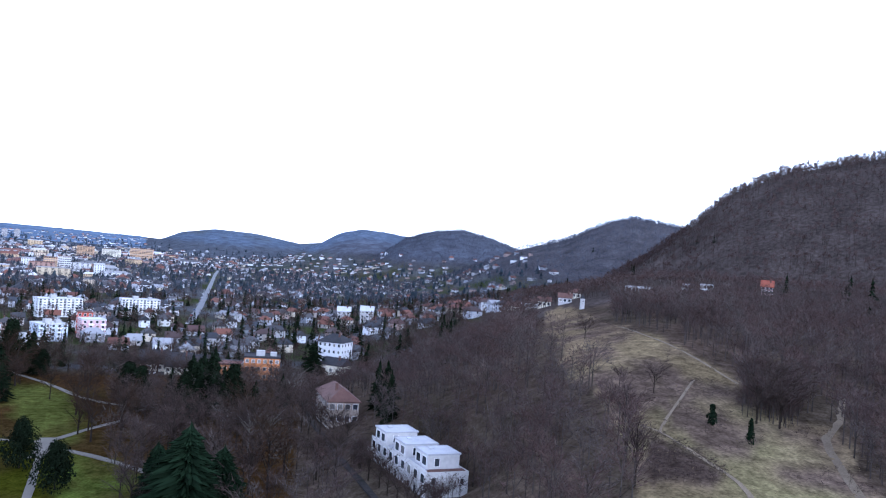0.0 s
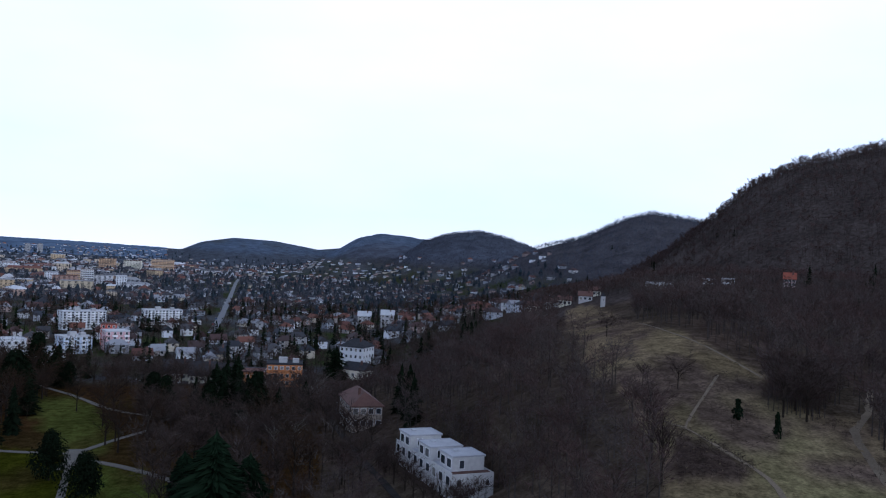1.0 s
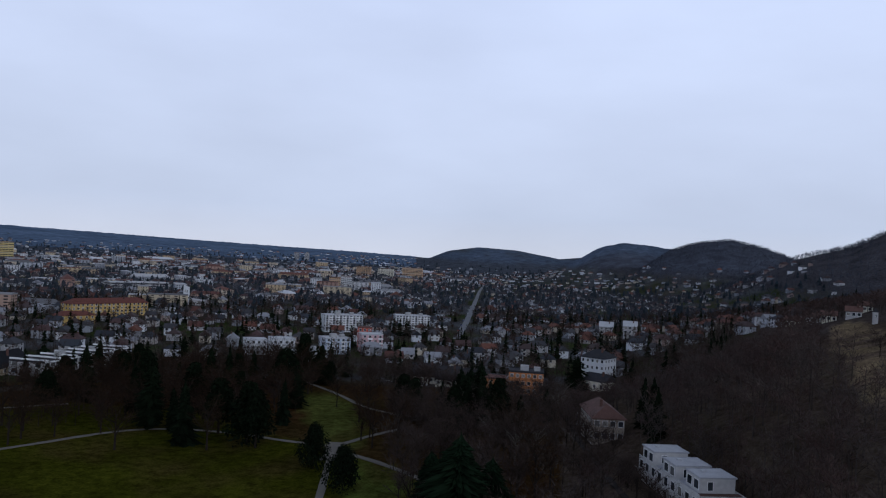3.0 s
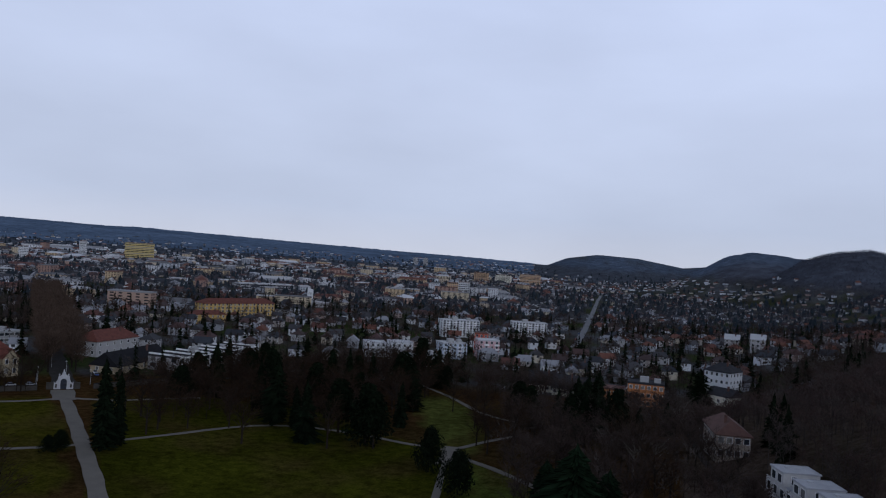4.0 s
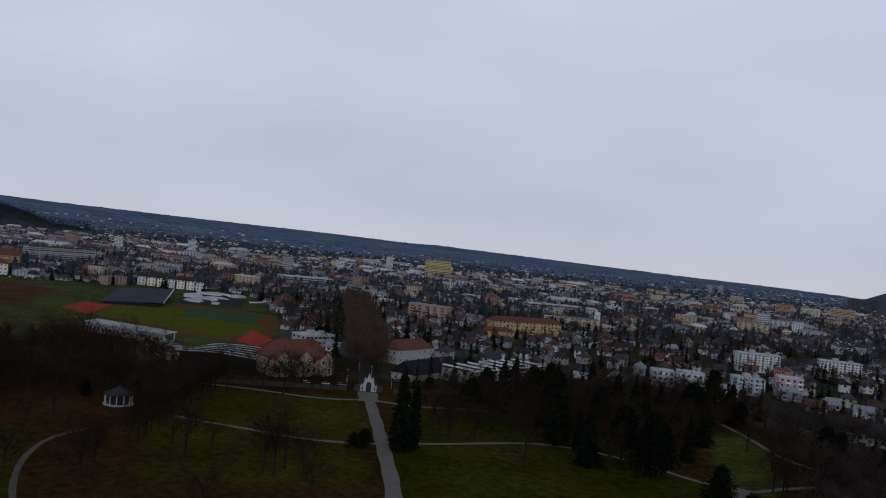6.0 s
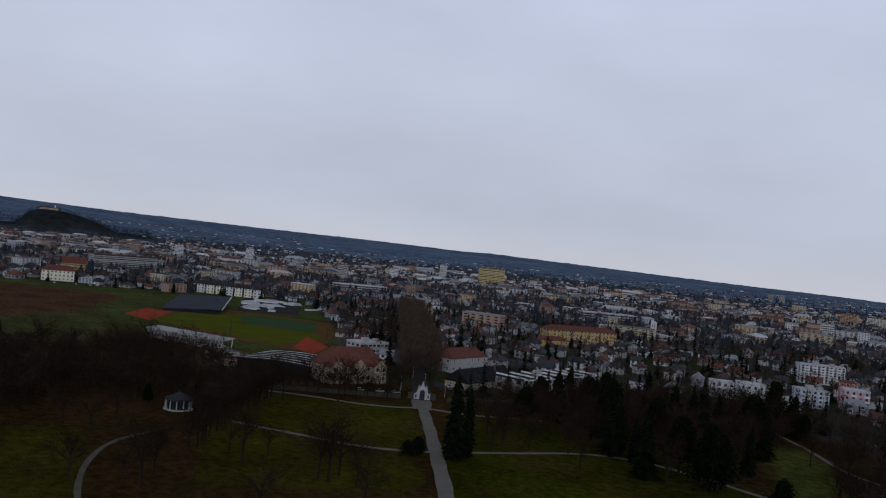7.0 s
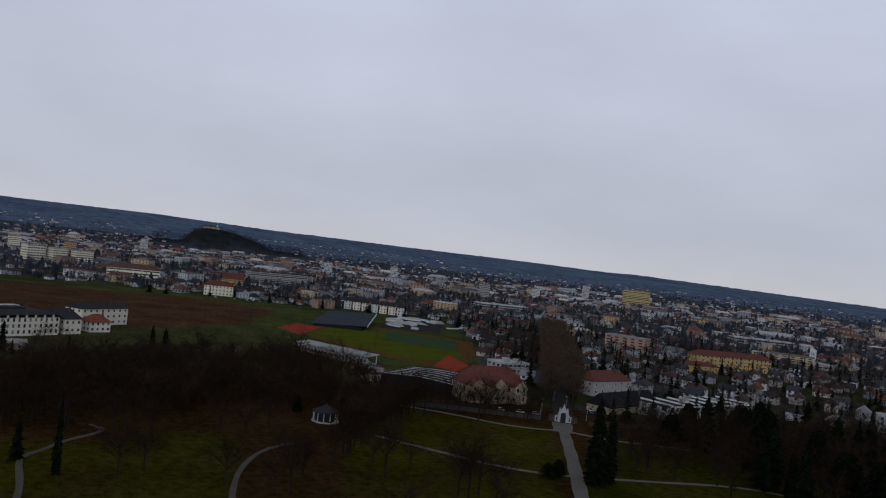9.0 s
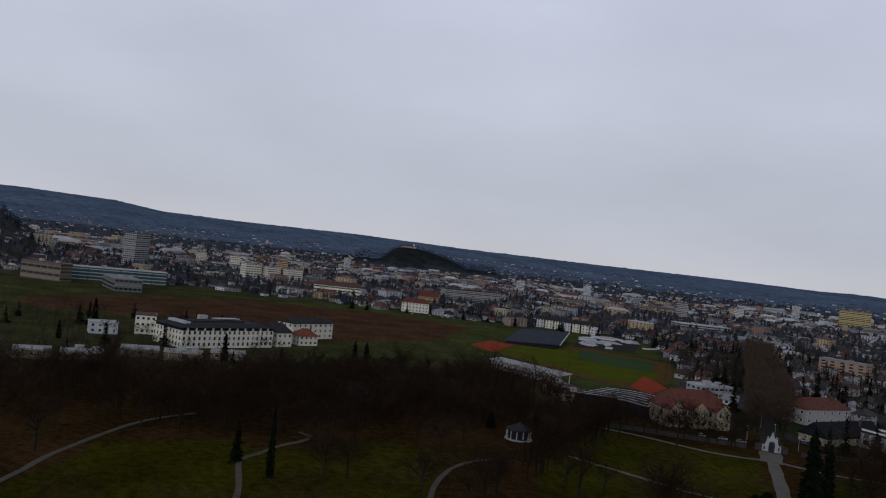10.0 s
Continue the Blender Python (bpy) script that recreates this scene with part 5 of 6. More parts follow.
def clump_shape(seed, clumps, n, spread, size, leaf=0.05, low=0.12, flat=0.6):
    """An evergreen one metre high, of ragged foliage clumps round a trunk."""
    rs = random.Random(seed)
    v, t, k = [], [], []
    for i in range(4):
        a = math.pi / 2 * i
        v.append((0.02 * math.cos(a), 0.02 * math.sin(a), -0.03))
    v.append((0, 0, 0.85))
    t += [(i, (i + 1) % 4, 4) for i in range(4)]
    k += [0] * 4
    for c in range(clumps):
        u = (c + rs.random() * 0.6) / clumps
        z = low + (0.92 - low) * u
        a = 2.4 * c + rs.uniform(-0.5, 0.5)
        out = spread * (1 - u ** 1.6) * rs.uniform(0.5, 1.0)
        m = Vector((math.cos(a) * out, math.sin(a) * out, z))
        r = size * (1.15 - 0.6 * u) * rs.uniform(0.75, 1.2)
        for j in range(n):
            e = Vector((rs.gauss(0, 1), rs.gauss(0, 1), rs.gauss(0.2, 1))).normalized()
            p = m + Vector((e.x * r, e.y * r, e.z * r * flat)) * rs.uniform(0.55, 1.1)
            s = e.orthogonal().normalized()
            s = Matrix.Rotation(rs.uniform(0, 6.3), 3, e) @ s
            w = leaf * rs.uniform(0.6, 1.4)
            b = len(v)
            v.extend([tuple(p - s * w * 0.5), tuple(p + s * w * 0.5), tuple(p + (e * 0.8 + s.cross(e) * 0.8 - Vector((0, 0, 0.5))) * w)])
            t.append((b, b + 1, b + 2))
            k.append(1)
    return np.array(v), np.array(t), np.array(k)


def tree_meshes(name, shape, mats):
    """The trunk and the crown of a tree shape as two meshes."""
    v, t, k = shape
    out = []
    for m, mat in enumerate(mats):
        tt = t[k == m]
        used, inv = np.unique(tt, return_inverse=True)
        me = bpy.data.meshes.new(("trunk", "crown")[m])
        me.from_pydata(v[used].tolist(), [], inv.reshape(-1, 3).tolist())
        me.materials.append(mat)
        out.append(me)
    return out


def make_tree(name, label, category, shape, mats, group):
    o = thing(name, label, category, 0, 0, -500, 0, group)
    for me in tree_meshes(name, shape, mats):
        part(me.name, me, None, o)
    return o


BARE = [make_tree("bare_tree", "leafless park tree with a dark trunk and fine twigs", "tree", bare_shape(20 + i, 15, 600, 0.0032, spread=s), (m_bark, m_twig), "bare park trees") for i, s in enumerate((0.34, 0.42, 0.28, 0.38, 0.46))]
# bare trees again, with the shade put into their twig colour
SHADED = [make_tree("bare_tree", "leafless park tree with twigs darkened to stand for shade", "tree", bare_shape(30 + i, 15, 640, 0.0032, spread=s), (m_bark, m_shaded_twig), "bare park trees") for i, s in enumerate((0.36, 0.42, 0.30, 0.44))]
SPRUCE = [make_tree("spruce", "tall dark green spruce with drooping branches", "tree", conifer_shape(40 + i, 34, 24, r, dr, gp, tp, 0.14), (m_bark, m_needles), "park spruces") for i, (r, dr, gp, tp) in enumerate(((0.22, 0.4, 0.04, 0.62), (0.17, 0.3, 0.06, 0.5), (0.27, 0.3, 0.10, 0.48), (0.24, 0.35, 0.05, 0.72)))] + [make_tree("pine", "dark green pine with a ragged rounded crown", "tree", clump_shape(46 + i, 17 + 3 * i, 170, 0.17, 0.14, 0.032, 0.12 + 0.1 * i, 0.8), (m_bark, m_needles), "park pines") for i in range(3)]
CEDAR = make_tree("cedar", "broad green cedar with layered feathery branches", "tree", conifer_shape(50, 54, 64, 0.37, 0.14, 0.05, 0.55, 0.060), (m_bark, m_cedar), "park cedars")
YEW = make_tree("yew_bush", "rounded dark evergreen bush", "bush", clump_shape(52, 14, 330, 0.34, 0.30, 0.040, 0.20, 0.8), (m_bark, m_needles), "evergreen bushes")


def plant(src, x, y, h, turn=None, wide=1.0):
    m = pose(x, y, gz(x, y), 0, 0, random.uniform(0, 360) if turn is None else turn)
    o = copy_thing(src, m)
    o.scale = (h * wide, h * wide, h)
    return o


# landmark trees of the park
for a, r, h in ((32.9, 285, 23), (31.0, 268, 24), (35.2, 272, 24), (35.9, 292, 18), (37.2, 296, 21), (37.7, 320, 25), (30.4, 262, 20), (30.8, 373, 22), (34.6, 330, 22), (28.6, 352, 22), (43.6, 330, 19), (41.4, 352, 24), (39.1, 369, 22), (39.4, 390, 21), (37.6, 372, 20),
                (27.4, 398, 24), (26.2, 398, 20), (25.6, 392, 16), (16.4, 329, 21), (15.7, 337, 21), (15.2, 346, 17), (17.7, 309, 17), (16.9, 307, 18), (16.6, 269, 16), (14.8, 285, 16), (12.2, 262, 14), (16.0, 318, 17), (10.4, 290, 14), (8.4, 412, 18), (3.8, 250, 17), (3.2, 256, 15), (68.0, 396, 15), (66.0, 340, 10), (69.2, 311, 9), (96.4, 560, 15), (98.4, 472, 14), (88, 425, 16), (74, 440, 14), (78.4, 424, 17), (79.2, 430, 16), (32.4, 352, 22), (33.6, 362, 24), (35.4, 440, 18), (40.6, 410, 20), (31.6, 332, 20), (38.4, 330, 20), (31.8, 384, 20), (35.6, 352, 21), (42.6, 372, 18), (38.2, 402, 19), (28.6, 300, 17), (27.8, 330, 19)):
    k = SPRUCE[1] if 47 < a < 49 or a > 80 else SPRUCE[0] if a < 20 else random.choice(SPRUCE)
    plant(k, *bear(a, r), h * random.uniform(0.72, 1.05), wide=random.uniform(0.9, 1.35) * (1.45 if a < 20 else 1.0))
for a, r, h, w in ((84.15, 226, 19.5, 0.5), (86.5, 241, 11.5, 1.0), (48.3, 262, 27, 1.0), (47.3, 268, 22, 1.05)):
    plant(SPRUCE[3 if r < 250 and w > 0.9 else 1], *bear(a, r), h, wide=w)
for a, r, h, w in ((16.2, 173, 22, 1.3), (13.9, 180, 15, 1.15), (18.2, 186, 15, 1.1)):
    plant(CEDAR, *bear(a, r), h, wide=w)
for i, (a, r, h) in enumerate(((15.0, 292, 22), (13.7, 268, 19), (16.8, 275, 16), (14.3, 276, 17), (15.9, 290, 18), (19.6, 298, 17), (20.4, 305, 18), (2.9, 228, 14), (3.3, 236, 11))):
    plant(SPRUCE[(0, 4, 5, 3)[i % 4]], *bear(a, r), h, wide=1.15)
for a, r, h, w in ((51.4, 262, 5, 1.0), (50.7, 264, 6, 1.1), (26.4, 232, 13, 0.75), (24.3, 210, 11.5, 0.9)):
    plant(YEW, *bear(a, r), h, wide=w)

WOOD_A = [bear(61, 320), bear(70, 318), bear(78, 296), (-270, 40), (-300, -60), (-330, -90), (-362, 10), (-398, 100), (-412, 150), (-375, 172), (-335, 160)]
WOOD_B = [bear(6, 190), bear(14, 165), bear(21, 185), bear(21.5, 330), bear(26, 420), bear(16, 392), bear(10, 380), bear(7.5, 300)]
WOOD_C = [bear(28.5, 300), bear(44, 300), bear(45.5, 372), bear(36, 420), bear(28, 440), bear(26, 400)]
rs = random.Random(7)


def in_poly(poly, n, seed):
    q = random.Random(seed)
    xs, ys = [p[0] for p in poly], [p[1] for p in poly]
    out = []
    while len(out) < n:
        x, y = q.uniform(min(xs), max(xs)), q.uniform(min(ys), max(ys))
        if inside(x, y, poly) and all((x - a) ** 2 + (y - b) ** 2 > (c * 0.75) ** 2 for a, b, c in KEEP):
            out.append((x, y))
    return out


# single bare trees on and round the lawns
LONE = [bear(*p) for p in ((56.7, 226), (56.0, 232), (57.4, 228), (54.7, 223), (62.7, 239), (63.6, 250), (73.5, 220), (78.8, 231), (70.2, 215), (69.1, 215), (68.3, 224), (66.3, 250), (61.2, 196), (54.0, 205), (45.6, 282), (44.9, 289), (43.0, 290), (40.3, 291), (44.8, 300), (39.4, 268), (80.4, 223), (99.0, 247),
                           (78.6, 268), (81.0, 272), (88.0, 268), (90.4, 276), (92.8, 280), (95.6, 286), (98.0, 276), (100.4, 290), (63.2, 302), (64.0, 312), (60.4, 338), (58.0, 350), (56.2, 355), (54.6, 357), (53.2, 360), (55.4, 364), (57.0, 362), (58.8, 356), (52.4, 366), (56.6, 342), (23.2, 266), (22.6, 270), (23.4, 300), (22.8, 318), (25.3, 395), (25.0, 335), (20.2, 341), (22.4, 254), (20.6, 250), (12.7, 230), (10.9, 194), (33.6, 262), (46.0, 310), (47.0, 322), (72.5, 272), (74.2, 282), (71.0, 288))]
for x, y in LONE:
    plant(rs.choice(SHADED), x, y, rs.uniform(13, 21))
for a, r, h in ((4.6, 197, 10), (3.2, 182, 9), (1.9, 171, 8), (0.6, 160, 9), (-0.6, 156, 7), (8.4, 236, 9), (8.3, 250, 9), (4.0, 188, 9), (2.6, 176, 9), (1.2, 164, 8), (7.2, 226, 8), (8.0, 243, 9), (6.2, 214, 8), (8.7, 262, 10), (-1.6, 150, 6), (8.9, 240, 15), (7.6, 229, 14), (6.7, 221, 13), (5.7, 214, 13), (9.8, 252, 16), (10.3, 268, 16), (9.6, 226, 14), (12.0, 205, 14), (13.2, 226, 15), (14.8, 214, 14), (17.6, 232, 16), (19.2, 220, 15), (11.4, 246, 15), (15.8, 236, 14)):
    plant(rs.choice(BARE), *bear(a, r), h)
for i in range(19):
    a, r = 61.0 + (i * 0.618 % 1) * 5.0, 250 + (i * 0.382 % 1) * 95
    plant(rs.choice(SHADED), *bear(a, r), rs.uniform(10, 21), wide=1.1)
for i in range(14):
    plant(rs.choice(SHADED), -317 + 2.3 * i + rs.uniform(-1, 1), 178 + 3.0 * i + rs.uniform(-1, 1), rs.uniform(7, 11))
m_birch = material("pale_birch_bark", (0.17, 0.155, 0.13), 0.9, 0.3, 0.8, 6.0)
BIRCH = make_tree("birch", "leafless pale-barked birch in the hollow", "tree", bare_shape(37, 18, 500, 0.0034, spread=0.36, thin=0.9), (m_birch, m_twig_pale), "pale birches")
for a, r, h in ((12.7, 318, 14), (12.4, 224, 14), (11.0, 230, 12), (14.2, 240, 12), (19.4, 300, 13), (9.6, 300, 13)):
    plant(BIRCH, *bear(a, r), h)
for poly, n, seed, lo, hi in ((WOOD_A, 110, 1, 13, 22), (WOOD_B, 90, 2, 10, 17), (WOOD_C, 60, 3, 13, 22)):
    for x, y in in_poly(poly, n, seed):
        plant(rs.choice(BARE if poly is WOOD_B else SHADED), x, y, rs.uniform(lo, hi))
AVENUE = [make_tree("avenue_tree", "tall leafless brown tree of the avenue behind the gate", "tree", bare_shape(130 + i, 24, 1300, 0.0040, spread=0.27), (m_bark, m_reed), "avenue trees") for i in range(2)]
for i in range(34):
    for s in (-1, 1):
        p = Vector((-296, 241, 0)) + Vector((-0.802, 0.597, 0)) * (26 + i * 13) + Vector((0.597, 0.802, 0)) * s * 5.6
        plant(AVENUE[i % 2], p.x + rs.uniform(-1, 1), p.y + rs.uniform(-1, 1), rs.uniform(19, 24))
for o in BARE + SHADED + SPRUCE + AVENUE + [CEDAR, YEW, BIRCH]:
    for c in list(o.children_recursive) + [o]:
        bpy.data.objects.remove(c)

# woods, joined
m_hay = material("dry_grass", (0.168, 0.120, 0.074), 0.95, 0.2, 0.1, 1.0, bump=0, second=(0.13, 0.10, 0.05), island=0.35)
rn = np.random.RandomState(11)
NEAR_WOOD = [bare_shape(60 + i, 6, 118, 0.0068, spread=0.30 + 0.04 * (i % 3), thin=0.6) for i in range(6)]
def tint(shapes):
    return [(v, t, np.where(k == 1, 1 + i % 3, k)) for i, (v, t, k) in enumerate(shapes)]


NEAR_WOOD = tint(NEAR_WOOD)
SLOPE_WOOD = tint([bare_shape(160 + i, 5, 190, 0.0042, spread=0.28 + 0.04 * (i % 3), thin=0.6) for i in range(6)])
MID_WOOD = [bare_shape(70 + i, 1, 36, 0.0155, spread=0.34, thin=0.8) for i in range(5)]
MID_WOOD = tint(MID_WOOD)
FAR_WOOD = [bare_shape(80 + i, -1, 16, 0.036, spread=0.3, thin=1.0) for i in range(4)]
FIR = [conifer_shape(90 + i, 11, 8, 0.24 + 0.04 * i, 0.35, 0.05, 0.55 + 0.15 * (i % 3), 0.50) for i in range(3)]
def cone_shape(seed):
    """A far fir: three ragged skirts."""
    q = random.Random(seed)
    v, t = [], []
    for z0, z1, r in ((0.02, 0.55, 0.30), (0.25, 0.85, 0.30), (0.50, 1.0, 0.22)):
        b = len(v)
        v += [(r * q.uniform(0.6, 1.2) * math.cos(i * 1.047), r * q.uniform(0.6, 1.2) * math.sin(i * 1.047), z0 + q.uniform(-0.05, 0.05)) for i in range(6)] + [(0, 0, z1)]
        t += [(b + i, b + (i + 1) % 6, b + 6) for i in range(6)]
    return np.array(v), np.array(t), np.ones(len(t), int)


FAR_FIR = [cone_shape(s) for s in range(3)]
m_far_bark = material("dark_hill_wood", (0.026, 0.029, 0.034), 0.95, 0.2, 0.01, 0.2, bump=0, island=0.3, spec=0.0)


def stand(n, a0, a1, r0, r1, nshapes, h0, h1, ok, seed):
    q = np.random.RandomState(seed)
    az = q.uniform(a0, a1, n)
    r = np.sqrt(q.uniform(r0 ** 2, r1 ** 2, n))
    x, y = -r * np.sin(np.radians(az)), r * np.cos(np.radians(az))
    z = ground_z(x, y)
    m = ok(x, y, az, r, z)
    for a, b, c in KEEP:
        m &= (x - a) ** 2 + (y - b) ** 2 > (c * 0.8) ** 2
    x, y, z = x[m], y[m], z[m]
    h = q.uniform(h0, h1, len(x))
    return np.stack([q.randint(0, nshapes, len(x)), x, y, z, q.uniform(0, 6.28, len(x)), h, h, h], 1)


def off_meadow(x, y, az, r, z):
    lane = np.abs(r - np.interp(az, [-8, -4, 2.2, 4.5, 6.7, 8.4, 9], [120, 140, 168, 190, 220, 265, 340])) > 1.8
    return ~inside(x, y, MEADOW) & ((az < 1.5) | (r < 330)) & lane & ~((az > -6) & (az < 2.2) & (r < 150)) & ~((az > -3.2) & (az < 5.2) & (r < np.interp(az, [-3, 4.2], [164, 204]))) & ~((az > 4) & (r > 195) & (r < 275)) & ~((az < -7.5) & (az > -23.5) & (r > 405)) & ~((az < -6.6) & (az > -12) & (r > 300)) & ~((az < -6.9) & (az > -9.5) & (r > 235))


def inside_of(poly):
    return lambda x, y, az, r, z: inside(x, y, poly)


scatter("park_wood", NEAR_WOOD, np.concatenate([stand(1900, 55, 105, 270, 470, 6, 9, 17, inside_of(WOOD_A), 51), stand(700, 25, 47, 290, 450, 6, 7, 14, inside_of(WOOD_C), 53)]), [m_bark, m_shaded_twig, m_twig_red, m_shaded_twig], "dense leafless undergrowth and young trees of the park", "woods")
scatter("valley_wood", NEAR_WOOD, stand(520, 5, 28, 160, 430, 6, 6, 15, inside_of(WOOD_B), 52), [m_bark, m_twig, m_twig_red, m_twig_pale], "leafless trees and undergrowth in the hollow below the slope", "woods")
def belt(x, y, az, r, z):
    m = (r > np.interp(az, [-2, 8, 20, 30, 38, 50], [345, 420, 392, 440, 372, 372])) & (r < np.interp(az, [-2, 8, 20, 30, 38, 50], [600, 470, 450, 500, 440, 400]))
    return m & (np.abs((x + 291) * 0.597 + (y - 238) * 0.802) > 14)


scatter("belt_trees", NEAR_WOOD, stand(2600, -2, 50, 340, 610, 6, 6, 14, belt, 55), [m_bark, m_twig, m_twig_red, m_twig_pale], "belt of bare trees between the park and the town", "trees")
scatter("belt_firs", FIR, stand(330, -2, 50, 340, 610, 3, 7, 17, belt, 56), [m_bark, m_needles], "dark firs between the park and the town", "trees")
def free_ground(x, y, az, r, z):
    return ~inside(x, y, BROWN_FIELD) & (inside(x, y, SPORTS) == False)


scatter("school_trees", NEAR_WOOD, np.concatenate([stand(210, 84, 104, 372, 452, 6, 5, 10, free_ground, 66), stand(170, 84, 104, 415, 600, 6, 6, 13, free_ground, 57), stand(120, 92, 104, 380, 412, 6, 5, 9, free_ground, 58), stand(150, 50.5, 57, 560, 720, 6, 9, 16, lambda x, y, az, r, z: r > 560, 59)]), [m_bark, m_twig, m_twig_red, m_twig_pale], "bare trees round the school and the sports ground", "trees")
firs = np.concatenate([stand(26, 84, 104, 415, 640, 3, 7, 13, free_ground, 60), stand(30, 50.5, 57, 560, 760, 3, 8, 16, lambda x, y, az, r, z: r > 560, 64), stand(40, 62, 80, 850, 960, 3, 8, 14, lambda x, y, az, r, z: r > 860, 65)])
firs[:, 5:7] *= 1.25
scatter("school_firs", FIR, firs, [m_bark, m_needles], "dark firs round the school and the sports ground", "trees")
BUSH = [bare_shape(140 + i, 2, 60, 0.016, spread=0.9, thin=0.5) for i in range(3)]
rows = np.concatenate([stand(4200, -31, -8, 110, 440, 3, 0.8, 2.0, lambda x, y, az, r, z: inside(x, y, MEADOW) & (patches(x, y, 11, 6) > 0.54), 61), stand(500, -21, -15, 140, 168, 3, 0.9, 1.9, inside_of(SCRUB), 62)])
scatter("meadow_scrub", BUSH, rows, [m_bark, m_twig], "low brown brambles and dead scrub in the dry meadow", "scrub")
TUFT = bare_shape(150, -1, 14, 0.10, spread=0.5, thin=0.3)
scatter("meadow_grass", [TUFT], stand(5200, -31, -8, 110, 440, 1, 0.35, 0.8, lambda x, y, az, r, z: inside(x, y, MEADOW) & (patches(x, y, 11, 6) < 0.60), 63), [m_hay, m_hay], "tussocks of pale dry meadow grass", "grass")
scatter("slope_wood", SLOPE_WOOD, np.concatenate([stand(3100, -36, 9, 105, 440, 6, 8, 15, off_meadow, 1), stand(90, -24.2, -20.7, 182, 202, 6, 5, 11, lambda x, y, az, r, z: az < 0, 9), stand(60, -33, -26.8, 105, 200, 6, 6, 11, lambda x, y, az, r, z: ~inside(x, y, MEADOW), 10)]), [m_wood_bark, m_wood_grey, m_wood_brown, m_wood_pale], "dense leafless brown wood on the slope", "woods")
scatter("slope_saplings", NEAR_WOOD, stand(900, -2.6, 5.4, 145, 212, 6, 4, 8, lambda x, y, az, r, z: (r < np.interp(az, [-0.8, 4.0], [164.5, 201.5])) & (r > np.interp(az, [-0.8, 4.0], [158, 193])), 13), [m_bark, m_wood_grey, m_wood_brown, m_wood_pale], "thin bare trees before the white terrace house", "trees")
brow = stand(1500, -42, -9, 800, 900, 5, 7, 12, lambda x, y, az, r, z: z > 30, 12)
brow[:, 3] -= 0.35 * brow[:, 7]
scatter("hill_wood", MID_WOOD, np.concatenate([stand(160, -14, -9.2, 465, 600, 5, 5, 8, lambda x, y, az, r, z: az < 0, 17), brow, stand(7500, -40, -2, 440, 950, 5, 8, 13, lambda x, y, az, r, z: (z > 30) & ~((az > -23.5) & (az < -6) & (r < 480)), 2)]), [m_wood_bark, m_wood_grey, m_wood_brown, m_wood_pale], "leafless brown wood covering the hill", "woods")
crest = stand(420, -16, -7, 1430, 1500, 4, 9, 16, lambda x, y, az, r, z: z > 60, 71)
crest[:, 3] -= 0.55 * crest[:, 7]
far = stand(6500, -9, 8, 1700, 2310, 4, 7, 13, lambda x, y, az, r, z: z > 36, 4)
far[:, 3] -= 0.40 * far[:, 7]
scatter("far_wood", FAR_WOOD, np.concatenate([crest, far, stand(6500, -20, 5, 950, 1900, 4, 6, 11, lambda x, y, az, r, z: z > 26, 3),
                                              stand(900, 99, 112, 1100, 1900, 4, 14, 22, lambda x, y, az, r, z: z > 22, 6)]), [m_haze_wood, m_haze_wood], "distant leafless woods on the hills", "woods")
scatter("castle_hill_wood", FAR_WOOD, stand(2200, 70, 80, 2950, 3450, 4, 9, 15, lambda x, y, az, r, z: z > 22, 5), [m_far_bark, m_far_bark], "dark wood covering the castle hill", "woods")
scatter("hill_firs", FIR, np.concatenate([np.array([(i % 3, *bear(a, r), gz(*bear(a, r)), i, h, h, h) for i, (a, r, h) in enumerate(((-26.6, 452, 15), (-27.8, 405, 18), (-28.9, 396, 19), (-29.7, 410, 20), (-13.2, 640, 17), (-30.6, 402, 18), (-22.9, 470, 12)))]), stand(60, -36, 8, 330, 470, 3, 7, 13, off_meadow, 8), stand(60, -40, -2, 440, 1500, 3, 6, 10, lambda x, y, az, r, z: (z > 20) & (z < 110), 7)]), [m_bark, m_needles], "dark firs scattered in the hill wood", "trees")
for a, r, h in ((-10.25, 256, 9), (-15.1, 190, 8.5), (-12.8, 195, 6), (-12.2, 178, 8), (-13.2, 171, 9), (-14.3, 141, 14), (-13.6, 166, 10), (-21.7, 181, 12.5), (-22.4, 187, 13), (-23.1, 181, 13), (-23.8, 188, 12), (-22.0, 197, 12), (-23.0, 198, 12), (-6.9, 329, 9), (-14.1, 152, 9)):
    x, y = bear(a, r)
    o = thing("meadow_tree", "small leafless tree standing in the dry meadow", "tree", x, y, gz(x, y), r * 7 % 360, "meadow trees")
    for me in tree_meshes("meadow_tree", bare_shape(int(r), 12, 420, 0.006 if r > 160 else 0.004, spread=0.4 if r > 160 else 0.2), (m_bark, m_twig)):
        part(me.name, me, None, o)
    o.scale = (h, h, h)
for a, r, h, w in ((-21.4, 167.5, 5.6, 0.5), (-18.95, 174, 4.6, 0.9)):
    x, y = bear(a, r)
    o = thing("ivy_tree", "small ivy-grown tree in the dry meadow", "tree", x, y, gz(x, y), r * 11 % 360, "meadow trees")
    for me in tree_meshes("ivy_tree", clump_shape(int(r), 9, 90, 0.16, 0.15, 0.07, 0.15, 0.8), (m_bark, m_cedar)):
        part(me.name, me, None, o)
    o.scale = (h * w, h * w, h)


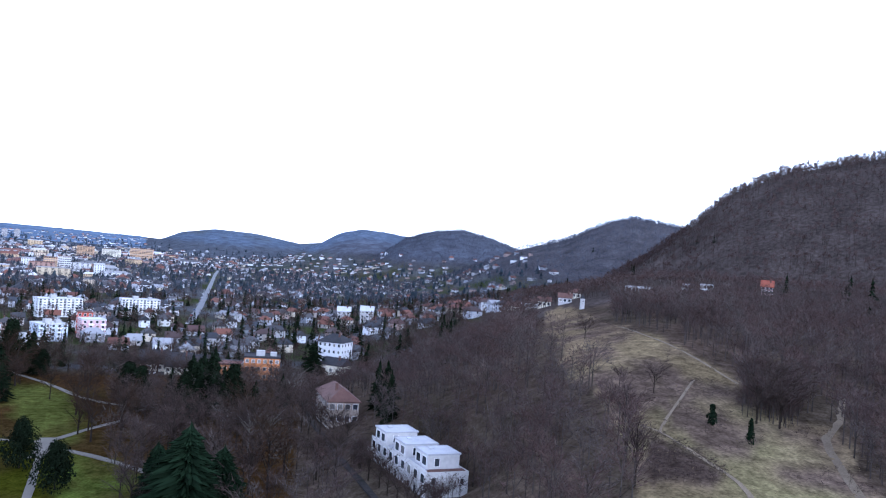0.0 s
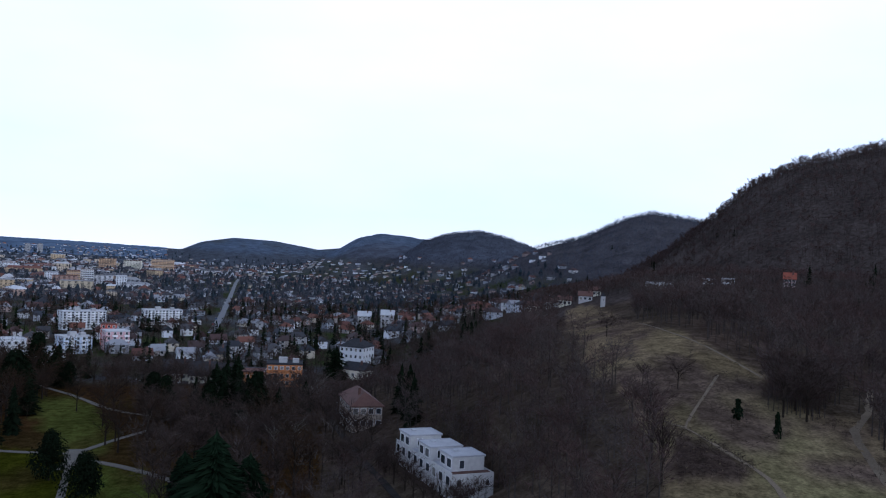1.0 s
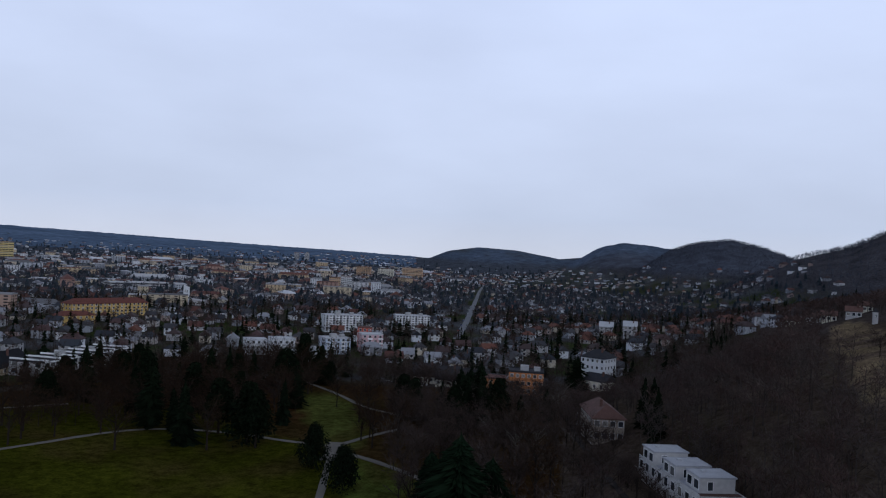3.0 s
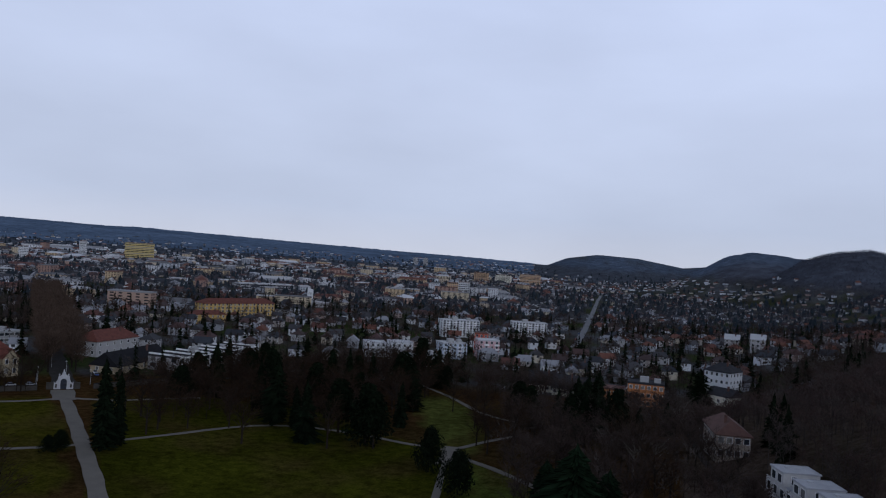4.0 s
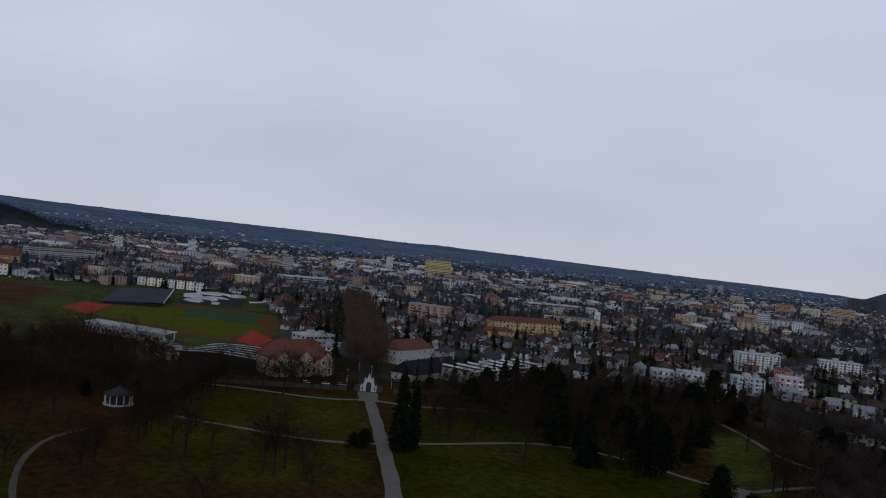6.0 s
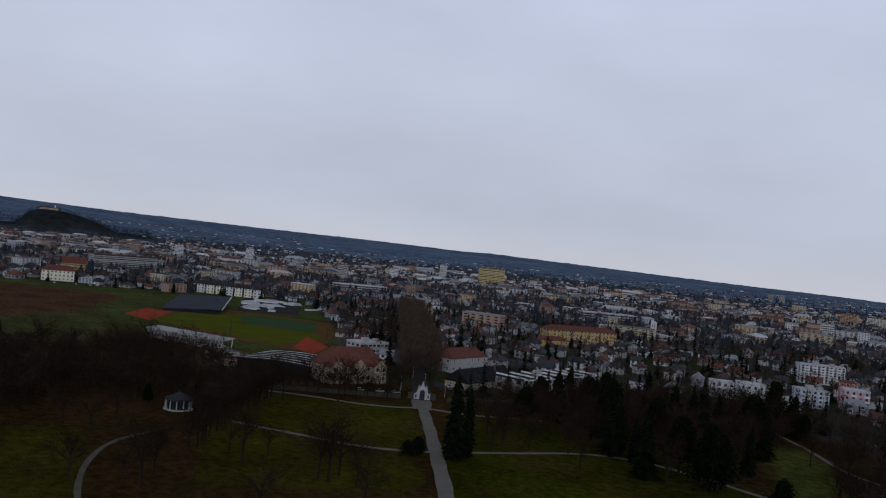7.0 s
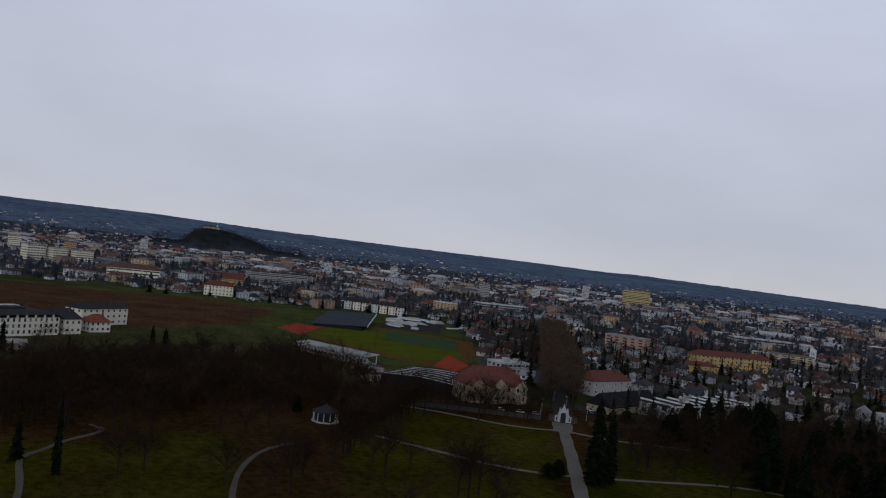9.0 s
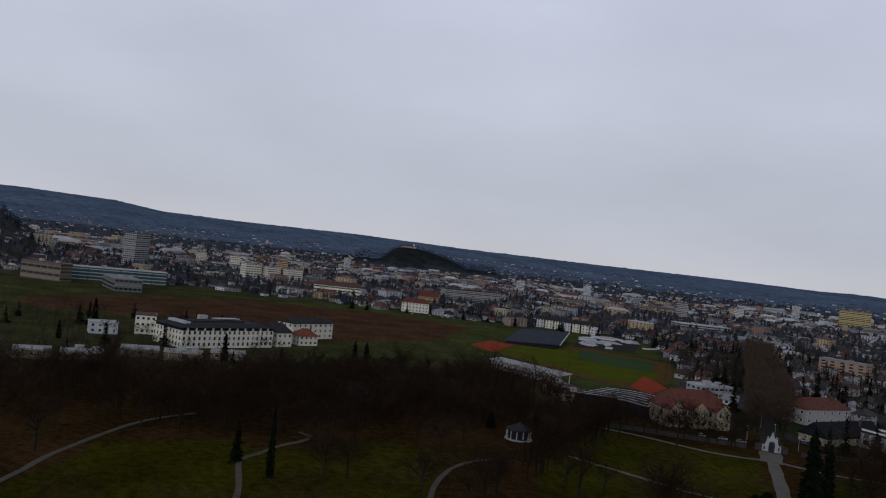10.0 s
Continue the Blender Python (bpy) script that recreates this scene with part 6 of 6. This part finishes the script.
# ---- the town ----
def house_shape(w, d, h, rh, hip=0.0, over=0.06):
    """A plain house one unit of its size: walls with gables, roof with eaves. Materials: wall, roof."""
    x, y = w / 2, d / 2
    v = [(-x, -y, -0.3), (x, -y, -0.3), (x, y, -0.3), (-x, y, -0.3), (-x, -y, h), (x, -y, h), (x, y, h), (-x, y, h)]
    t = [(0, 1, 5), (0, 5, 4), (1, 2, 6), (1, 6, 5), (2, 3, 7), (2, 7, 6), (3, 0, 4), (3, 4, 7)]
    k = [0] * 8
    if rh and not hip:
        v += [(-x, 0, h + rh), (x, 0, h + rh)]
        t += [(4, 8, 7), (5, 6, 9)]
        k += [0, 0]
    b = len(v)
    x, y, e = x + over * w, y + over * w, 0.02
    if rh:
        v += [(-x, -y, h - e), (x, -y, h - e), (x, y, h - e), (-x, y, h - e), (-x + hip, 0, h + rh + e), (x - hip, 0, h + rh + e)]
        t += [(b, b + 1, b + 5), (b, b + 5, b + 4), (b + 2, b + 3, b + 4), (b + 2, b + 4, b + 5), (b + 1, b + 2, b + 5), (b + 3, b, b + 4)]
        if not hip:
            t, k = t[:-2], k
            k += [1] * 4
        else:
            k += [1] * 6
    else:
        v += [(-x, -y, h), (x, -y, h), (x, y, h), (-x, y, h), (-x, -y, h + 0.03), (x, -y, h + 0.03), (x, y, h + 0.03), (-x, y, h + 0.03)]
        t += [(b + 4, b + 5, b + 6), (b + 4, b + 6, b + 7), (b, b + 1, b + 5), (b, b + 5, b + 4), (b + 1, b + 2, b + 6), (b + 1, b + 6, b + 5), (b + 2, b + 3, b + 7), (b + 2, b + 7, b + 6), (b + 3, b, b + 4), (b + 3, b + 4, b + 7)]
        k += [1] * 10
    return np.array(v, float), np.array(t), np.array(k)


def with_windows(shape, w, d, h, storeys, bays):
    v, t, k = shape
    v, t, k = v.tolist(), t.tolist(), k.tolist()
    for s in range(storeys):
        for side in range(4):
            n = bays if side % 2 == 0 else max(1, bays - 1)
            length, off = (w, d / 2) if side % 2 == 0 else (d, w / 2)
            for j in range(n):
                c = -length / 2 + length * (j + 0.5) / n
                ww, z0 = length / n * 0.22, h * (s + 0.3) / storeys
                z1 = z0 + h / storeys * 0.45
                a = math.pi / 2 * side
                b = len(v)
                for px, pz in ((c - ww, z0), (c + ww, z0), (c + ww, z1), (c - ww, z1)):
                    py = -off - 0.006
                    v.append((px * math.cos(a) - py * math.sin(a), px * math.sin(a) + py * math.cos(a), pz))
                t += [(b, b + 1, b + 2), (b, b + 2, b + 3)]
                k += [2, 2]
    return np.array(v), np.array(t), np.array(k)


SMALL = [with_windows(house_shape(1, d, h, rh, hip), 1, d, h, st, 3) for d, h, rh, hip, st in ((0.8, 0.36, 0.36, 0, 2), (0.9, 0.40, 0.34, 0.35, 2), (0.75, 0.28, 0.40, 0.22, 1), (0.7, 0.45, 0.3, 0.25, 2), (0.85, 0.4, 0, 0, 2), (1.5, 0.36, 0.45, 0.4, 1))]
PLAIN = [house_shape(1, d, h, rh, hip) for d, h, rh, hip in ((0.8, 0.34, 0.34, 0), (0.9, 0.36, 0.32, 0.35), (1.6, 0.30, 0.40, 0.3), (0.7, 0.40, 0.28, 0.25), (1.4, 0.4, 0, 0))]
BLOCKS = [with_windows(house_shape(1, d, h, rh, hip, 0.01), 1, d, h, st, 5) for d, h, rh, hip, st in ((0.35, 0.36, 0, 0, 5), (0.5, 0.30, 0.10, 0.2, 4), (0.3, 0.22, 0.12, 0.12, 3), (0.6, 0.18, 0, 0, 2), (0.4, 0.55, 0, 0, 7))]
FOOT = ([-9, -4, 2, 6, 12, 18, 22, 30, 38, 45, 52, 57, 60, 66, 70, 76, 82, 92, 103], [660, 560, 560, 440, 450, 450, 480, 480, 470, 440, 430, 520, 640, 860, 880, 900, 900, 960, 980])


def lots(r0, r1, pitch, seed, keep, a0=-9, a1=104):
    """Building plots on a jittered grid, aligned to the streets of each quarter."""
    q = np.random.RandomState(seed)
    g = np.arange(-r1, r1, pitch)
    X, Y = [c.ravel() for c in np.meshgrid(g, g)]
    quarter = np.floor(X / 260) * 7 + np.floor(Y / 320) * 13
    turn = np.radians(35 + (quarter * 29 % 40) - 20)
    X, Y = X + q.uniform(-0.28, 0.28, X.size) * pitch, Y + q.uniform(-0.28, 0.28, X.size) * pitch
    az, r = polar(X, Y)
    Z = ground_z(X, Y)
    m = (r > r0) & (r < r1) & (az > a0) & (az < a1) & (r > np.interp(az, *FOOT)) & (Z < np.where(r > 2700, np.where(az > 60, 66, np.where(az > 20, 42, 20)), np.where((az < 10) & (r > 900), 42, 34))) & ~((az > 70.5) & (az < 79) & (r > 2980) & (r < 3560)) & (q.rand(X.size) < keep * np.where(r > 800, np.clip((patches(X, Y, 75, 40) - 0.30) * 5.0, 0.12, 1.3), 1.0))
    # leave the streets free
    for (x0, y0), (x1, y1), wd in (((-186, 612), (-470, 1720), 15), ((-291, 238), (-700, 540), 17)):
        d = np.hypot(x1 - x0, y1 - y0)
        u, s = ((X - x0) * (x1 - x0) + (Y - y0) * (y1 - y0)) / d, np.abs((X - x0) * (y1 - y0) - (Y - y0) * (x1 - x0)) / d
        m &= ~((u > -10) & (u < d) & (s < wd))
    for poly in (SPORTS, BROWN_FIELD, GREEN_STRIP, NORTH_MEADOW):
        m &= ~inside(X, Y, poly)
    for a, b, c in KEEP:
        m &= (X - a) ** 2 + (Y - b) ** 2 > c ** 2
    return X[m], Y[m], Z[m], turn[m] + q.randint(0, 2, m.sum()) * math.pi / 2 + q.normal(0, 0.06, m.sum()), q


def off_street(x, y):
    """Long blocks keep well clear of the straight street and of the white slabs."""
    d = np.hypot(284, 1108)
    s = np.abs((x + 186) * 1108 + (y - 612) * 284) / d
    return (s > 45) & ~((np.hypot(x + 300, y - 700) < 160))


# the nearest 220 houses are things of their own
def model_house(w, d, h, rh, hip, storeys, bays):
    o = thing("house", "detached town house with a pitched roof among gardens", "house", 0, 0, -500, 0, "town houses")
    g = Geo().box(-w / 2, w / 2, -d / 2, d / 2, -2, h)
    if not hip:
        for x in (-w / 2, w / 2):
            g.face([(x, -d / 2, h), (x, d / 2, h), (x, 0, h + rh * 0.95)])
    part("wall", g, m_house_wall, o)
    top = part("roof", Geo().gable(-w / 2, w / 2, -d / 2, d / 2, h, rh, 0.6, 0.22, hip), m_house_roof, o)
    part("chimney", Geo().box(w * 0.2, w * 0.2 + 0.7, 0.6, 1.3, h + rh * 0.3, h + rh + 0.9), m_brown_tile, top)
    for s in range(4):
        n = bays if s % 2 == 0 else bays - 1
        length, off = (w, d / 2) if s % 2 == 0 else (d, w / 2)
        if s in (0, 2):
            put_windows(o, -length / 2, length / 2, -off, 0.2, h, storeys, 2, 90 * s, 1.8, 1.5)
        else:
            put_windows(o, -length / 2, length / 2, -off, h - 2.6, 2.6, 1, 1, 90 * s, 1.5, 1.5)
    return o


MODELS = [model_house(*p) for p in ((9.5, 7.5, 4.8, 3.2, 0, 2, 3), (8.5, 8, 4.6, 2.8, 3.6, 2, 3), (10, 7.5, 3.0, 3.6, 0, 1, 4), (7.5, 7, 5.0, 3.0, 0, 2, 2), (12, 8.5, 5.2, 3.0, 3.8, 2, 4))]
X, Y, Z, T, q = lots(380, 1500, 22, 21, 0.62)
order = np.argsort(np.hypot(X, Y))
for i in order[:220]:
    copy_thing(MODELS[q.randint(0, 5)], pose(X[i], Y[i], Z[i], 0, 0, math.degrees(T[i])))
for o in MODELS:
    for c in list(o.children_recursive) + [o]:
        bpy.data.objects.remove(c)
rest = order[220:]
az_rest, r_rest = polar(X[rest], Y[rest])
S = q.uniform(7, 11.5, len(rest)) * np.where((az_rest < 14) & (r_rest > 800), 0.78, 1.0)
TOWN_MATS = [m_far_wall, m_far_roof, m_glass]
scatter("town_houses", SMALL, np.stack([q.randint(0, 6, len(rest)), X[rest], Y[rest], Z[rest], T[rest], S * q.uniform(0.9, 1.3, len(rest)), S, S * q.uniform(0.85, 1.1, len(rest))], 1), TOWN_MATS, "crowded pale town houses with red and grey roofs", "houses")
X2, Y2, Z2, T2, q = lots(1500, 2700, 26, 22, 0.62)
S = q.uniform(8, 12.5, len(X2)) * np.where(polar(X2, Y2)[0] < 14, 0.8, 1.0)
scatter("outer_houses", PLAIN, np.stack([q.randint(0, 5, len(X2)), X2, Y2, Z2, T2, S, S, S * q.uniform(0.8, 1.1, len(X2))], 1), TOWN_MATS, "distant town houses with pale walls and red roofs", "houses")
X3, Y3, Z3, T3, q = lots(2700, 4500, 42, 23, 0.6)
S = q.uniform(6, 12, len(X3))
scatter("horizon_houses", PLAIN, np.stack([q.randint(0, 5, len(X3)), X3, Y3, Z3, T3, S, S, S * 0.9], 1), TOWN_MATS, "far specks of the town reaching the horizon", "houses")
X4, Y4, Z4, T4, q = lots(760, 2900, 60, 24, 0.46, 20, 104)
clear = off_street(X4, Y4)
X4, Y4, Z4, T4 = X4[clear], Y4[clear], Z4[clear], T4[clear]
S = q.uniform(18, 40, len(X4))
scatter("town_blocks", BLOCKS, np.stack([q.randint(0, 5, len(X4)), X4, Y4, Z4, T4, S, S, S * q.uniform(0.55, 0.95, len(X4))], 1), [m_block_wall, m_flat_roof, m_glass], "pale apartment and office blocks among the town houses", "buildings")

X5, Y5, Z5, T5, q = lots(1150, 3000, 88, 25, 0.36, 14, 104)
clear = off_street(X5, Y5)
X5, Y5, Z5, T5 = X5[clear], Y5[clear], Z5[clear], T5[clear]
S = q.uniform(26, 70, len(X5))
LOW = [house_shape(1, dd, hh, rh, hip, 0.01) for dd, hh, rh, hip in ((0.35, 0.14, 0, 0), (0.5, 0.11, 0.04, 0.1), (0.25, 0.16, 0.06, 0.1))]
scatter("low_halls", LOW, np.stack([q.randint(0, 3, len(X5)), X5, Y5, Z5, T5, S, S, S * 0.9], 1), [m_block_wall, m_flat_roof], "long low flat-roofed halls and works in the outer town", "buildings")

# scattered houses on the lower slopes of the far hills
qh = np.random.RandomState(77)
az6, r6 = qh.uniform(-8, 9, 260), qh.uniform(950, 2250, 260)
X6, Y6 = -r6 * np.sin(np.radians(az6)), r6 * np.cos(np.radians(az6))
Z6 = ground_z(X6, Y6)
up = (Z6 > 24) & (Z6 < 82)
S = qh.uniform(7, 10, 260)
scatter("hillside_town", PLAIN, np.stack([qh.randint(0, 4, 260), X6, Y6, Z6, qh.uniform(0, 6, 260), S, S, S], 1)[up], TOWN_MATS, "pale houses scattered up the far wooded slopes", "houses")

# trees of the gardens
def garden(x, y, az, r, z):
    m = (r > np.interp(az, *FOOT)) & (z < 60)
    for poly in (SPORTS, BROWN_FIELD, GREEN_STRIP):
        m &= ~inside(x, y, poly)
    for (x0, y0), (x1, y1), wd in (((-186, 612), (-470, 1720), 6), ((-291, 238), (-700, 540), 14)):
        d = np.hypot(x1 - x0, y1 - y0)
        u, s = ((x - x0) * (x1 - x0) + (y - y0) * (y1 - y0)) / d, np.abs((x - x0) * (y1 - y0) - (y - y0) * (x1 - x0)) / d
        m &= ~((u > -10) & (u < d) & (s < wd))
    return m


# needle colour made paler and bluer: haze painted onto the far firs
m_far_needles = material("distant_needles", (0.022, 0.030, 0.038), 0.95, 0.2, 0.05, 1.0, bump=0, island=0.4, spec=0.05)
TWIGS = [m_bark, m_twig, m_twig_red, m_twig_pale]
scatter("garden_trees", MID_WOOD, stand(6600, -9, 104, 400, 950, 5, 7, 15, garden, 31), TWIGS, "bare garden trees between the houses", "trees")
scatter("garden_firs", FIR, stand(1150, -9, 104, 400, 900, 3, 6, 16, garden, 32), [m_bark, m_needles], "dark garden firs between the houses", "trees")
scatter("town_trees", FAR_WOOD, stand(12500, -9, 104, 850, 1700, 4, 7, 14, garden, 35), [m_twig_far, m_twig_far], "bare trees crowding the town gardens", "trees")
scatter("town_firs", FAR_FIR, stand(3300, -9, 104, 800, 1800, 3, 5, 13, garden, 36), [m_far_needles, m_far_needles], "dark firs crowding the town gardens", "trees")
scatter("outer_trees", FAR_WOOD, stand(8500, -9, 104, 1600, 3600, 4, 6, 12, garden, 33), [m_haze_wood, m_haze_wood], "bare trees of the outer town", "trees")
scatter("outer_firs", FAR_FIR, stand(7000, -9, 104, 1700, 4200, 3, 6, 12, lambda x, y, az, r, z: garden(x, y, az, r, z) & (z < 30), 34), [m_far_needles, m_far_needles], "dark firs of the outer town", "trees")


# ---- small things ----
def hill_fort():
    x, y = bear(76.2, 3250)
    o = thing("hill_fort", "pale fortress buildings and clock tower on the wooded castle hill", "fortress", x, y, gz(x, y), 76)
    part("wall", Geo().box(-34, 26, -4, 4, -10, 6), m_sand_wall, o)
    roof = part("roof", Geo().gable(-34, 26, -4, 4, 6, 3, 0.5), m_brown_tile, o)
    part("tower", Geo().box(14, 19, -2, 3, -10, 15), m_cream, o)
    part("tower_cap", Geo().hull([(13, -3, 15), (20, -3, 15), (20, 4, 15), (13, 4, 15), (16.5, 0.5, 20)], [(0, 3, 2, 1), (0, 1, 4), (1, 2, 4), (2, 3, 4), (3, 0, 4)]), m_brown_tile, o)


hill_fort()


def car_model():
    o = thing("car", "parked car beside the street", "car", 0, 0, -500, 0, "parked cars")
    body = Geo().hull([(-2.1, -0.85, 0.3), (2.1, -0.85, 0.3), (2.1, 0.85, 0.3), (-2.1, 0.85, 0.3), (-2.1, -0.85, 0.85), (2.1, -0.8, 0.75), (2.1, 0.8, 0.75), (-2.1, 0.85, 0.85)], [(0, 3, 2, 1), (4, 5, 6, 7), (0, 1, 5, 4), (1, 2, 6, 5), (2, 3, 7, 6), (3, 0, 4, 7)])
    part("body", body, m_car, o)
    cab = part("cabin", Geo().hull([(-1.8, -0.78, 0.85), (1.0, -0.78, 0.8), (1.0, 0.78, 0.8), (-1.8, 0.78, 0.85), (-1.3, -0.62, 1.42), (0.3, -0.62, 1.42), (0.3, 0.62, 1.42), (-1.3, 0.62, 1.42)], [(4, 5, 6, 7), (0, 1, 5, 4), (1, 2, 6, 5), (2, 3, 7, 6), (3, 0, 4, 7)]), m_glass, o)
    part("roof", Geo().box(-1.32, 0.32, -0.64, 0.64, 1.42, 1.46), m_car, cab)
    for x in (-1.3, 1.3):
        for s in (-1, 1):
            part("wheel", Geo().rod((x, s * 0.65, 0.32), (x, s * 0.87, 0.32), 0.32, 0.32, 12), m_rubber, o)
    return o


CAR = car_model()
spots = [(-300 - i * 5.4, 262 + i * 3.8, 143) for i in range(5)] + [(-296, 226, 55), (-300, 220, 55), (-304, 212, 55)] + [(*bear(75.5 - 0.42 * i, 872), 160 + 7 * (i % 3)) for i in range(9)] + [(*bear(8.1, 275 + 9 * i), 95) for i in range(5)] + [(*bear(21.5 - 0.5 * i, 405 - i), 70) for i in range(6)]
spots += [(-205 - 14 * i, 680 + 54 * i, 105) for i in range(7)]
for x, y, a in spots:
    copy_thing(CAR, pose(x, y, gz(x, y) + 0.22, 0, 0, a))
for x in list(CAR.children_recursive) + [CAR]:
    bpy.data.objects.remove(x)


def mast(x, y, h):
    o = thing("floodlight_mast", "tall thin grey floodlight mast by the sports fields", "mast", x, y, 0, 0, "floodlight masts")
    part("pole", Geo().rod((0, 0, -0.5), (0, 0, h), 0.20, 0.10, 8), m_slate, o)
    head = part("lamp_bar", Geo().box(-1.2, 1.2, -0.08, 0.08, h - 0.3, h - 0.1), m_slate, o)
    for i in (-0.9, 0, 0.9):
        part("lamp", Geo().box(i - 0.25, i + 0.25, -0.35, -0.08, h - 0.45, h), m_slate, head)


for x, y in ((-470, 226), (-520, 196), (-600, 214), (-655, 300), (-575, 356), (-470, 296), (-690, 250), (-620, 190), (-560, 130), (-590, 165)):
    mast(x, y, 16)


def street_lamp(x, y):
    o = thing("street_lamp", "slim street lamp on the gate square", "street lamp", x, y, 0, 0, "street lamps")
    part("pole", Geo().rod((0, 0, -0.3), (0, 0, 6), 0.09, 0.06, 8), m_concrete, o)
    part("lamp_head", Geo().box(-0.7, 0.15, -0.15, 0.15, 6.0, 6.15), m_frame, o)


for x, y in ((-293, 226), (-285, 246), (-304, 235), (-310, 254), (-330, 262)):
    street_lamp(x, y)
